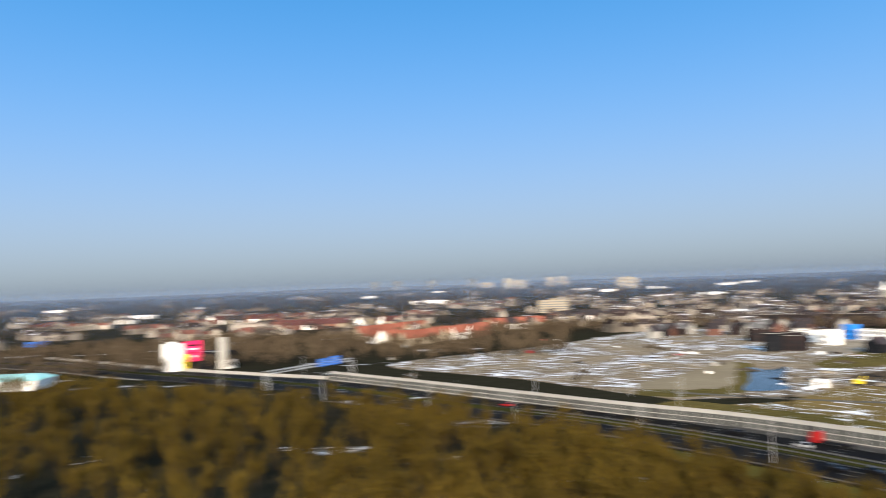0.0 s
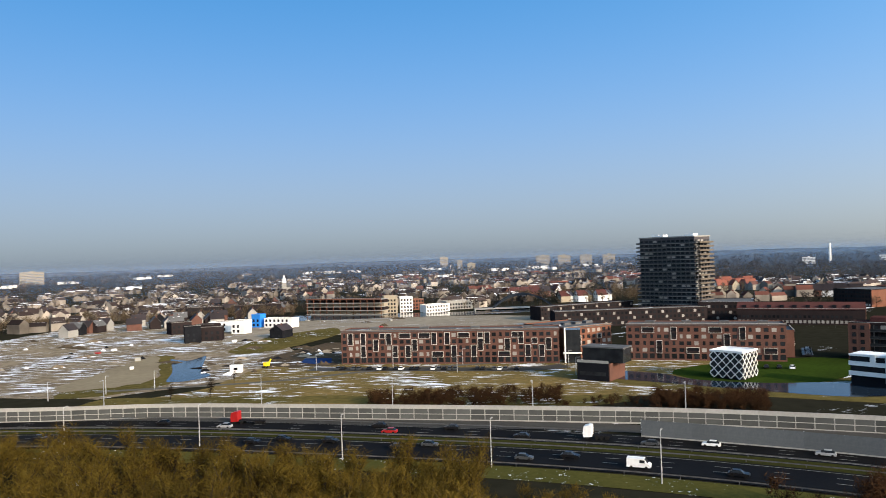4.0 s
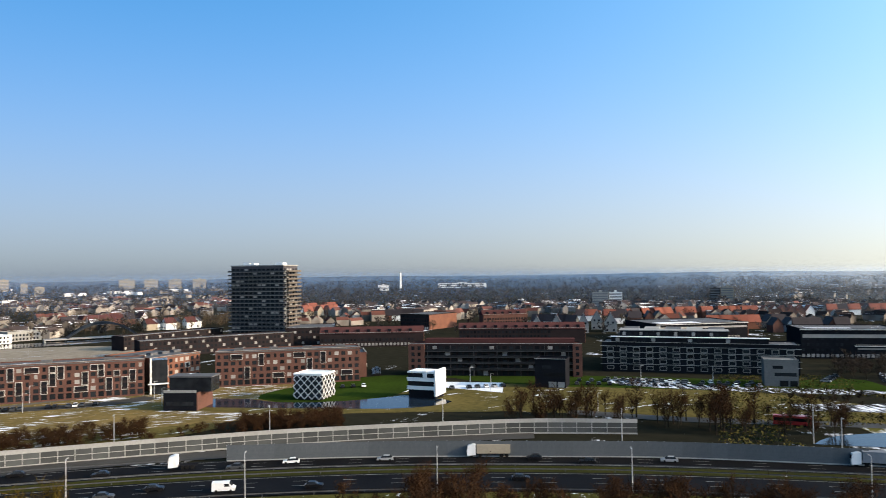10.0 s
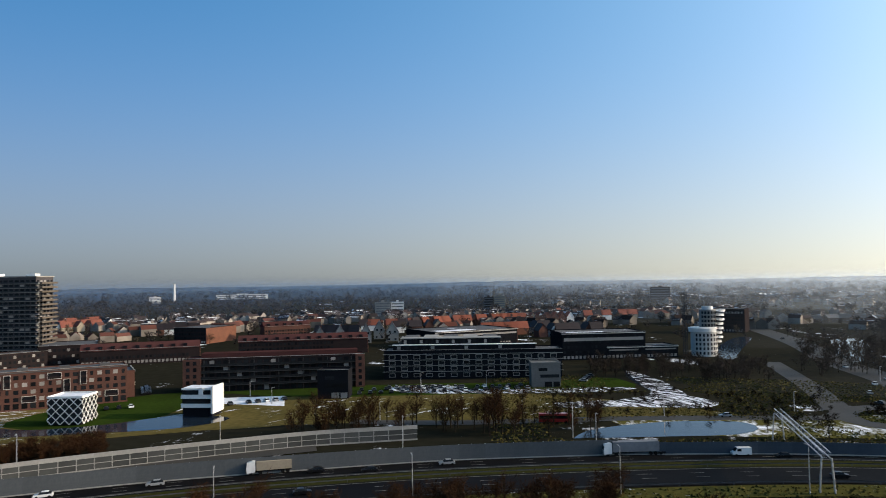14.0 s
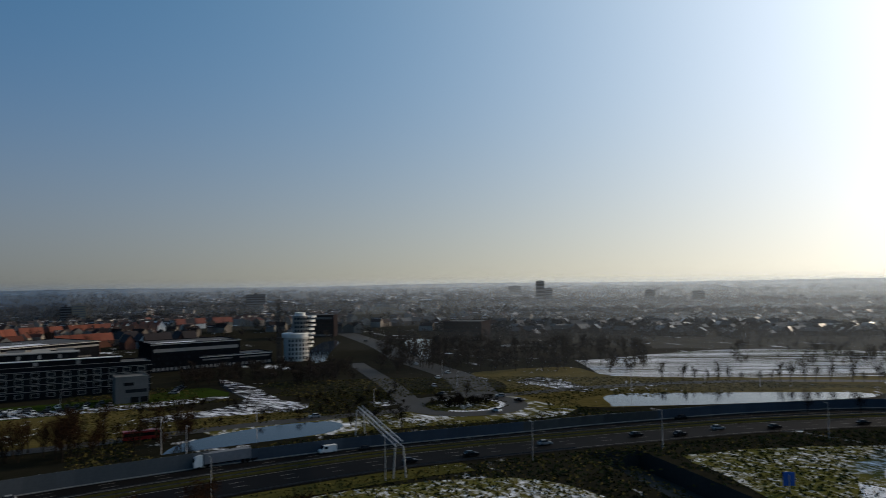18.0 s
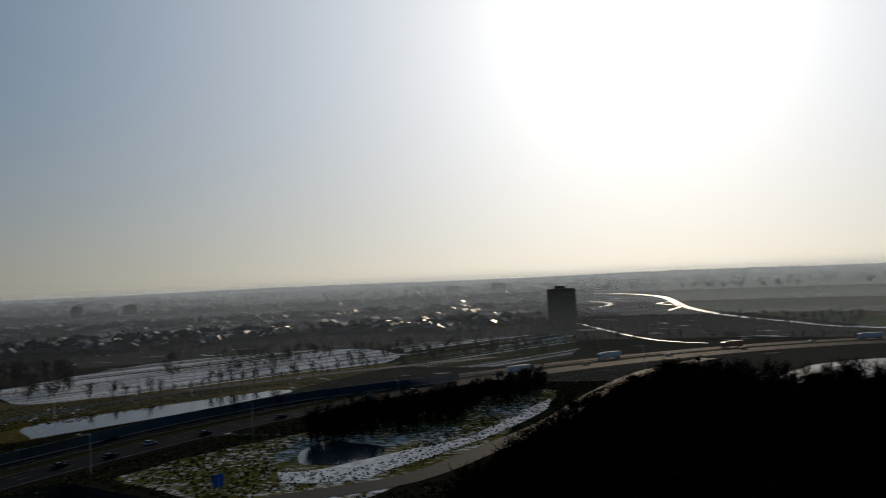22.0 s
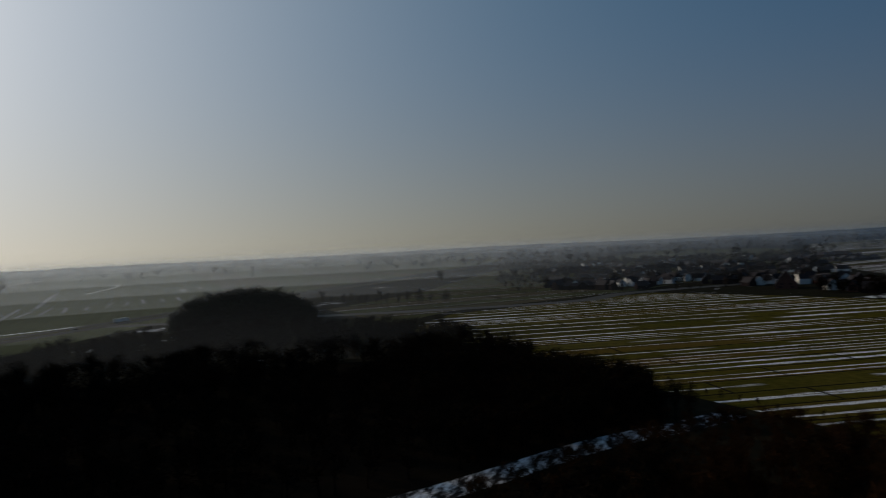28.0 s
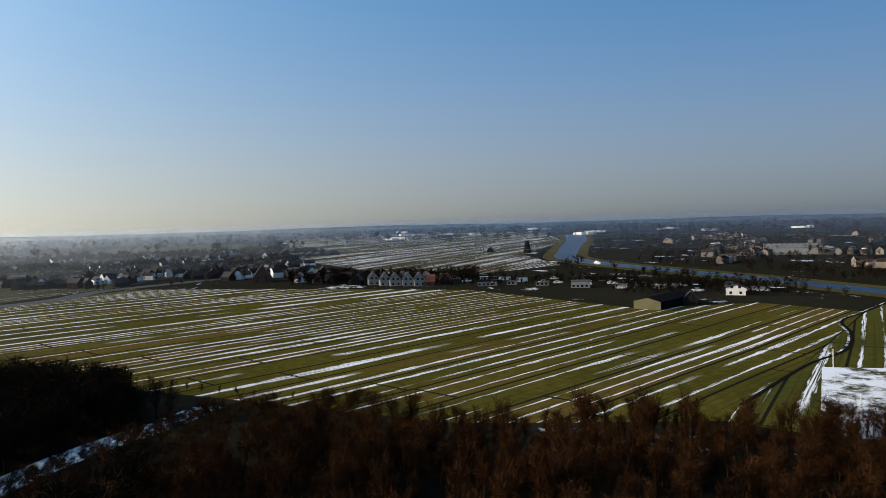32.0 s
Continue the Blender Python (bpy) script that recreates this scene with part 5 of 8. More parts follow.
put("canopy", boxes("canopy", [(-0.5, -1.6, 4.2, 7.5, 0, 4.6)], M_WHITE), st_t)

# the residential tower with balcony decks on every floor
TW_A, TW_B, TW_D, TW_H = (470, 317), (472, 275), 22, 55.0
tr, L = between(TW_A, TW_B)
tw = thing("residential_tower", "tall dark residential tower ringed by balcony decks on every floor", "tower", TW_A, tr)
put("core", boxes("core", [(0, 0, 0, L, TW_D, TW_H)], mat("weathered grey brick", (0.12, 0.11, 0.115), (0.085, 0.08, 0.087), fine=2, coarse=0.1)), tw)
FL = 17
deck = boxes("balcony_deck", [(-2.0, -1.5, 0, L + 2.0, TW_D + 1.5, 0.28)], M_CONC)
railm = boxes("railing", [(-2.0, -1.52, 0.28, L + 2.0, -1.42, 1.2), (L + 1.92, -1.4, 0.28, L + 2.02, TW_D + 1.4, 1.2), (-2.02, -1.4, 0.28, -1.92, TW_D + 1.4, 1.2)], mat("tinted balcony glass", (0.07, 0.075, 0.085), (0.05, 0.055, 0.062), fine=1, coarse=0.2, rough=0.4, spec=0.1))
fst = (TW_H - 7) / FL
for k in range(FL):
    z = 5.5 + k * fst
    put("balcony_deck", deck, tw, (0, 0, z))
    put("railing", railm, tw, (0, 0, z))
    for c in range(12):
        put("window", window_mesh(2.4, 1.8, 1 if random.Random(k * 31 + c).random() < 0.12 else 0), tw, ((c + 0.5) * L / 12, -0.01, z + 0.6))
    for c in range(5):
        put("window", window_mesh(2.4, 1.8, 1 if random.Random(k * 17 + c).random() < 0.3 else 0), tw, (L + 0.01, (c + 0.5) * TW_D / 5, z + 0.6), math.pi / 2)
# the tan stands in for sun on the south face's balconies
south = boxes("south_balcony", [(L + 2.03, 1.0, 0, L + 3.6, TW_D - 1.0, 0.25), (L + 3.5, 1.0, 0.25, L + 3.6, TW_D - 1.0, 1.1), (L + 2.03, 1.0, 0.25, L + 3.5, 1.1, 1.1)], mat("balcony panel in sunlit tan", (0.2, 0.165, 0.13), (0.13, 0.11, 0.09), fine=2))
for k in range(FL):
    put("south_balcony", south, tw, (0, 0, 5.5 + k * fst))
put("roof", boxes("roof", [(-0.5, -0.5, TW_H, L + 0.5, TW_D + 0.5, TW_H + 0.8)], M_CONC), tw)
for x, w in ((7, 5), (13, 3), (33, 6)):
    put("roof_box", boxes("roof_box", [(x, 5, TW_H + 0.8, x + w, 11, TW_H + 2.4)], M_WHITE), tw)
# its dark podium
for a, b, d, h, lab in (((368, 312), (445, 252), 16, 9.5, "long dark brick row below the tower"), ((400, 352), (478, 330), 14, 9.0, "low dark podium wing below the tower"),
                        ((452, 262), (466, 232), 40, 11.5, "dark podium with lit side windows below the tower")):
    th, L = shell("podium_block", a, b, d, h, M_DARKBRICK, M_ROOFGREY, lab, "building", "podium blocks")
    for c in range(int(L / 2.6)):
        for r in range(3):
            put("window", window_mesh(1.3, 1.5, 1 if (c * 7 + r * 3) % 4 == 0 else 0), th, (1.3 + c * 2.6, -0.01, 1.0 + r * (h / 3.1)))

# long block with continuous balconies
# shade of the west front is put into its slab and railing colours
M_SLAB = mat("slab edge in shade tone", (0.1, 0.1, 0.1), (0.07, 0.07, 0.07), fine=1.5, coarse=0.2)
th, L = shell("apartment_building", (335, 127), (349, 47), 13, 14.6, M_DARKBRICK, M_TILERED, "long apartment block with shade-toned balcony bands and a dull red roof", "building")
put("end_bay", boxes("end_bay", [(-0.2, -1.9, 0, 7.5, 0, 14.9)], M_BRICK), th)
put("end_bay", boxes("end_bay", [(L - 4, -1.9, 0, L + 0.2, 0, 14.9)], M_BRICK), th)
put("roof_storey", boxes("roof_storey", [(7, 3.5, 14.7, L - 3, 12, 17.0)], M_TILERED), th)
for r in range(5):
    z = 2.9 * r
    if r:
        put("balcony_slab", boxes("balcony_slab", [(7.6, -1.8, z, L - 4.1, 0, z + 0.25)], M_SLAB), th)
        put("railing", boxes("railing", [(7.6, -1.85, z + 0.25, L - 4.1, -1.75, z + 1.15)], mat("balcony panel in shade tone", (0.035, 0.037, 0.04), (0.02, 0.022, 0.024), fine=1.2, coarse=0.3, rough=0.3)), th)
    for c in range(23):
        put("window", window_mesh(1.9, 2.0, 1 if (c * 5 + r) % 9 == 0 else 0), th, (9.2 + c * (L - 14.5) / 22, -0.01, z + 0.4))
    for x in (2, 5, L - 2):
        put("window", window_mesh(1.3, 1.5, 0), th, (x, -1.91, z + 0.9))
    for c in range(7):
        put("column", boxes("column", [(-0.12, -1.7, 0, 0.12, -1.5, 2.9)], M_SLAB), th, (9 + c * (L - 15) / 6, 0, z))
for k in range(5):
    put("roof_snow", boxes("roof_snow", [(9 + k * 14, 0.6, 14.75, 19 + k * 14, 3.2, 14.9)], M_SNOW), th)

# dark block with white-framed windows and set-back top floors
th, L = shell("apartment_building", (371, 40), (370, -48), 18, 13.6, M_DARK, M_ROOFGREY, "dark apartment block with rows of white-framed windows and set-back roof terraces", "building")
WHITEWIN = shared("whitewin", lambda: boxes("window", [(-1.6, -0.25, -0.2, 1.6, 0.0, 0.0, 1), (-1.6, -0.25, 1.5, 1.6, 0.0, 1.7, 1), (-1.6, -0.25, 0, -1.35, 0.0, 1.5, 1),
                                                       (1.35, -0.25, 0, 1.6, 0.0, 1.5, 1), (-1.35, -0.05, 0, 1.35, 0.0, 1.5, 0)], M_GLASS, M_CONC))
for r in range(4):
    for c in range(14):
        put("window", WHITEWIN, th, (4 + c * (L - 8) / 13, 0, 4.4 + r * 2.85) if r < 3 else (4 + c * (L - 8) / 13, 0, 1.2))
    put("floor_band", boxes("floor_band", [(-0.6, -0.6, 3.6 + r * 2.85, L + 0.6, -0.26, 3.85 + r * 2.85)], M_CONC), th)
put("upper_storey", boxes("upper_storey", [(4, 5, 13.7, L * 0.86, 17, 16.2)], M_DARK), th)
put("upper_storey", boxes("upper_storey", [(8, 8, 16.2, L * 0.66, 17, 19.2)], M_DARK), th)
put("roof_edge", boxes("roof_edge", [(3.5, 4.5, 16.2, L * 0.86 + 0.5, 8, 16.5)], M_WHITE), th)
put("roof_edge", boxes("roof_edge", [(7.5, 7.5, 19.2, L * 0.66 + 0.5, 17, 19.6)], M_CONC), th)
for c in range(18):
    put("window", window_mesh(1.2, 1.5, c % 3 == 0), th, (10 + c * (L * 0.66 - 12) / 17, 7.98, 17))
for c in range(16):
    put("window", window_mesh(1.6, 1.4, c % 4 == 0), th, (7 + c * (L * 0.86 - 12) / 15, 4.98, 14.3))
for k in range(5):
    put("skylight_row", boxes("skylight_row", [(6 + k * 11, 17.2, 13.6, 14 + k * 11, 60, 17.4)], (M_ROOFGREY, M_CONC)[k % 2]), th)

# villas by the water
tr, L = between((228, 183), (231, 171))
vl = thing("villa", "dark villa of two stacked boxes above the ditch water", "villa", (228, 183), tr)
put("lower_box", boxes("lower_box", [(0, 0, 0.15, L, 15, 6.6)], M_DARK), vl)
put("side_wall", boxes("side_wall", [(L + 0.003, 0.2, 0.15, L + 0.4, 15, 6.6)], M_BRICK), vl)
put("upper_box", boxes("upper_box", [(1.0, 3.0, 6.6, L + 4.5, 11, 11.8)], M_GLASS), vl)
put("roof", boxes("roof", [(0.7, 2.7, 11.8, L + 4.8, 11.3, 12.3)], M_ROOFGREY), vl)
put("terrace_rail", boxes("terrace_rail", [(0, 0, 6.6, L, 0.15, 7.6)], M_CONC), vl)
put("window_strip", boxes("window_strip", [(1, -0.08, 2.0, L - 1, 0, 3.4)], M_GLASS), vl)

tr, L = between((260, 147.5), (260.5, 135))
vl = thing("villa", "cube villa wrapped in a white diamond lattice over dark glass", "villa", (260, 147.5), tr)
put("body", boxes("body", [(0.3, 0.3, 1.0, L - 0.3, 11.7, 9.8)], M_GLASS), vl)
put("base", boxes("base", [(1.5, 1.5, 0, L - 1.5, 10, 1.0)], M_DARK), vl)
put("roof_rim", boxes("roof_rim", [(0, 0, 9.8, L, 0.3, 10.5), (0, 11.7, 9.8, L, 12, 10.5), (0, 0.3, 9.8, 0.3, 11.7, 10.5), (L - 0.3, 0.3, 9.8, L, 11.7, 10.5)], M_WHITE), vl)
put("roof", boxes("roof", [(0.3, 0.3, 9.8, L - 0.3, 11.7, 10.0)], M_SNOW), vl)


def lattice(w, h, n, m, t=0.16):
    """Diamond lattice in the plane y = 0: crossing bars of square section."""
    vs, fs = [], []

    def bar(x0, z0, x1, z1):
        d = math.hypot(x1 - x0, z1 - z0)
        ux, uz = (x1 - x0) / d * t, (z1 - z0) / d * t
        k = len(vs)
        for y in (-0.12, 0.0):
            vs.extend([(x0 - uz, y, z0 + ux), (x0 + uz, y, z0 - ux), (x1 + uz, y, z1 - ux), (x1 - uz, y, z1 + ux)])
        fs.extend([(k, k + 1, k + 2, k + 3), (k + 4, k + 7, k + 6, k + 5), (k, k + 3, k + 7, k + 4), (k + 1, k + 5, k + 6, k + 2)])
    cw, ch = w / n, h / m
    for i in range(n):
        for j in range(m):
            x, z = i * cw, j * ch
            bar(x, z + ch / 2, x + cw / 2, z + ch), bar(x + cw / 2, z + ch, x + cw, z + ch / 2)
            bar(x, z + ch / 2, x + cw / 2, z), bar(x + cw / 2, z, x + cw, z + ch / 2)
    return mesh_of("lattice", vs, fs, M_WHITE)


put("lattice", lattice(L, 9.4, 4, 3, 0.12), vl, (0, 0.15, 0.6))
put("lattice", lattice(12, 9.4, 4, 3, 0.12), vl, (L - 0.15, 0, 0.6), math.pi / 2)
put("lattice", lattice(12, 9.4, 4, 3, 0.12), vl, (0.15, 12, 0.6), -math.pi / 2)

tr, L = between((275, 105.5), (274, 91))
vl = thing("villa", "white modernist villa with dark window bands standing over the water", "villa", (275, 105.5), tr)
for z0, z1, m, y in ((0.15, 4.0, M_DARK, 1.0), (4.0, 5.6, M_WHITE, 0), (5.6, 7.7, M_GLASS, 0.5), (7.7, 9.3, M_WHITE, 0), (9.3, 11.2, M_GLASS, 0.5)):
    put("storey_band", boxes("storey_band", [(0.4 if m is not M_WHITE else 0, y, z0, L - 0.9, 12, z1)], m), vl)
put("roof", boxes("roof", [(0, 0.4, 11.2, L - 0.9, 12, 11.9)], M_WHITE), vl)
put("roof_snow", boxes("roof_snow", [(0.5, 1, 11.9, L - 1.5, 11, 12.0)], M_SNOW), vl)
put("end_wall", boxes("end_wall", [(L - 0.88, -0.6, 1.5, L, 12.3, 12.8)], M_WHITE), vl)
put("stair_wall", boxes("stair_wall", [(L * 0.55, -0.25, 9.2, L * 0.68, 0.38, 12.2)], M_WHITE), vl)
vl.scale = (0.86, 0.8, 0.89)

for a, b, d, h, m, lab in (((313, 62), (313, 49), 11, 11.5, M_DARK, "black cube villa on the lawn"), ((337, -30), (337, -43), 12, 10.6, mat("dark board-marked concrete", (0.22, 0.215, 0.205), (0.16, 0.157, 0.15), fine=1.5, coarse=0.2), "grey concrete villa with slit windows")):
    th, L = shell("villa", a, b, d, h, m, m, lab, "villa")
    put("window_strip", boxes("window_strip", [(L * 0.3, -0.1, h * 0.42, L * 0.95, 0, h * 0.55)], M_GLASS), th)
    put("window_strip", boxes("window_strip", [(L * 0.25, -0.1, h * 0.7, L * 0.55, 0, h * 0.82)], M_GLASS), th)
    put("ground_window", boxes("ground_window", [(L * 0.45, -0.1, 0.3, L * 0.7, 0, 2.6)], M_PALEGLASS if m is M_DARK else M_GLASS), th)
    put("ground_window", boxes("ground_window", [(L * 0.75, -0.1, 0.3, L * 0.97, 0, 2.6)], M_PALEGLASS if m is M_DARK else M_GLASS), th)

# blocks in the quarter behind
for a, b, d, h, wall, roof, lab in (
        ((445, 232), (470, 168), 14, 8.8, M_DARKBRICK, M_TILERED, "dark terrace under a dull red roof, end wall coloured as sunlit"),
        ((606, 238), (596, 208), 40, 12.5, M_DARKBRICK, M_ROOFGREY, "dark brick school hall, end wall coloured as sunlit"),
        ((489, 149), (509, 66), 14, 9.5, M_DARKBRICK, M_TILERED, "long terrace with dormers under a dull red roof"),
        ((621, 167), (641, 133), 14, 11.0, M_BRICK, M_TILERED, "red-roofed apartment house with dormers"),
        ((443, -58), (449, -108), 30, 15.5, M_DARK, M_ROOFGREY, "long dark school building with a ribbon of windows"),
        ((446, -85), (452, -128), 20, 6.8, M_DARK, M_ROOFGREY, "low dark hall with a snowy roof edge"),
        ((532, -293), (508, -314), 26, 15.0, M_DARKBRICK, M_ROOFGREY, "dark office block beside the bare wood"),
        ((640, -212), (628, -234), 24, 19.0, M_DARKBRICK, M_ROOFGREY, "dark brick apartment block behind the round tower"),
        ((527, 20), (560, -40), 50, 11.0, M_DARK, M_ROOFGREY, "dark courtyard block with grey roofs")):
    th, L = shell("town_block", a, b, d, h, wall, roof, lab, "building")
    if roof is M_TILERED:
        vs = [(-0.4, -0.4, h + 0.1), (L + 0.4, -0.4, h + 0.1), (L + 0.4, d + 0.4, h + 0.1), (-0.4, d + 0.4, h + 0.1), (-0.4, d / 2, h + 4.2), (L + 0.4, d / 2, h + 4.2)]
        put("pitched_roof", mesh_of("pitched_roof", vs, [(0, 1, 5, 4), (2, 3, 4, 5), (1, 2, 5), (3, 0, 4)], roof), th)
        for c in range(int(L / 7)):
            put("dormer", boxes("dormer", [(-1.1, 1.2, h + 0.6, 1.1, 4.5, h + 2.6)], M_DARK), th, (4 + c * 7, 0, 0))
    # northern blocks get a sunlit brick colour painted on the end wall
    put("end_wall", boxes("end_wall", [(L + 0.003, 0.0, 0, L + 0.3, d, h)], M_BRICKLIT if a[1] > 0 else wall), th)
    if wall is M_DARK:
        put("window_ribbon", boxes("window_ribbon", [(1.0, -0.14, h * 0.72, L - 1.0, -0.1, h * 0.84)], M_PALEGLASS), th)
        put("fascia", boxes("fascia", [(-0.4, -0.5, h - 0.2, L + 0.4, -0.12, h + 0.25)], M_LOGGIA), th)
        put("roof_snow", boxes("roof_snow", [(L * 0.1, d * 0.15, h + 0.12, L * 0.55, d * 0.4, h + 0.22)], M_SNOW), th)
    for c in range(min(26, int(L / 2.4))):
        for r in range(max(2, int(h / 3.1))):
            put("window", window_mesh(1.3, 1.5, 1 if (c * 5 + r * 7) % 5 == 0 else 0), th, (1.3 + c * 2.4, -0.01, 0.9 + r * 3.0))

# round white tower with fanned balconies, and the lattice mast beside it
rt = thing("round_tower", "white apartment tower with fanned balconies over a broad round base", "tower", (458, -147), 0)
ROUND = [(math.cos(a), math.sin(a)) for a in np.linspace(0, 2 * math.pi, 33)[:-1]]
rt.scale = (0.74, 0.74, 0.97)
put("base_drum", prism("base_drum", [(9.2 * x, 10.6 * y + 1.5) for x, y in ROUND], 0, 15.2, M_LOGGIA), rt)
put("collar", tube("collar", [(0, 2.6, 15.2, 10.8), (0, 2.6, 17.6, 11.4), (0, 2.6, 18.0, 10.2)], 32, M_WHITE), rt)
put("upper_core", prism("upper_core", [(6.8 * x, 6.6 * y - 1.8) for x, y in ROUND], 18.0, 29.0, M_CONC), rt)
put("roof_cap", prism("roof_cap", [(4.6 * x, 4.4 * y - 1.8) for x, y in ROUND], 29.0, 31.0, M_WHITE), rt)
for k in range(5):
    z = 1.5 + k * 2.75
    for a in np.linspace(2.3, 4.6, 9):
        put("window", window_mesh(1.3, 1.5, 0), rt, (9.25 * math.cos(a), 10.65 * math.sin(a) + 1.5, z), a + math.pi / 2)
for k in range(4):
    for a in np.linspace(2.2, 4.1, 6):
        put("window", window_mesh(1.5, 1.4, 0), rt, (6.85 * math.cos(a), 6.65 * math.sin(a) - 1.8, 18.6 + k * 2.6), a + math.pi / 2)
for k in range(8):
    z, side = 8.4 + k * 2.75, 1 if k % 2 else -1
    out = 5.2 + 0.35 * k
    fan = [(-1.0 * side + out * math.cos(a), -7.2 + out * 1.1 * math.sin(a)) for a in np.linspace(-2.9, -0.24, 14)]
    deck = put("balcony_deck", prism("balcony_deck", fan, z, z + 0.35, M_WHITE), rt)
    put("parapet", prism("parapet", fan + [(-1.0 * side + (out - 0.25) * math.cos(a), -7.2 + (out - 0.25) * 1.1 * math.sin(a)) for a in np.linspace(-0.24, -2.9, 14)], z + 0.35, z + 1.3, M_WHITE), deck)
put("roof_mast", tube("roof_mast", [(2, 0, 31.0, 0.15), (2, 0, 37, 0.06)], 6, M_STEEL), rt)


def lattice_mast(h, w, label, at, name="lattice_mast", turn=0.3, arms=()):
    th = thing(name, label, "mast", at, turn)
    leg = tube("leg", [(0, 0, 0, 0.26), (0, 0, h, 0.16)], 5, M_BEAM)
    for x, y in ((-w, -w), (w, -w), (w, w), (-w, w)):
        put("leg", leg, th, (x, y, 0))
    vs, fs = [], []
    n = int(h / (2.4 * w + 0.6))
    for f in range(4):
        p, q = [(-w, -w), (w, -w), (w, w), (-w, w)][f], [(w, -w), (w, w), (-w, w), (-w, -w)][f]
        for k in range(n):
            z0, z1 = h * k / n, h * (k + 1) / n
            i = len(vs)
            s, e = (p, q) if k % 2 else (q, p)
            vs += [(*s, z0), (*e, z1), (*e, z1 + 0.25), (*s, z0 + 0.25)]
            fs.append((i, i + 1, i + 2, i + 3))
    put("bracing", mesh_of("bracing", vs, fs, M_BEAM), th)
    for z, L in arms:
        put("cross_arm", boxes("cross_arm", [(-L, -0.3, z, L, 0.3, z + 0.6)], M_BEAM), th)
    return th


lattice_mast(39, 0.9, "slim dark lattice radio mast", (449, -132))
for (x, y), h in (((-600, -1745), 34), ((-81, -1783), 36), ((-904, -1224), 32), ((-1500, -2300), 38)):
    lattice_mast(h, 2.0, "grey power pylon far out on the polder", (x, y), "power_pylon", 0.5, ((h * 0.7, 8), (h * 0.85, 6)))

# tower block with its backlit silhouette put into dark colours, and lone skyline blocks
th, L = shell("tower_block", (123, -614), (102, -620), 20, 34, M_DARK, M_ROOFGREY, "tower block coloured dark as a backlit silhouette", "tower")
for r in range(11):
    put("floor_band", boxes("floor_band", [(-0.3, -0.4, 2.8 + r * 2.9, L + 0.3, -0.003, 3.1 + r * 2.9)], M_DARK), th)
    for c in range(6):
        put("window", window_mesh(1.9, 1.5, 0), th, (2 + c * (L - 4) / 5, -0.01, 0.8 + r * 2.9))
    for y in (3, 10, 17):
        put("balcony", boxes("balcony", [(0, -2, 0, 1.4, 2, 1.1)], M_DARKBRICK), th, (L, y, 3 + r * 2.9))
put("roof_box", boxes("roof_box", [(6, 6, 34.6, 14, 13, 37.0)], M_DARK), th)


def slab(az0, az1, r, h, wall, label, name="skyline_block", depth=16, rows=8):
    """A far block between two bearings."""
    a, b = polar(az0, r), polar(az1, r)
    th, L = shell(name, a, b, depth, h, wall, M_ROOFGREY, label, "tower block", "blocks on the skyline")
    for k in range(rows):
        put("window_band", boxes("window_band", [(L * 0.04, -0.3, h * (k + 0.35) / rows, L * 0.96, -0.003, h * (k + 0.75) / rows)], M_BANDGLASS), th)
    put("roof_box", boxes("roof_box", [(L * 0.4, 4, h, L * 0.6, 9, h + 3)], wall), th)


M_BANDGLASS = mat("dull window band", (0.22, 0.23, 0.24), (0.16, 0.17, 0.18), fine=0.3, coarse=0.05, rough=0.4)
for az0, az1, r, h in ((48.35, 49.35, 2440, 35), (50.0, 50.9, 2450, 34), (51.65, 52.5, 2480, 33), (53.3, 54.2, 2600, 32), (43.1, 43.7, 2050, 22), (41.0, 41.6, 2860, 38), (42.3, 42.7, 2400, 28),
                       (6.36, 6.9, 3600, 43), (7.28, 7.85, 3600, 44), (3.13, 3.8, 3200, 44), (3.85, 4.8, 3250, 36), (11.65, 13.1, 2450, 36), (1.27, 2.2, 3750, 28),
                       (352.9, 353.4, 4300, 50), (354.6, 355.2, 4300, 50), (357.24, 357.8, 4300, 50), (0.37, 0.9, 4300, 50)):
    # cream in place of white dulls these slabs as haze would
    slab(az0, az1, r, h, M_CREAM, "pale slab block of flats on the skyline")
slab(6.25, 8.45, 1000, 15.5, M_CREAM, "cream block of flats with window bands", rows=5)
slab(83.2, 84.4, 975, 19, M_CONC, "grey gridded block of flats", rows=6)
slab(84.45, 85.4, 985, 18.5, M_WHITE, "white block with a dark chequer of windows", rows=5)
slab(91.6, 92.3, 1095, 20, M_DARKBRICK, "dark block of flats with a pale neighbour", rows=6)
slab(92.35, 93.2, 1090, 22, M_CREAM, "cream block of flats", rows=7)
slab(71.5, 75.2, 2180, 12, M_WHITE, "long white low hall far off", rows=2)
slab(66.9, 67.7, 1950, 14, M_WHITE, "white office block far off", rows=4)
slab(66.4, 67.4, 786, 9, M_WHITE, "small white block of flats", rows=3)
for az0, az1, r, h in ((104.0, 105.4, 1400, 26), (120.0, 120.9, 1640, 21), (123.9, 124.8, 1900, 29), (134.0, 134.7, 1530, 21), (137.4, 138.2, 1415, 21), (125.95, 126.6, 1500, 42), (126.65, 127.2, 1600, 26),
                       (160.8, 161.9, 1880, 21), (164.3, 165.4, 1700, 27)):
    slab(az0, az1, r, h, M_DARKBRICK, "dark block of flats in the haze", rows=6)
th = thing("chimney", "slim white chimney on the skyline", "chimney", (*polar(68.6, 1900), 0))
put("stack", tube("stack", [(0, 0, 0, 3.0), (0, 0, 46, 2.2)], 12, M_WHITE), th)

# ---- houses ----


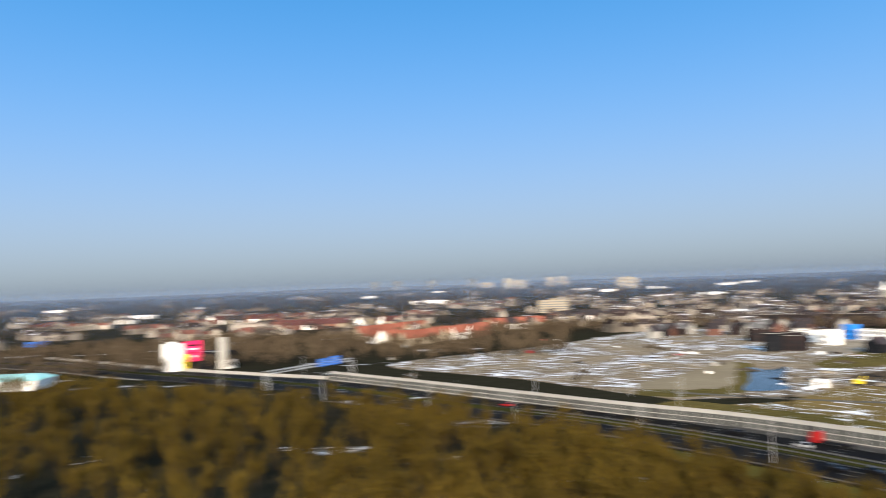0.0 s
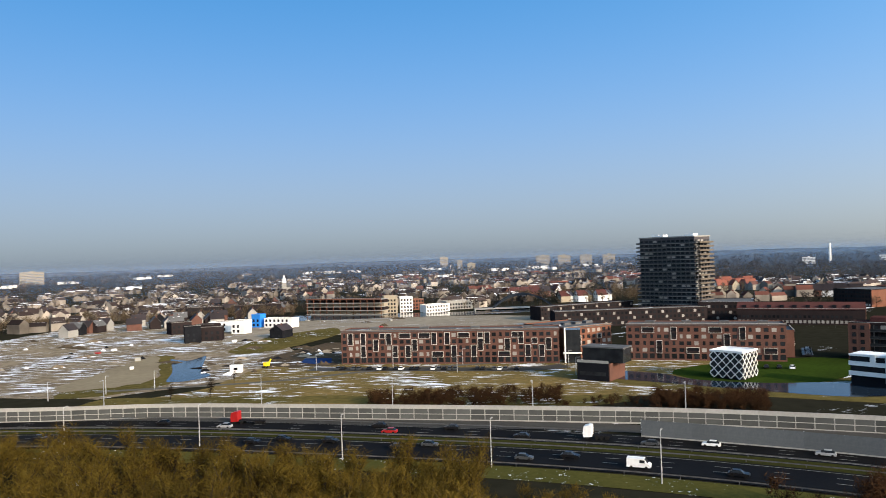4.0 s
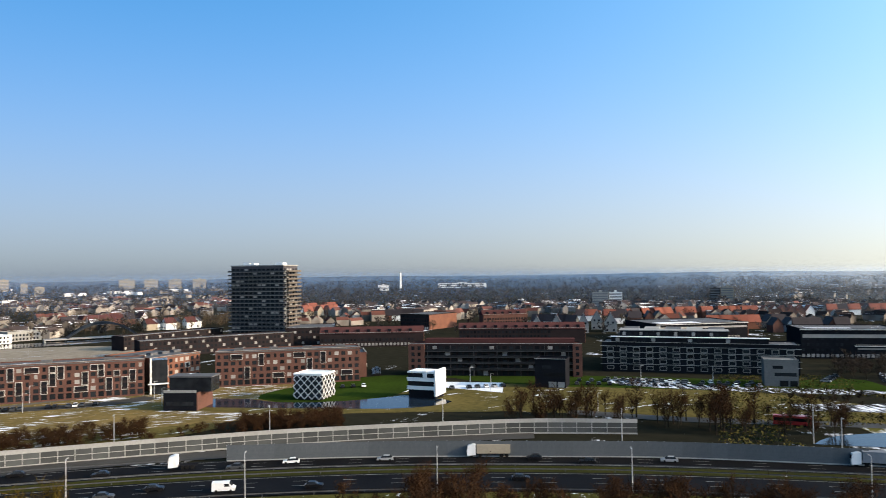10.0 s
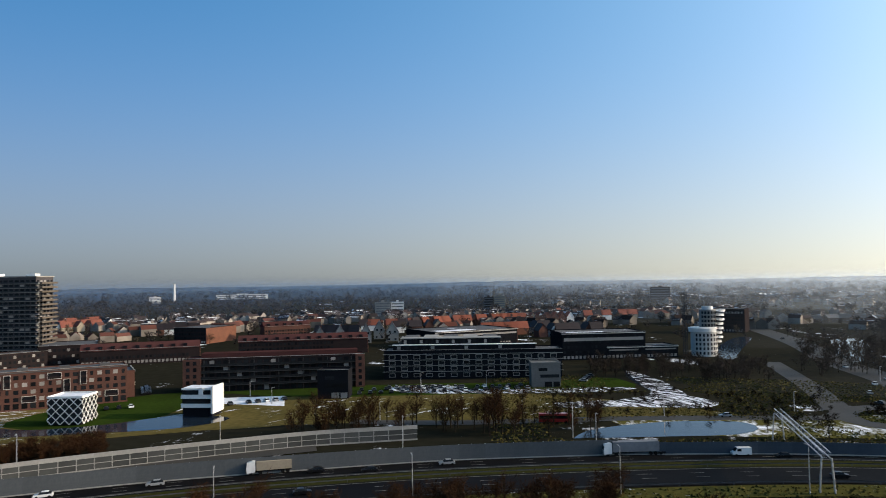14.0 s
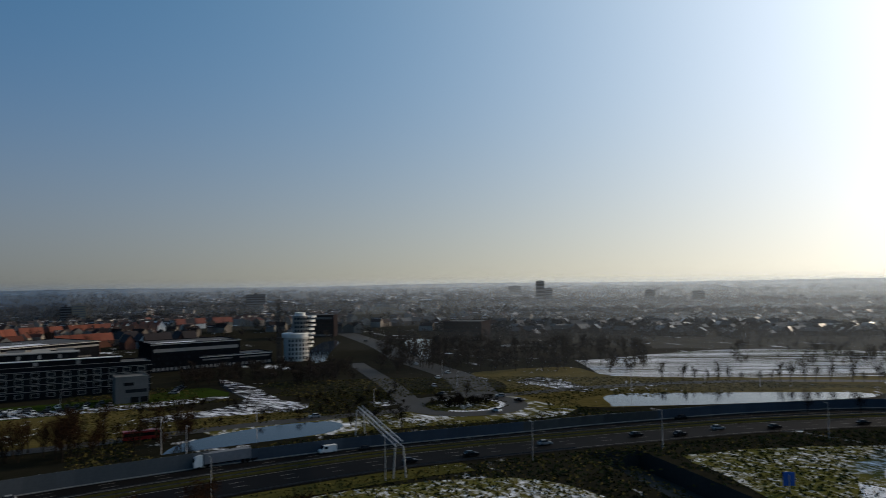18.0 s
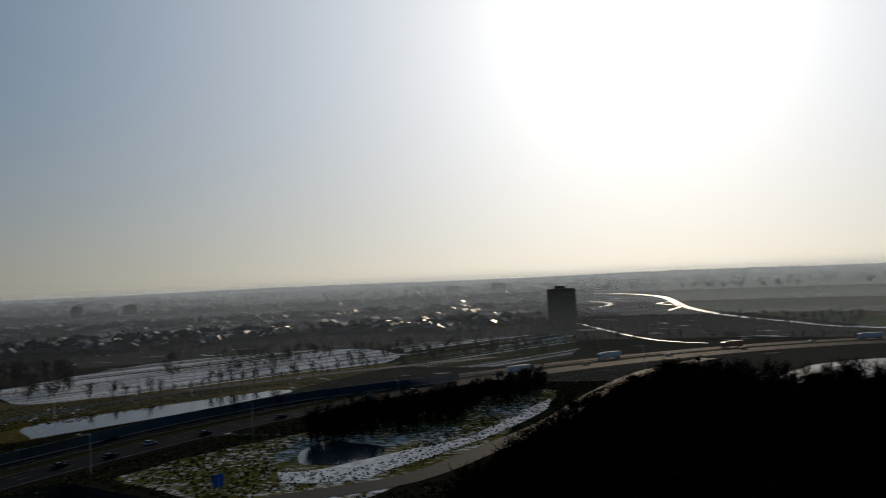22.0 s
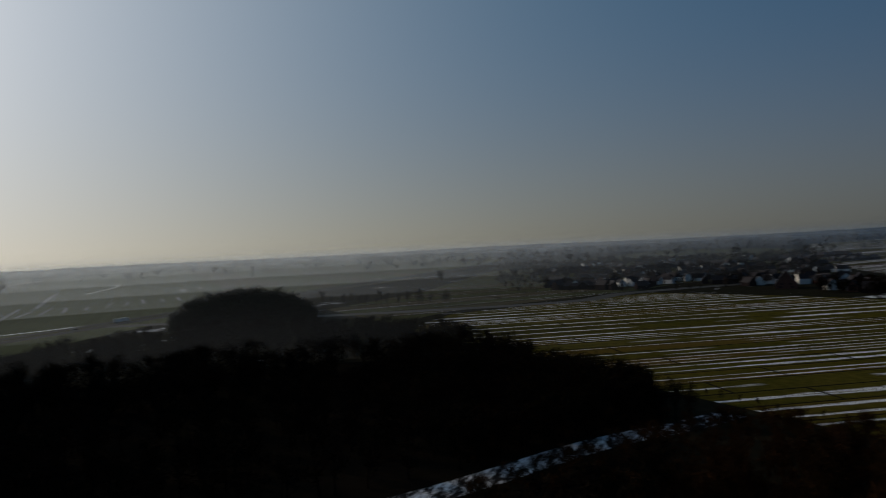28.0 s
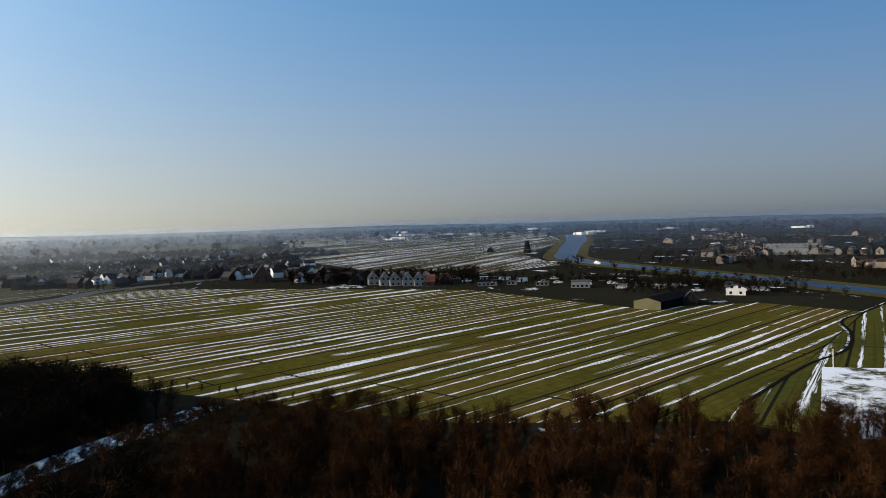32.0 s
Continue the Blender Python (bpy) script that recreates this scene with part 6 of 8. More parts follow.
def house(at, turn, w, d, eave, ridge, wall, roof, label, name="house", group="houses", chimney=True, windows=True):
    """A gabled house: the gable faces front."""
    th = thing(name, label, "house", at, turn, group)
    vs = [(-w / 2, 0, 0), (w / 2, 0, 0), (w / 2, d, 0), (-w / 2, d, 0), (-w / 2, 0, eave), (w / 2, 0, eave), (w / 2, d, eave), (-w / 2, d, eave), (0, 0, ridge), (0, d, ridge)]
    key = (w, d, eave, ridge, wall.name)
    put("wall", shared(("hw",) + key, lambda: mesh_of("wall", vs, [(0, 1, 5, 8, 4), (2, 3, 7, 9, 6), (1, 2, 6, 5), (3, 0, 4, 7)], wall)), th)
    o, t = 0.4, 0.22
    sl = (ridge - eave) / (w / 2)
    rv = []
    for y in (-o, d + o):
        rv += [(-w / 2 - o, y, eave - o * sl), (0, y, ridge), (w / 2 + o, y, eave - o * sl), (-w / 2 - o, y, eave - o * sl + t), (0, y, ridge + t), (w / 2 + o, y, eave - o * sl + t)]
    rf = [(3, 4, 10, 9), (4, 5, 11, 10), (1, 0, 6, 7), (2, 1, 7, 8), (0, 3, 9, 6), (5, 2, 8, 11), (0, 1, 4, 3), (1, 2, 5, 4), (7, 6, 9, 10), (8, 7, 10, 11)]
    put("roof", shared(("hr", roof.name) + key, lambda: mesh_of("roof", rv, rf, roof)), th)
    if chimney:
        put("chimney", shared(("hc", ridge), lambda: boxes("chimney", [(-0.4, 0, 0, 0.4, 0.6, 1.6)], M_BRICK)), th, (w * 0.12, d * 0.35, ridge - 0.7))
    if windows:
        for x, z in ((-w * 0.25, 0.9), (w * 0.25, 0.9), (-w * 0.2, eave - 0.2), (w * 0.2, eave - 0.2)):
            put("window", window_mesh(1.3, 1.3, 0), th, (x, -0.01, z))
    return th


# village row at the meadow's edge
rng = random.Random(11)
VILL = [(-587, -77, 1), (-582, -62, 0), (-573, -52, 0), (-568, -44, 0), (-565, -34, 0), (-562, -25, 0), (-566, -14, 2), (-575, -6, 2), (-604, -95, 1), (-612, -112, 1), (-628, -128, 1), (-600, -60, 1),
        (-610, -40, 1), (-622, -85, 1), (-640, -105, 1), (-598, -20, 1), (-640, -165, 3), (-655, -140, 1), (-665, -120, 1), (-700, -175, 1), (-690, -150, 1)]
for x, y, k in VILL:
    face = math.atan2(-x, y) + rng.uniform(-0.25, 0.25)
    turn = math.atan2(y, x) - math.pi / 2
    if k == 0:
        house((x, y), turn + 0.12, 8.5, 12, 5.0, 10.2, M_CONC, M_TILEDARK, "pale gabled house with a dark steep roof at the meadow's edge", group="village houses")
    elif k == 3:
        house((x, y), turn, 17, 20, 3.5, 15.0, M_BRICK, M_TILEDARK, "old farmhouse under a huge dark roof", "farmhouse", "village houses")
    else:
        house((x, y), turn + rng.choice((0.3, 1.5, -0.2)), rng.choice((7.0, 8.0, 9.0)), rng.choice((9.0, 12.0)), 3.6, 8.2, rng.choice((M_BRICK, M_WHITE, M_DARKBRICK)), M_TILEDARK if k == 1 else M_TILE,
              "small village house with a dark roof" if k == 1 else "village house with a bright red roof", group="village houses")
house((-402, 128), math.atan2(128, -402) - math.pi / 2, 8, 11, 3.0, 7.0, M_DARKBRICK, M_TILEDARK, "dark farmhouse under a steep roof beside the barn", "farmhouse", "village houses")
house((-443, 168), math.atan2(168, -443) - math.pi / 2, 11, 8, 4.5, 6.2, M_WHITE, M_TILEDARK, "white bungalow by the river", group="village houses")
th = thing("barn", "olive sheet-metal barn with a low pitched roof", "barn", (-392, 95), math.atan2(11, 9))
bw, bd = 15.0, 40.0
put("gable_wall", mesh_of("gable_wall", [(0, 0, 0), (bw, 0, 0), (bw, 0, 4.3), (bw / 2, 0, 6.3), (0, 0, 4.3), (0, .3, 0), (bw, .3, 0), (bw, .3, 4.3), (bw / 2, .3, 6.3), (0, .3, 4.3)],
                          [(0, 1, 2, 3, 4), (9, 8, 7, 6, 5), (0, 5, 6, 1), (1, 6, 7, 2), (4, 9, 5, 0)], M_BARN), th)
put("side_wall", boxes("side_wall", [(bw - 0.3, 0.3, 0, bw, bd, 4.3)], M_DARK), th)
put("side_wall", boxes("side_wall", [(0, 0.3, 0, 0.3, bd, 4.3)], M_DARK), th)
put("roof", mesh_of("roof", [(-0.4, -0.3, 4.25), (bw / 2, -0.3, 6.4), (bw + 0.4, -0.3, 4.25), (-0.4, bd, 4.25), (bw / 2, bd, 6.4), (bw + 0.4, bd, 4.25),
                             (-0.4, -0.3, 4.45), (bw / 2, -0.3, 6.6), (bw + 0.4, -0.3, 4.45), (-0.4, bd, 4.45), (bw / 2, bd, 6.6), (bw + 0.4, bd, 4.45)],
                    [(0, 1, 4, 3), (1, 2, 5, 4), (6, 9, 10, 7), (7, 10, 11, 8), (0, 6, 7, 1), (1, 7, 8, 2), (0, 3, 9, 6), (2, 8, 11, 5)], M_DARK), th)
# low white sheds and boat-house by the river
for (x, y), w, d, h, lab in (((-516, 82), 16, 8, 5.5, "white two-storey boathouse by the river"), ((-548, 18), 18, 5, 2.8, "low white shed at the meadow's edge"), ((-552, 40), 9, 5, 3, "small white garden shed near the river"),
                             ((-540, 60), 12, 5, 2.6, "long white cabin near the river"), ((-600, -85), 14, 6, 3.0, "pale glass shed behind the houses"), ((-620, -118), 12, 6, 3, "pale garden shed behind the houses"), ((-505, 110), 10, 5, 3, "white cabin on the river bank")):
    tr = math.atan2(y, x) - math.pi / 2
    th = thing("shed", lab, "shed", (x, y), tr, "sheds by the river")
    put("body", boxes("body", [(0, 0, 0, w * 0.8, d, h * 0.85)], M_CONC), th)
    put("roof", boxes("roof", [(-0.3, -0.3, h * 0.85, w * 0.8 + 0.3, d + 0.3, h * 0.85 + 0.3)], M_ROOFGREY), th)
    for c in range(int(w * 0.8 / 3)):
        put("window", window_mesh(1.4, 1.2, 0), th, (1.5 + c * 3, -0.01, 0.7))
# greenhouse
tr, L = between((-821, 373), (-690, 420))
th = thing("greenhouse", "long greenhouse with a paler end wall", "greenhouse", (-838, 362), 1.25)
put("end_wall", boxes("end_wall", [(0, -0.3, 0, 62, 0, 7)], M_CONC), th)
put("body", boxes("body", [(0, 0, 0, 62, 120, 6.5)], M_GREENHOUSE := mat("whitewashed greenhouse glass", (0.18, 0.2, 0.22), (0.13, 0.15, 0.17), fine=0.2, coarse=0.02, rough=0.25)), th)
for k in range(10):
    put("roof_bay", mesh_of("roof_bay", [(0, 0, 6.5), (6.2, 0, 6.5), (3.1, 0, 8.2), (0, 120, 6.5), (6.2, 120, 6.5), (3.1, 120, 8.2)], [(0, 1, 2), (5, 4, 3), (0, 2, 5, 3), (2, 1, 4, 5)], M_GREENHOUSE), th, (k * 6.2, 0, 0))
# windmill
wm = thing("windmill", "dark thatched windmill with four still sails beside the river", "windmill", (-1040, 105))
put("body", tube("body", [(0, 0, 0, 6.0), (0, 0, 5, 4.8), (0, 0, 14, 3.2)], 8, M_DARK), wm)
put("cap", tube("cap", [(0, 0, 14, 3.4), (0, 0, 16, 2.8), (0, 0, 17.5, 0.8)], 10, M_DARK), wm)
put("gallery", tube("gallery", [(0, 0, 4.6, 6.6), (0, 0, 4.9, 6.6)], 12, M_BARN), wm)
sail = shared("sail", lambda: boxes("sail", [(-0.2, -0.2, 0, 0.2, 0.2, 12)] + [(0.2, -0.08, 2 + 1.4 * k, 2.0, 0.08, 2.3 + 1.4 * k) for k in range(7)] + [(1.9, -0.1, 1.8, 2.1, 0.1, 11)], M_DARK))
for k in range(4):
    s = put("sail", sail, wm, (4.2, 0, 15.5))
    s.rotation_euler = (k * math.pi / 2 + 0.15, 0, 0)
    s.rotation_euler = Euler((k * math.pi / 2 + 0.15, 0, 0))
    s.rotation_euler.rotate(Euler((0, 0, 0)))
house((-1085, 55), 1.4, 9, 14, 3, 8, M_DARKBRICK, M_TILEDARK, "dark farm cottage near the windmill", group="village houses")

# rows of orange-roofed houses
rng = random.Random(21)
ROWS = (((718, 103), (727, 52), 6, M_TILE), ((740, 46), (770, 12), 5, M_TILE), ((775, 5), (800, -60), 8, M_TILE), ((800, -62), (812, -120), 7, M_TILE), ((640, 122), (633, 84), 4, M_TILEDARK),
        ((690, 60), (700, 20), 5, M_TILEDARK), ((755, 420), (795, 386), 5, M_TILE), ((790, 430), (830, 392), 5, M_TILE), ((820, 480), (880, 430), 6, M_TILE), ((640, -20), (660, -80), 6, M_TILE), ((610, -60), (630, -120), 6, M_TILEDARK),
        ((-61, 600), (-38, 566), 4, M_TILE), ((-30, 566), (35, 640), 9, M_TILE), ((-75, 640), (-20, 700), 7, M_TILE), ((20, 690), (90, 715), 8, M_TILE), ((-180, 800), (-60, 820), 10, M_TILERED), ((-330, 980), (-180, 1010), 10, M_TILERED),
        ((100, 800), (180, 800), 8, M_TILEDARK), ((700, 300), (715, 250), 5, M_TILEDARK), ((560, 560), (640, 530), 7, M_TILERED), ((840, -140), (850, -200), 6, M_TILE))
for a, b, n, roof in ROWS:
    tr, L = between(a, b)
    for k in range(n):
        x, y = a[0] + (b[0] - a[0]) * (k + 0.5) / n, a[1] + (b[1] - a[1]) * (k + 0.5) / n
        turn = tr if rng.random() < 0.35 else tr + math.pi / 2
        house((x, y), turn, 8.0, 11.0, 5.8, 11.0, rng.choice((M_BRICKLIT, M_WHITE, M_BRICK, M_CREAM)), roof if rng.random() < 0.85 else M_TILEDARK,
              "terraced house with an orange tiled roof" if roof is M_TILE else "terraced house with a dull tiled roof", group="rows of terraced houses", windows=False)
for az, r, w in ((79.0, 560, 9), (80.5, 575, 9), (82.5, 590, 8), (84.5, 600, 10), (83.5, 625, 9)):
    house(polar(az, r), radians(-az), w, 16, 7, 15, M_CONC, M_TILEDARK, "tall pale gabled house with a dark roof", group="gabled town houses")

# ---- town at the back: too many roofs to count ----


def town(name, spots, sizes, wall, roof, label):
    vs, fs, sl = [], [], []
    rng = random.Random(len(spots))
    for x, y in spots:
        w, d, e, h = rng.uniform(*sizes[0]), rng.uniform(*sizes[1]), rng.uniform(*sizes[2]), rng.uniform(*sizes[3])
        a = rng.uniform(0, 3.14)
        c, s = math.cos(a), math.sin(a)
        P = [(-w, -d, 0), (w, -d, 0), (w, d, 0), (-w, d, 0), (-w, -d, e), (w, -d, e), (w, d, e), (-w, d, e), (0, -d, e + h), (0, d, e + h)]
        k = len(vs)
        vs += [(x + p * c - q * s, y + p * s + q * c, z) for p, q, z in P]
        for f, m in (((0, 1, 5, 8, 4), 0), ((2, 3, 7, 9, 6), 0), ((1, 2, 6, 5), 0), ((3, 0, 4, 7), 0), ((4, 8, 9, 7), 1), ((8, 5, 6, 9), 1)):
            fs.append(tuple(k + i for i in f))
            sl.append(m)
    return tagged(put(name, mesh_of(name, vs, fs, wall, roof, slots=sl)), label, "houses", kind="stuff")


rng = random.Random(31)


def sector(n, *secs):
    out = []
    for _ in range(n):
        a0, a1, r0, r1 = rng.choice(secs)
        # streets: cluster the spots along short rows
        a, r = rng.uniform(a0, a1), math.exp(rng.uniform(math.log(r0), math.log(r1)))
        x, y = polar(a, r)
        q = rng.uniform(0, 3.14)
        for k in range(rng.randint(2, 5)):
            out.append((x + math.cos(q) * 13 * k, y + math.sin(q) * 13 * k))
    return out


M_TOWNWALL = mat("town walls", (0.48, 0.43, 0.37), (0.07, 0.054, 0.045), fine=0.05, coarse=0.01, rough=0.8, island=0.5)
M_TOWNROOF = mat("town roofs with snow", (0.07, 0.05, 0.046), (0.035, 0.031, 0.032), fine=0.05, coarse=0.01, rough=0.8, island=0.5, snow=0.4, snow_scale=(0.03, 0.03))
# glossy roofs, base colour lifted to imitate haze
M_GLINT = mat("haze-lifted glossy roofs", (0.07, 0.062, 0.06), (0.04, 0.038, 0.04), fine=0.05, coarse=0.01, rough=0.35, island=0.5, spec=0.2)
M_TOWNRED = mat("town red roofs", (0.2, 0.075, 0.055), (0.08, 0.05, 0.045), fine=0.05, coarse=0.01, rough=0.8, island=0.35)
CITY = ((-36, 20, 700, 1600), (5, 48, 640, 1600), (20, 60, 900, 1700), (62, 100, 850, 1020), (95, 128, 700, 1500))
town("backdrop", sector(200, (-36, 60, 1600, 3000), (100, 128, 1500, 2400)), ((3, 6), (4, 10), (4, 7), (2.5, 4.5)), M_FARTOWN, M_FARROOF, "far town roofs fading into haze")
town("town", sector(420, *CITY), ((3, 5), (4, 8), (4, 7), (2.5, 4.5)), M_TOWNWALL, M_TOWNROOF, "jumble of far town houses with snowy dark roofs")
town("town", sector(80, (-36, 12, 700, 1600), (60, 105, 700, 960), (30, 60, 800, 1500)), ((3, 5), (4, 8), (4, 7), (2.5, 4.5)), M_TOWNWALL, M_TOWNRED, "far town houses with red roofs")
town("town", sector(44, (-30, 60, 1200, 3000), (-30, 60, 1200, 3000), (262, 300, 1600, 3000)), ((6, 13), (10, 26), (4, 7), (0.2, 0.4)), M_WHITE, M_SNOW, "far white sheds with snow on flat roofs")
town("town", sector(300, (118, 172, 800, 2200), (122, 165, 640, 1400)), ((3, 5), (4, 8), (3, 5), (2.5, 4.0)), M_DARKBRICK, M_GLINT, "far dark roofs against the light")
town("town", sector(24, (240, 257, 700, 1300)), ((3, 5), (4, 7), (3, 5), (3, 4.5)), M_WHITE, M_TILEDARK, "far white gables among dark village roofs")
town("town", sector(80, (238, 259, 690, 1400)), ((3, 5), (4, 7), (3, 5), (3, 4.5)), M_DARKBRICK, M_TILEDARK, "far dark village houses among trees")
town("town", sector(45, (284, 322, 700, 1900)), ((3, 5), (4, 8), (4, 6), (2.5, 4.0)), M_TOWNWALL, M_TOWNROOF, "far houses among trees beyond the river")

# ---- street lamps ----


def lamp_parts(h, arm):
    return (tube("pole", [(0, 0, 0, 0.14), (0, 0, h * 0.6, 0.1), (0, 0, h, 0.07)], 7, M_STEEL),
            boxes("arm", [(-0.05, -arm, h - 0.12, 0.05, 0.0, h)], M_STEEL), boxes("lamp_head", [(-0.16, -arm - 0.75, h - 0.16, 0.16, -arm, h + 0.04)], M_CONC))


def lamp(x, y, h=11.0, turn=0.0, arm=1.2, group="motorway lamps", label="tall grey steel lamp post beside the motorway"):
    th = thing("street_lamp", label, "street lamp", (x, y), turn, group)
    for name, me in zip(("pole", "arm", "lamp_head"), shared(("lamp", h, arm), lambda: lamp_parts(h, arm))):
        put(name, me, th)


for x, y in ((-95, 338), (-45, 315), (0, 275), (29, 250), (62, 222), (88, 196), (106, 156), (126, 126), (141, 92), (156, 53), (166, 12), (172, -35), (171, -77), (167, -119), (160, -160), (142, -210), (112, -262), (80, -310), (30, -378)):
    tr = MED_N[near_index(x, y)]
    lamp(x, y, 11.0, math.atan2(tr[1], tr[0]) + math.pi / 2)
for x, y in ((-70, 392), (-10, 345), (40, 300), (84, 262), (124, 231), (147, 190), (170, 153), (194, 118), (218, 72), (213, 18), (214, -37), (232, -33)):
    tr = MED_N[near_index(x, y)]
    lamp(x, y, 11.0, math.atan2(tr[1], tr[0]) - math.pi / 2)
for x, y in ((77, 303), (96, 300), (113, 297), (146, 298), (178, 285), (202, 262), (228, 246), (212, 232), (236, 190), (60, 350), (20, 385), (262, 30), (264, -20), (266, -70), (272, -118), (300, -172), (340, -186), (390, -200),
             (250, -232), (225, -285), (300, 78), (318, 92), (340, 20), (345, -10), (250, 205)):
    lamp(x, y, 7.0, 0.6, 0.6, "small road lamps", "slim grey lamp post beside a town road")

# ---- vehicles ----


def extruded(name, prof, half, material, top=None, slot2=None):
    """A side profile (x, z) swept across the width; points above 'top' lean inwards."""
    n = len(prof)
    vs = []
    for s in (-1, 1):
        for x, z in prof:
            k = half if top is None or z <= top else half - (z - top) * 0.32
            vs.append((x, s * k, z))
    fs = [tuple(range(n)), tuple(reversed(range(n, 2 * n)))] + [((i + 1) % n, i, n + i, n + (i + 1) % n) for i in range(n)]
    return mesh_of(name, vs, fs, material)


def wheel_mesh(r, w):
    vs, fs, n = [], [], 12
    for y in (-w / 2, w / 2):
        for k in range(n):
            a = 2 * math.pi * k / n
            vs.append((r * math.cos(a), y, r * math.sin(a)))
    fs = [tuple(range(n)), tuple(reversed(range(n, 2 * n)))] + [((i + 1) % n, i, n + i, n + (i + 1) % n) for i in range(n)]
    return mesh_of("wheel", vs, fs, M_RUBBER)


PAINTS = {k: mat("car paint " + k, v, tuple(c * 0.85 for c in v), rough=0.3, fine=1, coarse=0.3, spec=0.18) for k, v in
          (("black", (0.012, 0.012, 0.014)), ("grey", (0.07, 0.075, 0.08)), ("silver", (0.4, 0.41, 0.42)), ("white", (0.75, 0.75, 0.74)), ("red", (0.4, 0.02, 0.02)), ("blue", (0.02, 0.05, 0.16)))}
BODY = [(-2.15, 0.32), (2.1, 0.32), (2.15, 0.6), (1.95, 0.8), (1.1, 0.93), (-1.75, 0.97), (-2.12, 0.85)]
CABIN = [(-1.85, 0.94), (1.05, 0.92), (0.35, 1.42), (-1.2, 1.45)]
ROOFP = [(-1.22, 1.44), (0.36, 1.41), (0.3, 1.48), (-1.15, 1.5)]


def car(x, y, turn, paint="black", label="", group="cars on the motorway", name="car", z=0.18):
    th = thing(name, label or paint + " passenger car on the asphalt", "car", (x, y, z), turn, group)
    put("body", shared(("cb", paint), lambda: extruded("body", BODY, 0.88, PAINTS[paint])), th)
    put("glasshouse", shared("cw", lambda: extruded("glasshouse", CABIN, 0.8, M_GLASS, 0.93)), th)
    put("roof", shared(("cr", paint), lambda: extruded("roof", ROOFP, 0.64, PAINTS[paint])), th)
    w = shared("wheel", lambda: wheel_mesh(0.32, 0.22))
    for wx in (-1.35, 1.3):
        for wy in (-0.8, 0.8):
            put("wheel", w, th, (wx, wy, 0.32))
    return th


def van(x, y, turn, paint="white", z=0.18):
    th = thing("van", paint + " delivery van on the motorway", "van", (x, y, z), turn, "vans on the motorway")
    put("body", shared(("vb", paint), lambda: extruded("body", [(-2.6, 0.35), (2.5, 0.35), (2.6, 0.9), (1.9, 1.25), (1.2, 2.2), (-2.55, 2.25)], 0.98, PAINTS[paint])), th)
    put("windscreen", shared("vw", lambda: extruded("windscreen", [(1.9, 1.27), (1.95, 1.3), (1.28, 2.16), (1.22, 2.13)], 0.85, M_GLASS)), th)
    put("side_window", shared("vs", lambda: boxes("side_window", [(0.2, -1.0, 1.3, 1.3, 1.0, 1.95)], M_GLASS)), th)
    w = shared("wheel", lambda: wheel_mesh(0.32, 0.22))
    for wx in (-1.6, 1.6):
        for wy in (-0.88, 0.88):
            put("wheel", w, th, (wx, wy, 0.34))


def truck(x, y, turn, cab="white", load=None, load_h=2.7, load_l=11.0, label="", z=0.18):
    th = thing("truck", label or cab + " articulated truck on the motorway", "truck", (x, y, z), turn, "trucks on the motorway")
    put("cab", shared(("tc", cab), lambda: extruded("cab", [(0.2, 0.7), (2.4, 0.5), (2.5, 1.6), (2.25, 3.2), (0.9, 3.6), (0.2, 3.5)], 1.22, PAINTS[cab])), th)
    put("windscreen", shared("tw", lambda: boxes("windscreen", [(2.2, -1.05, 1.75, 2.47, 1.05, 2.75)], M_GLASS)), th)
    put("chassis", shared(("tch", load_l), lambda: boxes("chassis", [(-load_l, -0.5, 0.7, 0.3, 0.5, 1.05)], M_DARK)), th)
    if load:
        put("trailer_box", shared(("tl", load.name, load_h, load_l), lambda: boxes("trailer_box", [(-load_l, -1.25, 1.1, -0.1, 1.25, 1.1 + load_h)], load)), th)
    w = shared("twheel", lambda: wheel_mesh(0.5, 0.35))
    for wx in (1.4, -1.0, -load_l + 1.0, -load_l + 2.3):
        for wy in (-1.0, 1.0):
            put("wheel", w, th, (wx, wy, 0.5))


def on_lane(x, y, wide=False):
    """The lane spot nearest to a place on the motorway, with the way the traffic goes there."""
    i = near_index(x, y)
    d = np.array((x, y)) - MED[i]
    off = float(d @ MED_N[i])
    lanes = (-6.1, -9.9, -13.8, 5.8, 9.0, 12.1)
    off = min(lanes, key=lambda v: abs(v - off))
    p = MED[i] + MED_N[i] * off + np.array((MED_N[i][1], -MED_N[i][0])) * float(d @ np.array((MED_N[i][1], -MED_N[i][0])))
    t = math.atan2(MED_N[i][1], MED_N[i][0]) - math.pi / 2
    return p[0], p[1], t + (math.pi if off > 0 else 0)


CARS = ((99, 188), (110, 187), (112, 172), (132, 177), (121, 154), (128, 150), (143, 159), (150, 139), (136, 125), (144, 118), (153, 82), (184, 77), (90, 229), (102, 211), (164, 110), (205, -85), (182, -134), (177, -165), (170, -177),
        (170, -194), (180, -108), (183, -90), (188, -197), (194, 39), (193, 25), (173, 38), (209, -55), (60, 238), (40, 262), (20, 270), (-15, 300), (-40, 335), (160, -210), (150, -240), (140, -290), (118, -300), (96, -352), (60, -392),
        (20, -430), (-20, -462), (-60, -500), (-120, -515), (-170, -530), (-250, -560), (-130, 395), (-200, 445))
rng = random.Random(41)
for k, (x, y) in enumerate(CARS):
    px, py, t = on_lane(x, y)
    car(px, py, t, rng.choice(("black", "black", "black", "black", "grey", "black", "silver")))
for x, y, p in ((173, 99, "white"), (199, 5, "silver"), (26, 285, "red"), (128, 168, "red")):
    px, py, t = on_lane(x, y)
    car(px, py, t, p)
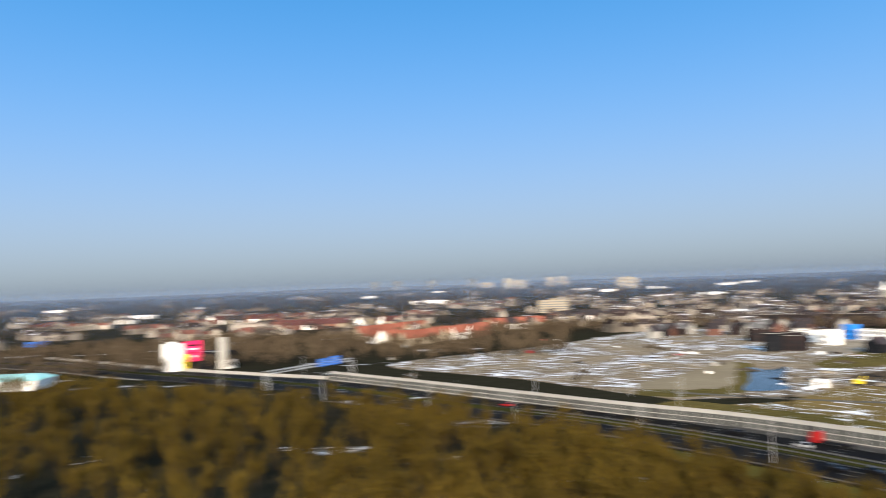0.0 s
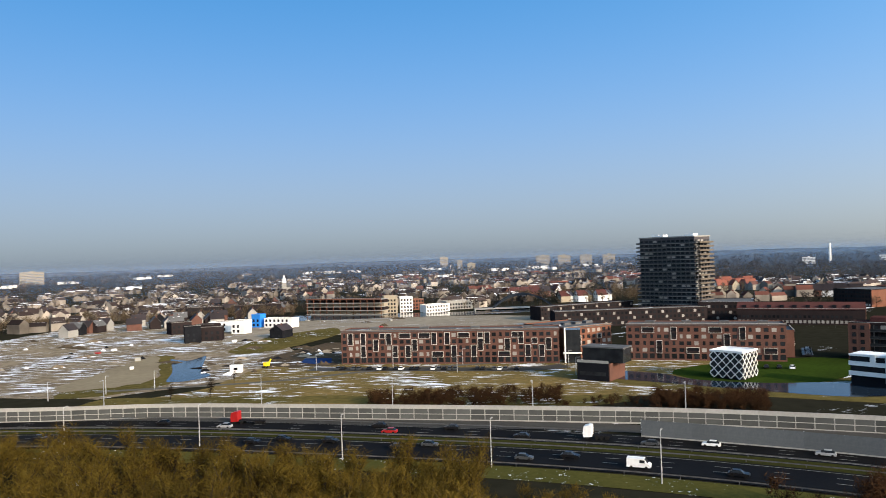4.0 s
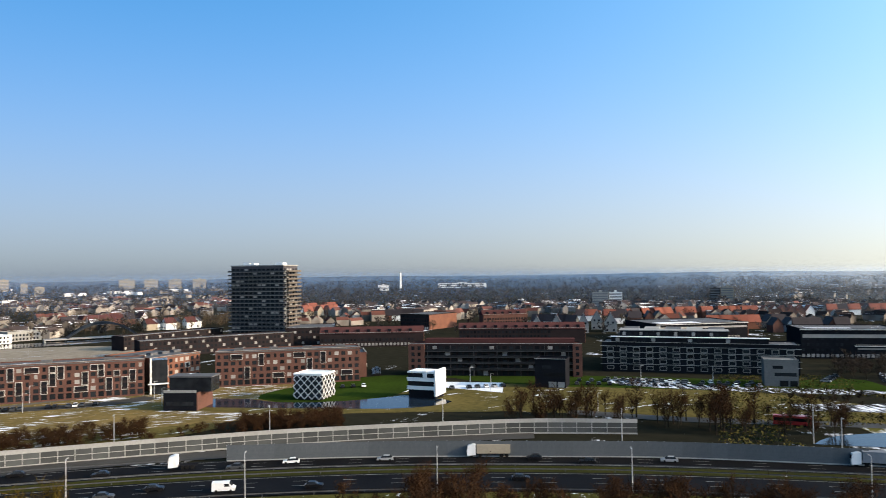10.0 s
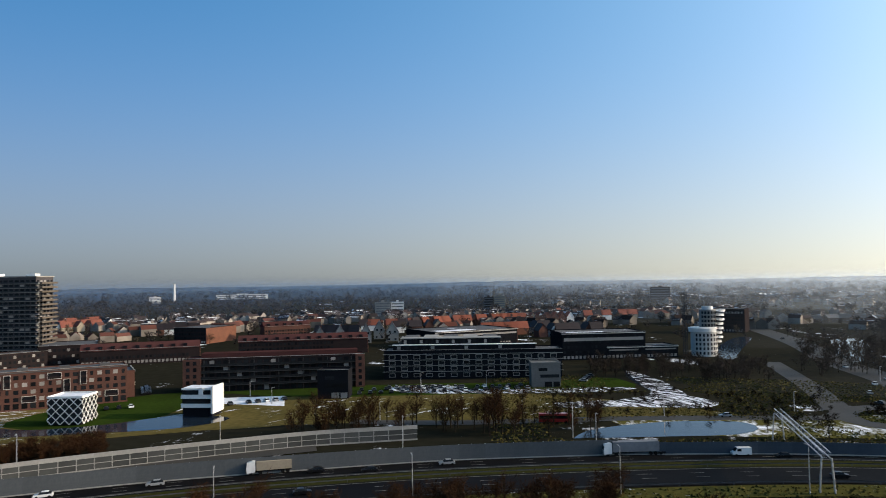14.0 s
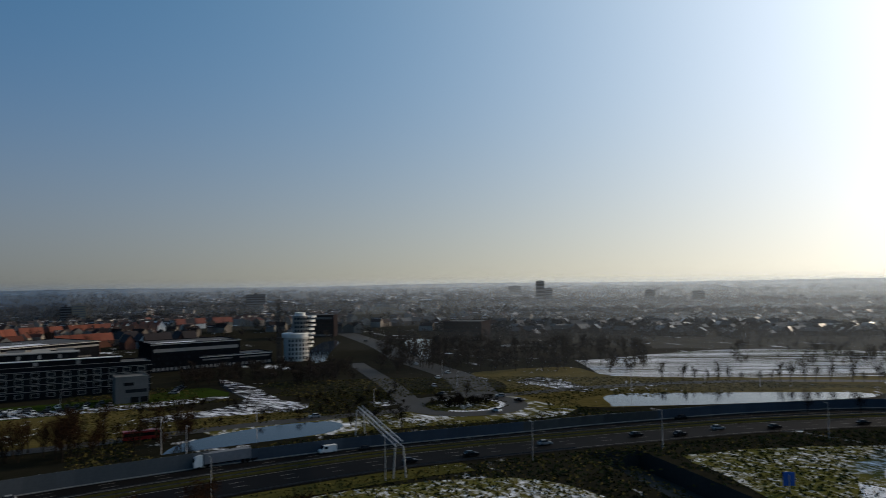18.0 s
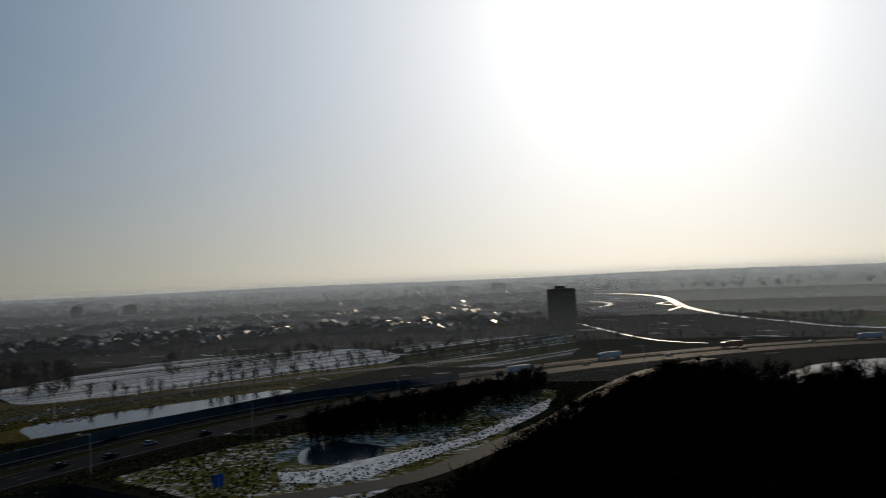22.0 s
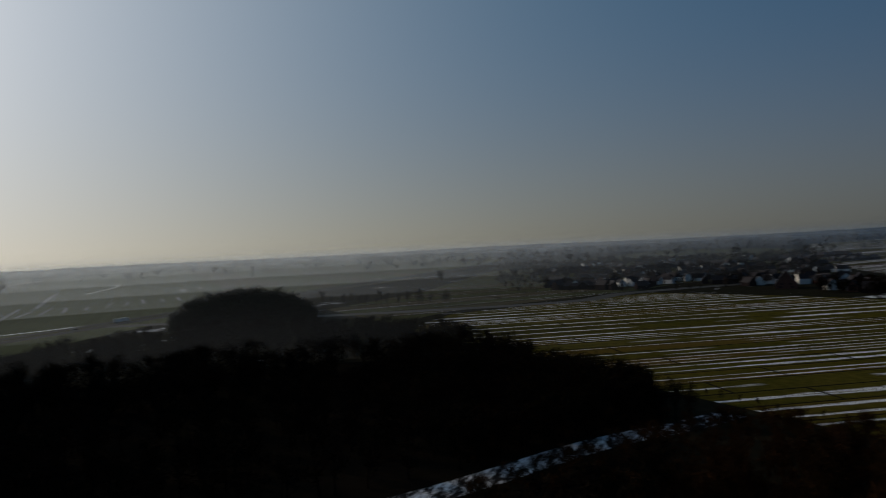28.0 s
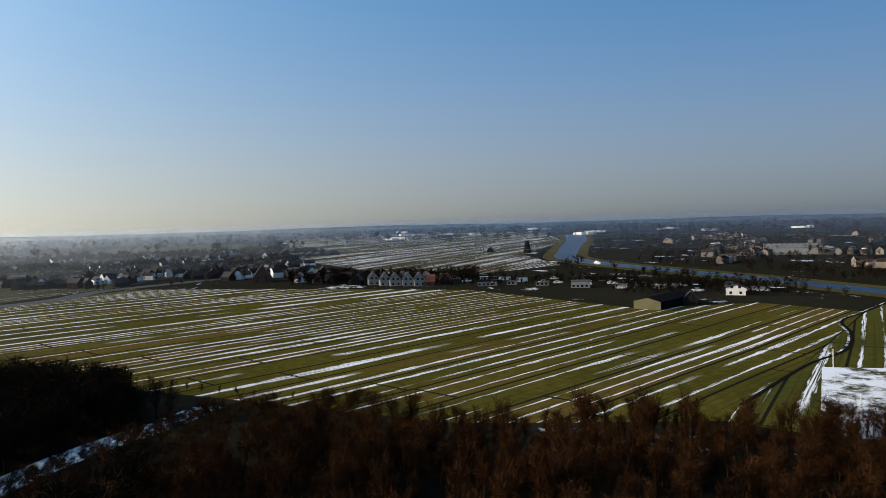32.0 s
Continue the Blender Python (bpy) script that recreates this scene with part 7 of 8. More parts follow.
for x, y in ((148, 102), (206, -75), (202, -140), (201, -172)):
    van(*on_lane(x, y))
px, py, t = on_lane(110, 215)
truck(px, py, t, "red", None, 0, 8.0, "red truck cab with an empty flat trailer")
px, py, t = on_lane(160, 124)
truck(px, py, t, "white", None, 0, 4.5, "white tractor unit without a trailer")
px, py, t = on_lane(195, 55)
truck(px, py, t, "white", M_CREAM, 2.2, 9.0, "truck with a cream low box")
px, py, t = on_lane(211, -40)
truck(px, py, t, "white", mat("grey tarpaulin", (0.25, 0.27, 0.3), (0.18, 0.2, 0.22), fine=1), 2.7, 13.0, "truck with a long grey tarpaulin trailer")
for x, y, c in ((52, -412, "white"), (-10, -470, "red"), (-90, -510, "white"), (88, -368, "black"), (-300, -580, "white")):
    px, py, t = on_lane(x, y)
    truck(px, py, t, c, M_WHITE if c != "red" else M_RED, 2.7, 12.0, "box truck far along the motorway")
# parked and town cars
for line, n, lab in ((((184, 279), (232, 216)), 34, "brick block"), (((340, 36), (338, -24)), 18, "long blocks"), (((298, 100), (312, 74)), 8, "villas"), (((322, 62), (334, -30)), 20, "long blocks"), (((332, 60), (342, -28)), 16, "long blocks"), (((283, 160), (300, 128)), 8, "lattice villa"),
                     (((330, 142), (352, 152)), 8, "low wing"), (((352, -55), (372, -62)), 6, "grey villa")):
    (x0, y0), (x1, y1) = line
    tr, L = between((x0, y0), (x1, y1))
    for k in range(n):
        if rng.random() < 0.18:
            continue
        f = (k + 0.5) / n
        car(x0 + (x1 - x0) * f, y0 + (y1 - y0) * f, tr + math.pi / 2, rng.choice(("black", "grey", "silver", "white", "black", "grey", "black")), "parked car in front of the " + lab, "parked cars", z=0.13)
for x, y, t in ((282, -154, 0.4), (264, -172, 1.0), (250, -172, 0.3), (306, -163, -0.3), (330, -178, -0.3), (345, -192, -0.2), (390, -196, -0.2), (424, -205, -0.1), (470, -212, -0.1), (520, -230, -0.1), (560, -236, -0.1), (236, -152, 0.2), (262, -90, 1.5),
                (115, -128, 0.3)):
    car(x, y, t, rng.choice(("white", "silver", "black", "grey")), "car on the road at the roundabout", "cars at the roundabout", z=0.22 if x > 120 else -4.98)
th = thing("bus", "red articulated bus on the road behind the barrier", "bus", (256, -36), 1.5)
put("body", boxes("body", [(0, -1.25, 0.5, 11, 1.25, 3.2)], M_RED), th)
put("window_band", boxes("window_band", [(0.3, -1.28, 1.6, 10.7, 1.28, 2.6)], M_GLASS), th)
for wx in (2, 8.5):
    for wy in (-1.1, 1.1):
        put("wheel", wheel_mesh(0.5, 0.3), th, (wx, wy, 0.5))

# ---- gantries, signs, billboard tower ----


def truss(L, w, h, t=0.09):
    """A box truss along x: four chords with zigzag webs."""
    it = [(0, y - t, z - t, L, y + t, z + t) for y in (-w, w) for z in (0, h)]
    vs, fs = [], []
    for x0, y0, z0, x1, y1, z1 in it:
        k = len(vs)
        vs += [(x0, y0, z0), (x1, y0, z0), (x1, y1, z0), (x0, y1, z0), (x0, y0, z1), (x1, y0, z1), (x1, y1, z1), (x0, y1, z1)]
        fs += [tuple(k + i for i in f) for f in BOXF]
    n = int(L / 1.6)
    for i in range(n):
        xa, xb = L * i / n, L * (i + 1) / n
        for (ya, za), (yb, zb) in (((-w, 0), (-w, h)), ((w, 0), (w, h)), ((-w, h), (w, h)), ((-w, 0), (w, 0))):
            p, q = ((xa, ya, za), (xb, yb, zb)) if i % 2 else ((xb, ya, za), (xa, yb, zb))
            k = len(vs)
            o = 0.13 if ya == yb else 0.0
            e = 0.13 if ya != yb else 0.0
            vs += [p, q, (q[0] + o, q[1] + (0 if o else 0), q[2] + (0 if o else 0)), (p[0] + o, p[1], p[2])] if o else [p, q, (q[0] + e, q[1], q[2]), (p[0] + e, p[1], p[2])]
            fs.append((k, k + 1, k + 2, k + 3))
    return mesh_of("truss", vs, fs, M_STEEL)


def gantry(a, b, z, label, signs):
    tr, L = between(a, b)
    th = thing("sign_gantry", label, "gantry", a, tr, "sign gantries")
    put("truss", truss(L, 0.8, 1.3), th, (0, 0, z))
    leg = tube("leg", [(0, 0, 0, 0.22), (0, 0, z, 0.2)], 8, M_STEEL)
    for x in (0.3, L - 0.3):
        for y in (-1.6, 1.6):
            l = put("leg", leg, th, (x, y, 0))
            l.rotation_euler = Euler((0.07 if y > 0 else -0.07, 0, 0))
    for x, w, h, m in signs:
        s = put("sign_panel", boxes("sign_panel", [(0, -0.95, 0, w, -0.85, h)], m), th, (x, 0, z - 0.4))
        if m is M_SIGNBLUE:
            for k in range(3):
                put("text_bar", boxes("text_bar", [(w * 0.15, -0.975, h * (0.2 + 0.25 * k), w * (0.6 + 0.1 * k), -0.952, h * (0.3 + 0.25 * k))], M_PAINT), s)
    return th


gantry((171, -81), (226, -93), 8.0, "steel lattice sign gantry across the motorway", [(30, 1.6, 1.8, M_DARK), (26.5, 1.6, 1.8, M_DARK), (52, 1.6, 2.4, M_DARK)])
gantry((-78, 350), (-46, 400), 7.4, "white lattice gantry with blue direction signs", [(33, 6.5, 3.8, M_SIGNBLUE), (41, 8, 4.2, M_SIGNBLUE)])
th = thing("road_sign", "blue direction sign far along the motorway", "sign", (-362, 636), 0.5)
put("panel", boxes("panel", [(0, -0.1, 3, 16, 0.1, 7.4)], M_SIGNBLUE), th)
put("post", boxes("post", [(2, 0.12, 0, 2.4, 0.4, 7)], M_STEEL), th)
put("post", boxes("post", [(13, 0.12, 0, 13.4, 0.4, 7)], M_STEEL), th)
th = thing("road_sign", "blue roadside sign above the verge", "sign", (113, -152), 1.0, "")
put("panel", boxes("panel", [(-1.3, -0.06, 1.5, 1.3, 0.06, 4.6)], M_SIGNBLUE), th)
put("post", boxes("post", [(-0.1, 0.07, 0, 0.1, 0.2, 4)], M_STEEL), th)

bt = thing("billboard_tower", "white advertising tower with magenta and yellow panels", "billboard", (-158, 437), math.atan2(14, 20) + 0.25)
put("core", boxes("core", [(0, 0, 0, 9, 8, 16)], M_WHITE), bt)
put("magenta_panel", boxes("magenta_panel", [(9.003, -1.0, 5, 20, -0.6, 17)], M_PINK), bt)
put("panel_frame", boxes("panel_frame", [(9.0, -0.6, 4.6, 20.2, 0.2, 5.0)], M_DARK), bt)
put("yellow_panel", boxes("yellow_panel", [(8.0, -1.6, 0.5, 11.4, -1.1, 9.6)], M_YELLOW), bt)
for k in range(4):
    put("text_bar", boxes("text_bar", [(10.5 + 1.1 * k, -1.04, 14 - 2.2 * k, 18 - 0.6 * k, -1.003, 15 - 2.2 * k)], M_WHITE if k % 2 else M_DARK), bt)
for x in (10, 19):
    put("post", boxes("post", [(x, -0.5, 0, x + 0.4, -0.1, 17)], M_DARK), bt)
put("roof_box", boxes("roof_box", [(2, 2, 16, 5, 5, 17.3)], M_WHITE), bt)
th, L = shell("hall", (-149, 453), (-131, 447), 14, 9.4, M_DARK, M_ROOFGREY, "dark low hall beside the advertising tower", "building")
th = thing("pylon_slab", "tall pale concrete pylon slab", "pylon", (-132, 445), 0.2)
put("slab", boxes("slab", [(0, 0, 0, 5.0, 1.6, 18.6)], M_CONC), th)
put("base", boxes("base", [(-0.5, 2.0, 0, 9, 9, 5)], M_WHITE), th)
th = thing("pool_hall", "low hall under a pale turquoise roof", "hall", (-246, 372), 0.1)
put("body", boxes("body", [(0, 0, 0, 46, 20, 5)], M_WHITE), th)
put("roof", mesh_of("roof", [(-1, -1, 5), (47, -1, 5), (47, 21, 5), (-1, 21, 5), (4, 6, 7.2), (42, 6, 7.2), (42, 15, 7.2), (4, 15, 7.2)], [(0, 1, 5, 4), (1, 2, 6, 5), (2, 3, 7, 6), (3, 0, 4, 7), (4, 5, 6, 7)], M_TURQ), th)
# viaduct where the motorway crosses water
i0, i1 = near_index(-300, 515), near_index(-150, 412)
tagged(put("viaduct", ribbon("viaduct", MED[i0:i1] + MED_N[i0:i1] * 16.5, MED[i0:i1] - MED_N[i0:i1] * 19.5, 0.14, M_CONC, thick=0.13)), "concrete edge of the motorway viaduct", "viaduct", kind="structure")

# ---- the building site ----
site = thing("shell_building", "half-built apartment block with orange columns and pale floor slabs", "building", (341, 567), between((341, 567), (374, 503))[0])
SL = between((341, 567), (374, 503))[1]
for k in range(5):
    put("floor_slab", boxes("floor_slab", [(0, 0, 0, SL, 14, 0.4)], M_CONC), site, (0, 0, 0.4 + k * 3.1))
    put("back_wall", boxes("back_wall", [(0.5, 6, 0.4, SL - 0.5, 13.6, 3.1)], M_DARKBRICK if k % 2 else M_CREAM), site, (0, 0, 0.4 + k * 3.1)) if k < 4 else None
    for c in range(12):
        if k < 4:
            put("column", shared("sitecol", lambda: boxes("column", [(-0.25, 0.2, 0.4, 0.25, 0.7, 3.1)], M_BRICKLIT)), site, (0.6 + c * (SL - 1.2) / 11, 0, 0.4 + k * 3.1))
put("top_rail", boxes("top_rail", [(0, -0.1, 12.9, SL, 0.1, 13.9)], M_BRICKLIT), site)
for a, b, d, h, m, lab in (((258, 504), (261.5, 497.5), 7, 9.0, M_BLUE, "new house wrapped in bright blue sheeting"), ((263, 494.5), (274, 474), 9, 6.2, M_WHITE, "new white row house without roof"),
                           ((228, 473.5), (233, 465), 9, 8.4, M_WHITE, "new white block-shaped house"), ((184, 443), (193, 440), 9, 9.8, M_DARK, "new dark block-shaped house"), ((194, 448), (206, 440), 9, 8.0, M_DARKBRICK, "unfinished brown house with scaffolding"),
                           ((206, 478), (213, 468), 9, 7.5, M_DARKBRICK, "unfinished dark brick house"), ((224, 500), (232, 488), 9, 6.5, M_WHITE, "unfinished white house shell"), ((200, 505), (214, 505), 9, 7.5, M_DARKBRICK, "unfinished brown house shell")):
    th, L = shell("new_house", a, b, d, h, m, M_ROOFGREY, lab, "house", "new houses on the site")
    for c in range(max(1, int(L / 3.4))):
        for r in range(2):
            put("window", window_mesh(1.4, 1.6, 0), th, (1.8 + c * 3.4, -0.01, 1.0 + r * 3.2))
house((232, 420), between((229, 425), (235, 414))[0], 9, 12, 5.0, 8.2, M_DARK, M_TILEDARK, "small dark gabled house on the site", group="new houses on the site")
th = thing("site_cabin", "white site cabin with a dark window", "cabin", (150, 310), -0.8)
put("body", boxes("body", [(0, 0, 0.2, 5, 2.4, 3.4)], M_WHITE), th)
put("window", boxes("window", [(1.5, -0.03, 1.2, 3.5, -0.003, 2.4)], M_GLASS), th)
th = thing("excavator", "small yellow excavator on the site", "excavator", (168, 311), 0.5)
put("cab", boxes("cab", [(-1.2, -1, 0.9, 1.2, 1, 2.6)], M_YELLOW), th)
put("track", boxes("track", [(-1.8, -1.3, 0, 1.8, -0.7, 0.85)], M_RUBBER), th)
put("track", boxes("track", [(-1.8, 0.7, 0, 1.8, 1.3, 0.85)], M_RUBBER), th)
put("boom", mesh_of("boom", [(1, -.2, 1.6), (3.5, -.2, 3.6), (3.7, -.2, 3.3), (1.2, -.2, 1.2), (1, .2, 1.6), (3.5, .2, 3.6), (3.7, .2, 3.3), (1.2, .2, 1.2)], [(0, 1, 2, 3), (7, 6, 5, 4), (0, 4, 5, 1), (1, 5, 6, 2), (2, 6, 7, 3)], M_YELLOW), th)
rng = random.Random(51)
for k in range(46):
    a, r = rng.uniform(-4, 38), rng.uniform(360, 600)
    x, y = polar(a, r)
    if k % 3 == 0:
        th = thing("material_stack", "stack of pale building materials on the site", "stack", (x, y), rng.uniform(0, 3), "stacks on the site")
        put("pallet", boxes("pallet", [(0, 0, 0, 3, 2, 0.2)], M_BARN), th)
        put("blocks", boxes("blocks", [(0.1, 0.1, 0.2, 2.9, 1.9, rng.uniform(0.8, 2.0))], rng.choice((M_WHITE, M_RED, M_CONC, M_CONC))), th)
    else:
        n = 9
        L, h, w = rng.uniform(5, 16), rng.uniform(0.8, 2.2), rng.uniform(2.5, 5)
        vs = [(L * (i / (n - 1) - 0.5), w * (0.5 if j else -0.5) * math.sin(math.pi * (i + 0.6) / n), 0) for j in (0, 1) for i in range(n)] + \
             [(L * 0.8 * (i / (n - 1) - 0.5), rng.uniform(-0.5, 0.5), h * math.sin(math.pi * (i + 0.5) / n) * rng.uniform(0.7, 1.1)) for i in range(n)]
        fs = [(i, i + 1, 2 * n + i + 1, 2 * n + i) for i in range(n - 1)] + [(n + i + 1, n + i, 2 * n + i, 2 * n + i + 1) for i in range(n - 1)]
        tagged(put("earth_mound", mesh_of("earth_mound", vs, fs, rng.choice((M_DIRT, M_SAND, M_DIRT))), None, (x, y, 0.05), rng.uniform(-1.2, -0.6)), "low mound of dug earth on the site", "mound", "mounds on the site")

TERRACES = (((196, 566), (262, 548), 7), ((212, 604), (300, 574), 9), ((262, 700), (330, 645), 8), ((300, 655), (345, 612), 6), ((150, 560), (190, 590), 5), ((345, 760), (400, 720), 6))
for a, b, n in TERRACES:
    tr = between(a, b)[0]
    for k in range(n):
        x, y = a[0] + (b[0] - a[0]) * (k + 0.5) / n, a[1] + (b[1] - a[1]) * (k + 0.5) / n
        house((x, y), tr + (math.pi / 2 if k % 3 == 0 else 0.0), 7.5, 10.0, 5.2, 9.0, (M_DARKBRICK, M_CONC, M_DARK, M_BRICK)[(k * 5 + n) % 4], M_ROOFGREY if k % 2 else M_TILEDARK,
              "narrow dark-roofed house beside the building site", group="houses behind the site", windows=False)
# arch bridge
ab = thing("arch_bridge", "dark steel arch bridge over the canal", "bridge", (448, 449), between((448, 449), (490, 415))[0])
BL = between((448, 449), (490, 415))[1]
for y in (0, 9):
    vs, fs, n = [], [], 20
    for i in range(n + 1):
        x = BL * i / n
        z = 12.5 * (1 - (2 * i / n - 1) ** 2)
        for dy, dz in ((-0.7, -0.8), (0.7, -0.8), (0.7, 0.8), (-0.7, 0.8)):
            vs.append((x, y + dy, z + dz + 0.6))
    for i in range(n):
        for k in range(4):
            j = (k + 1) % 4
            fs.append((4 * i + k, 4 * i + j, 4 * i + 4 + j, 4 * i + 4 + k))
    put("arch", mesh_of("arch", vs, fs, M_BEAM), ab)
    for i in range(3, 18, 2):
        x = BL * i / 20
        put("hanger", boxes("hanger", [(x - 0.08, y - 0.08, 2.2, x + 0.08, y + 0.08, 12.5 * (1 - (i / 10 - 1) ** 2))], M_BEAM), ab)
put("deck", boxes("deck", [(-14, -1, 1.4, BL + 14, 10, 2.2)], M_CONC), ab)
for x in (-14, BL + 13):
    put("abutment", boxes("abutment", [(x, -1, 0, x + 1, 10, 1.4)], M_CONC), ab)
for k, (x, y) in enumerate(((551, 462), (557, 457), (564, 452), (572, 447), (579, 441), (588, 436))):
    house((x, y), -2.0 + (0.9 if k % 2 else 0), 8.5, 10, 6.0, 10.5, M_WHITE if k % 3 else M_CREAM, M_TILERED if k % 2 == 0 else M_TILEDARK, "white gabled villa by the canal", group="villas by the canal", windows=True)
# shops and church
for a, b, d, h, m, lab in (((387, 517), (397, 511), 12, 14, M_CREAM, "cream town house row by the canal"), ((399, 510), (408, 504), 12, 12.5, M_WHITE, "white town house row by the canal"), ((408, 486), (430, 481), 12, 6, M_WHITE, "long white shop with a flat roof"),
                           ((436, 492), (460, 484), 14, 7, M_CONC, "grey stepped row of shops"), ((415, 525), (432, 518), 12, 9, M_BRICKLIT, "orange brick house behind the shops"), ((300, 620), (335, 600), 12, 9, M_DARKBRICK, "dark terrace behind the site"),
                           ((250, 640), (290, 622), 12, 9, M_DARKBRICK, "dark terrace behind the site")):
    th, L = shell("canal_house", a, b, d, h, m, M_ROOFGREY, lab, "building", "houses by the canal")
    for c in range(int(L / 2.6)):
        for r in range(int(h / 3)):
            put("window", window_mesh(1.3, 1.5, 0), th, (1.4 + c * 2.6, -0.01, 0.9 + r * 3.0))
ch = thing("church", "grey church with a slim pale spire", "church", (532, 962), -0.6)
put("nave", boxes("nave", [(0, 0, 0, 14, 30, 9)], M_CONC), ch)
put("roof", mesh_of("roof", [(-1, -1, 9), (15, -1, 9), (15, 31, 9), (-1, 31, 9), (7, -1, 17), (7, 31, 17)], [(0, 4, 5, 3), (1, 2, 5, 4), (0, 1, 4), (2, 3, 5)], M_ROOFGREY), ch)
put("tower", boxes("tower", [(4, -5, 0, 10, 1, 16)], M_CONC), ch)
put("spire", tube("spire", [(7, -2, 16, 3.6), (7, -2, 27, 0.2)], 8, M_WHITE), ch)

# ---- single trees, hedges and reeds ----
TREE_V = [bare_tree(60 + i, 10, 2.9, 420, 1.5, 0.05, 15, rise=(0.9, 2.1)) for i in range(4)]


def tree_meshes(k, twig):
    v, f, s = TREE_V[k]
    out = []
    for slot, name, m in ((0, "trunk", M_BARK), (1, "crown", twig)):
        ff = f[s == slot]
        ids = np.unique(ff)
        remap = np.zeros(len(v), int)
        remap[ids] = np.arange(len(ids))
        out.append(mesh_of(name, v[ids], [tuple(t) for t in remap[ff].tolist()], m))
    return out


rng = random.Random(61)


def tree(x, y, s=1.0, twig=None, label="bare winter tree with a fine brown crown", group="bare trees", name="tree"):
    twig = twig or M_TWIG
    k = rng.randrange(4)
    th = thing(name, label, "tree", (x, y), rng.uniform(0, 6), group)
    for nm, me in zip(("trunk", "crown"), shared(("tree", k, twig.name), lambda: tree_meshes(k, twig))):
        ob = put(nm, me, th)
        ob.scale = (s, s, s)


for k in range(62):
    a = rng.uniform(77, 101)
    tree(*polar(a, rng.uniform(236, 262)), rng.uniform(0.7, 1.35), M_TWIGRED, "bare reddish tree behind the noise barrier", "trees behind the barrier")
for k in range(34):
    tree(*polar(rng.uniform(182.5, 196), rng.uniform(296, 336)), rng.uniform(0.9, 1.35), None, "thin bare tree standing before white ice", "trees before the ice")
for k in range(26):
    f = (k + rng.uniform(0, 0.8)) / 26
    tree(262 - 92 * f, -262 - 118 * f, rng.uniform(0.5, 1.05), None, "bare tree in a row before the snowy field", "row before the snowy field")
for k in range(16):
    f = (k + rng.uniform(0, 0.8)) / 16
    tree(-434 - 45 * f, -491 + 112 * f, rng.uniform(1.0, 1.5), None, "bare field tree on the polder", "polder trees")
for k in range(15):
    f = k / 14
    tree(-226 + 40 * f + rng.uniform(-2, 2), -88 + 84 * f, rng.uniform(0.28, 0.4), None, "small pollard tree beside the meadow", "pollards")
for k in range(14):
    tree(*polar(rng.uniform(240, 249), rng.uniform(196, 222)), rng.uniform(0.8, 1.25), None, "tall bare tree at the meadow's corner", "corner trees")
for x, y in ((-723, -594), (-729, -600), (-717, -588), (-735, -604)):
    tree(x, y, 1.8, M_PINE, "tall dark poplar on the polder", "poplars")
for x, y, s in ((205, -150, 0.5), (330, -105, 0.9), (345, -112, 0.8), (268, -158, 0.8), (300, -140, 0.6), (230, -100, 0.7), (226, -108, 0.8), (236, -94, 0.6), (120, 262, 0.8), (108, 268, 0.6), (140, 285, 0.5), (60, 330, 0.7), (170, -240, 0.9), (160, -255, 0.8)):
    tree(x, y, s)
grove("wood", wedge(rng, 130, 99.5, 112, 368, 425, 0.5, 0.85), MIDT, (M_BARK, M_TWIGMID), "dark bare copse before the round tower", seed=12)
grove("wood", wedge(rng, 520, 114, 134, 395, 600, 0.6, 1.05)[:360], MIDT, (M_BARK, M_TWIGMID), "dark bare wood beside the town road", seed=13)
grove("wood", wedge(rng, 230, 150, 168.5, table((150, 232), (154, 232), (161, 246), (167, 290), (169, 320)), table((150, 250), (154, 265), (161, 292), (169, 340)), 0.6, 0.95), MIDT, (M_BARK, M_TWIG), "dark bare trees between motorway and pond", seed=14)
grove("wood", wedge(rng, 300, 140, 172, 440, 640, 0.4, 0.8), MIDT, (M_BARK, M_TWIGMID), "dark belt of bare trees behind the snowy field", seed=15)
grove("wood", wedge(rng, 420, 172, 190, 520, 760, 0.35, 0.6), MIDT, (M_BARK, M_TWIGMID), "low dark scrub beyond the motorway", "scrub", seed=16)
grove("reeds", wedge(rng, 170, 36, 50, 240, 262, 0.55, 0.95) + wedge(rng, 110, 56.5, 64, 238, 256, 0.6, 1.0) + wedge(rng, 30, 50, 57, 240, 252, 0.3, 0.6), BUSH, (M_TWIGRED, M_TWIGRED), "reddish brown reeds and scrub along the ditch", "reeds", seed=17)
grove("shrubs", [(256 + r * math.cos(a), -150 + r * math.sin(a), 0.2, rng.uniform(0.4, 0.7)) for a, r in [(rng.uniform(0, 6.3), rng.uniform(2, 13)) for _ in range(60)]], BUSH, (M_BARK, M_TWIG), "dark shrubs on the roundabout island", "shrubs", seed=18)
grove("shrubs", wedge(rng, 120, 96, 116, 268, 330, 0.3, 0.6), BUSH, (M_BARK, M_TWIG), "low brown scrub along the town road", "shrubs", seed=19)
grove("wood", clear_of(wedge(rng, 260, 260, 272, 590, 680, 0.5, 0.9) + wedge(rng, 200, 282, 300, 470, 640, 0.5, 0.9), RIVER, 30), MIDT, (M_BARK, M_TWIG), "bare trees among the village houses", seed=20)
grove("wood", wedge(rng, 240, 2, 30, 640, 720, 0.6, 1.0) + wedge(rng, 200, -25, 2, 470, 640, 0.6, 1.0), MIDT, (M_BARK, M_TWIGBROWN), "brown street trees before the red-roofed houses", seed=21)
grove("wood", wedge(rng, 220, 44, 62, 700, 900, 0.6, 1.0), MIDT, (M_BARK, M_TWIGBROWN), "brown park trees behind the canal", seed=22)
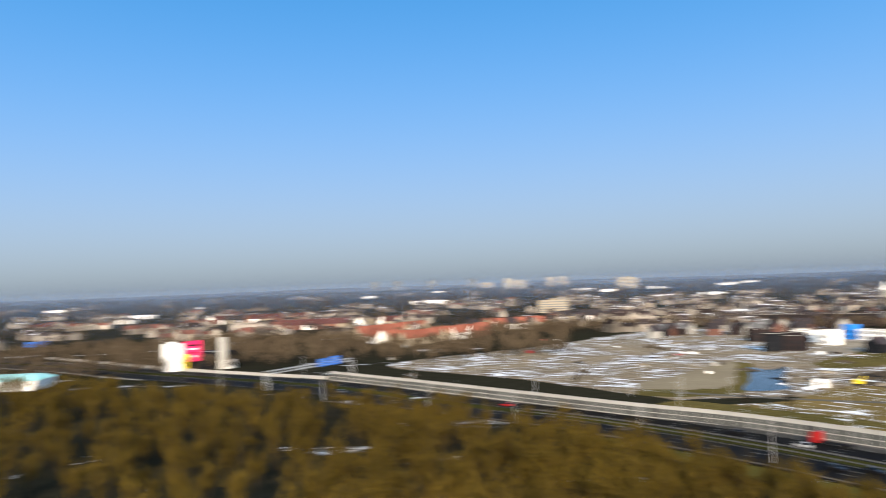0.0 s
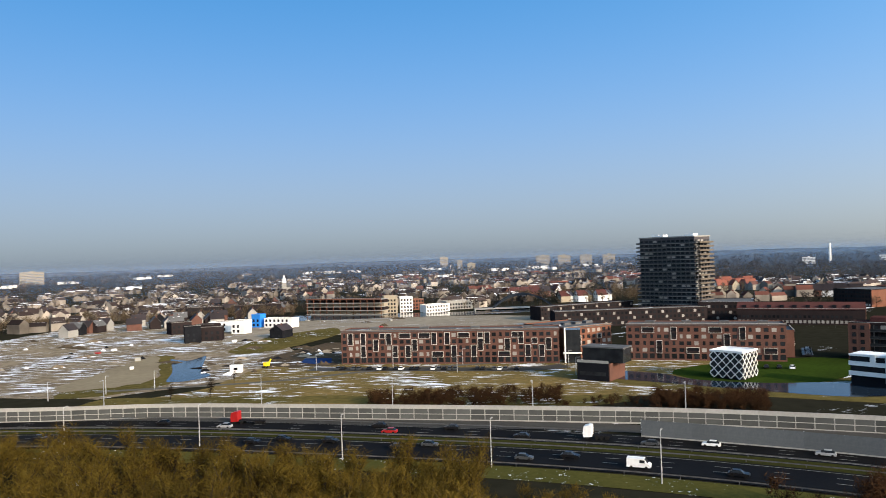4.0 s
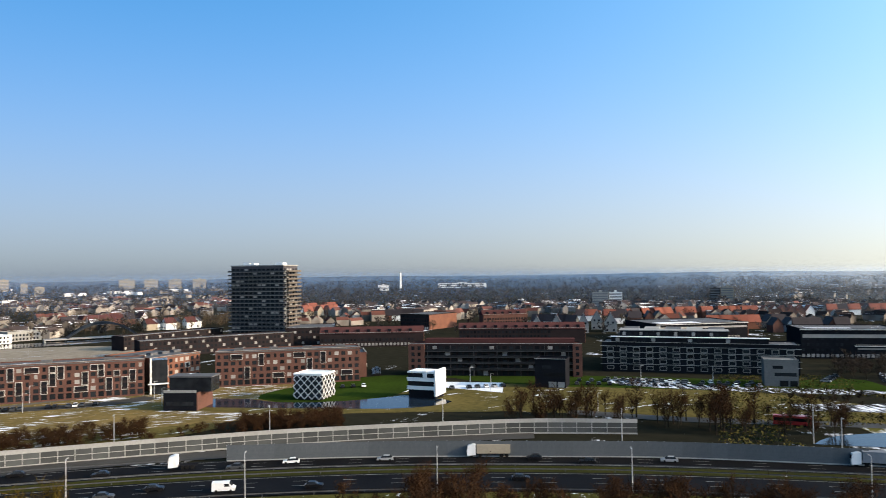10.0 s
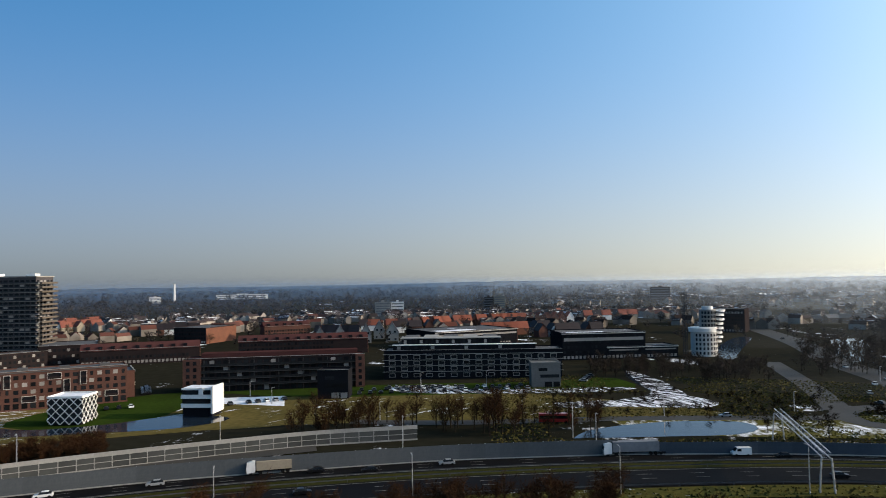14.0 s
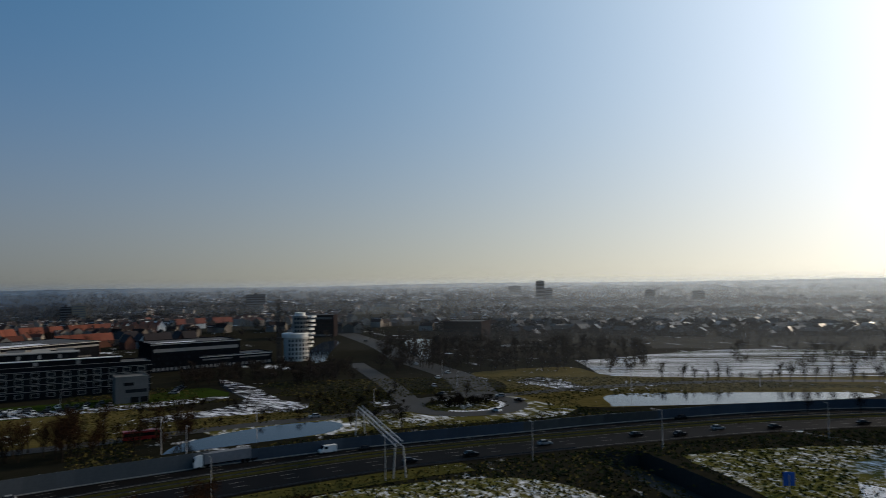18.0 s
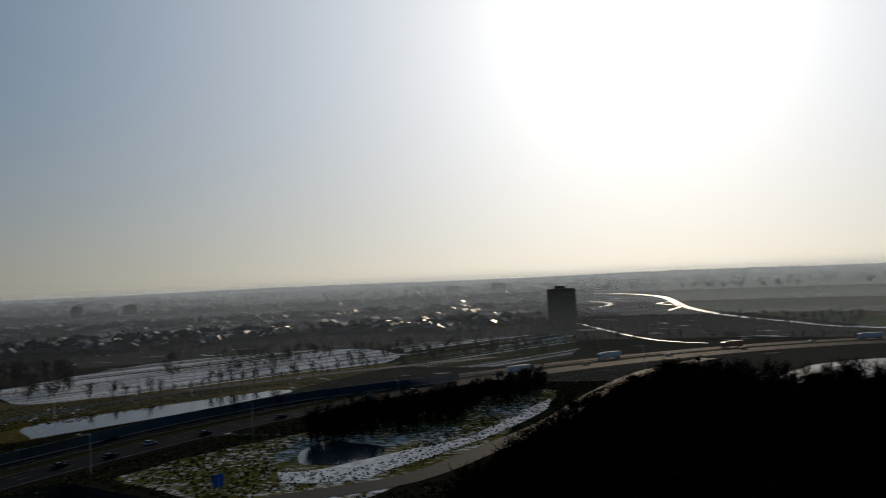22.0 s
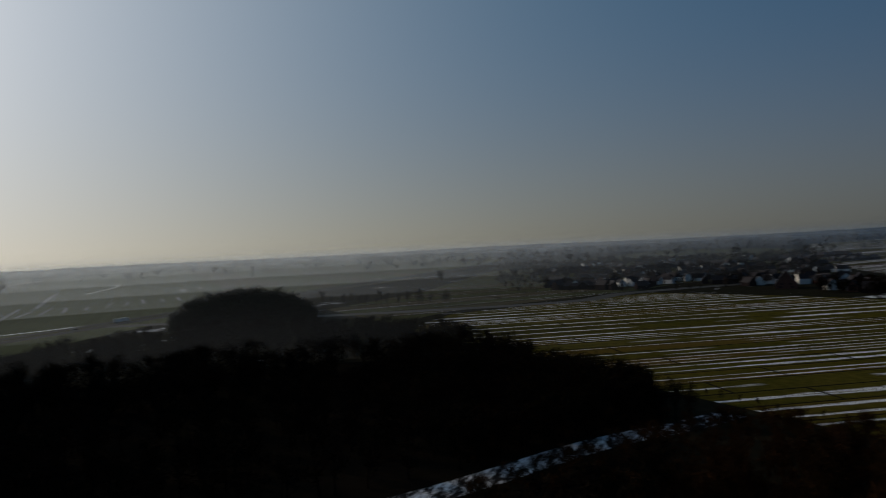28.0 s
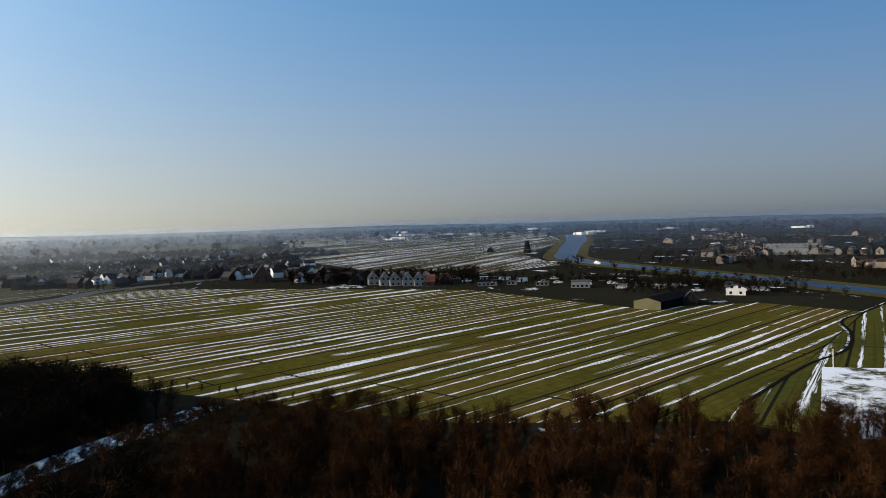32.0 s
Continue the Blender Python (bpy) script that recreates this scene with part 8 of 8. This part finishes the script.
# white snow rim of the roundabout island and the two boats on the river
tagged(put("snow_rim", ribbon("snow_rim", [(256 + 16 * math.cos(a), -150 + 16 * math.sin(a)) for a in np.linspace(2.2, 5.2, 20)], [(256 + 13.8 * math.cos(a), -150 + 13.8 * math.sin(a)) for a in np.linspace(2.2, 5.2, 20)], 0.24, M_SNOW)),
       "rim of old snow on the roundabout island", "snow", kind="structure")
bo = thing("boat", "small white motor boat on the river", "boat", (-770, 150, 0.1), 0.3)
put("hull", prism("hull", [(-5, -1.5), (3, -1.5), (6, 0), (3, 1.5), (-5, 1.5)], 0, 1.2, M_WHITE), bo)
put("cabin", boxes("cabin", [(-3, -1.1, 1.2, 1.5, 1.1, 2.6)], M_WHITE), bo)
# football pitch posts
for x, y in ((-232, 118), (-176, 96), (-224, 134)):
    th = thing("ball_net_post", "white post of the pitch fence", "post", (x, y), 0, "pitch posts")
    put("post", boxes("post", [(-0.1, -0.1, 0, 0.1, 0.1, 6)], M_WHITE), th)
    put("cap", boxes("cap", [(-0.16, -0.16, 6.0, 0.16, 0.16, 6.15)], M_STEEL), th)
grove("wood", clear_of(wedge(rng, 150, 268, 284, 540, 610, 0.25, 0.5) + wedge(rng, 130, 283, 293, 470, 560, 0.25, 0.55) + wedge(rng, 90, 257.5, 262, 600, 680, 0.5, 1.0), RIVER, 30), MIDT, (M_BARK, M_TWIG), "dark hedges and yard trees by the river", seed=31)
grove("wood", clear_of(wedge(rng, 480, 284, 322, 480, 1000, 0.4, 0.9), RIVER, 34), MIDT, (M_BARK, M_TWIG), "dark trees on the far bank", seed=32)
grove("wood", wedge(rng, 900, 118, 176, 560, 1500, 0.35, 0.7), MIDT, (M_BARK, M_TWIGMID), "low dark street trees between the roofs", seed=33)
grove("wood", wedge(rng, 1700, -36, 118, 620, 1700, 0.45, 1.0), MIDT, (M_BARK, M_TWIGBROWN), "brown street trees between the town roofs", seed=34)
# rubble, sheeting and more clutter on the site
rng = random.Random(71)
tagged(put("tarpaulin", flat("tarpaulin", [(186, 312), (196, 324), (203, 312), (194, 298), (187, 302)], 0.2, mat("dull blue sheeting", (0.03, 0.07, 0.2), (0.02, 0.04, 0.11), fine=0.6, coarse=0.2, rough=0.5, bump=0.1))), "dark blue sheeting spread on the site", "sheeting")
for k in range(90):
    x, y = rng.choice(((rng.uniform(140, 215), rng.uniform(296, 350)), (rng.uniform(60, 260), rng.uniform(390, 520)), (rng.uniform(196, 232), rng.uniform(320, 350))))
    L, h, w, n = rng.uniform(2, 9), rng.uniform(0.4, 1.6), rng.uniform(1.5, 4), 7
    vs = [(L * (i / (n - 1) - 0.5), w * (0.5 if j else -0.5) * math.sin(math.pi * (i + 0.6) / n), 0) for j in (0, 1) for i in range(n)] + \
         [(L * 0.8 * (i / (n - 1) - 0.5), rng.uniform(-0.5, 0.5), h * math.sin(math.pi * (i + 0.5) / n) * rng.uniform(0.6, 1.1)) for i in range(n)]
    fs = [(i, i + 1, 2 * n + i + 1, 2 * n + i) for i in range(n - 1)] + [(n + i + 1, n + i, 2 * n + i, 2 * n + i + 1) for i in range(n - 1)]
    m = rng.choice((M_DIRT, M_DIRT, M_SNOW, M_DARK, M_PALE))
    tagged(put("earth_mound", mesh_of("earth_mound", vs, fs, m), None, (x, y, 0.05), rng.uniform(-1.4, -0.3)), "small snowy mound of rubble on the site" if m is M_SNOW else "small dark mound of rubble on the site", "mound", "mounds on the site")
grove("wood", wedge(rng, 700, 236, 259, 660, 1500, 0.4, 0.9), MIDT, (M_BARK, M_TWIG), "dark garden trees round the village", seed=35)
# the boatyard between meadow and river: sheds, laid-up boats and hedges
rng = random.Random(81)
YARD = smooth([(-586, -8), (-536, 74), (-482, 120), (-452, 163), (-412, 194)], 6)
for k in range(34):
    p = YARD[rng.randrange(len(YARD))]
    x, y = p[0] * rng.uniform(1.0, 1.1), p[1] + rng.uniform(-4, 26)
    tr = math.atan2(y, x) - math.pi / 2 + rng.uniform(-0.4, 0.4)
    if k % 3:
        th = thing("shed", rng.choice(("low dark wooden shed in the river yard", "pale flat-roofed cabin in the river yard")), "shed", (x, y), tr, "sheds in the river yard")
        w, d, h = rng.uniform(4, 9), rng.uniform(3, 5), rng.uniform(2.2, 3.4)
        put("body", boxes("body", [(0, 0, 0, w, d, h)], rng.choice((M_DARK, M_DARKBRICK, M_CONC, M_WHITE))), th)
        put("roof", boxes("roof", [(-0.2, -0.2, h, w + 0.2, d + 0.2, h + 0.18)], rng.choice((M_ROOFGREY, M_SNOW, M_TILEDARK))), th)
        put("door", boxes("door", [(w * 0.4, -0.05, 0, w * 0.4 + 1.0, -0.003, 2.0)], M_GLASS), th)
    else:
        th = thing("boat", "laid-up white boat on trestles in the yard", "boat", (x, y, 0.0), tr, "laid-up boats")
        put("hull", prism("hull", [(-3.5, -1.1), (2, -1.1), (4, 0), (2, 1.1), (-3.5, 1.1)], 0.8, 2.0, M_WHITE), th)
        put("cabin", boxes("cabin", [(-2, -0.8, 2.0, 1.0, 0.8, 3.0)], M_CONC), th)
        for tx in (-2, 1):
            put("trestle", boxes("trestle", [(tx, -0.8, 0, tx + 0.2, 0.8, 0.8)], M_BEAM), th)
grove("wood", clear_of([(p[0] * f, p[1] + 14 * (f - 1) * 10, 0.0, rng.uniform(0.25, 0.7)) for p in YARD for f in (rng.uniform(1.0, 1.12), rng.uniform(1.02, 1.14), rng.uniform(1.03, 1.1))], RIVER, 24), MIDT, (M_BARK, M_TWIG),
      "dark hedges and bare trees round the river yard", seed=38)
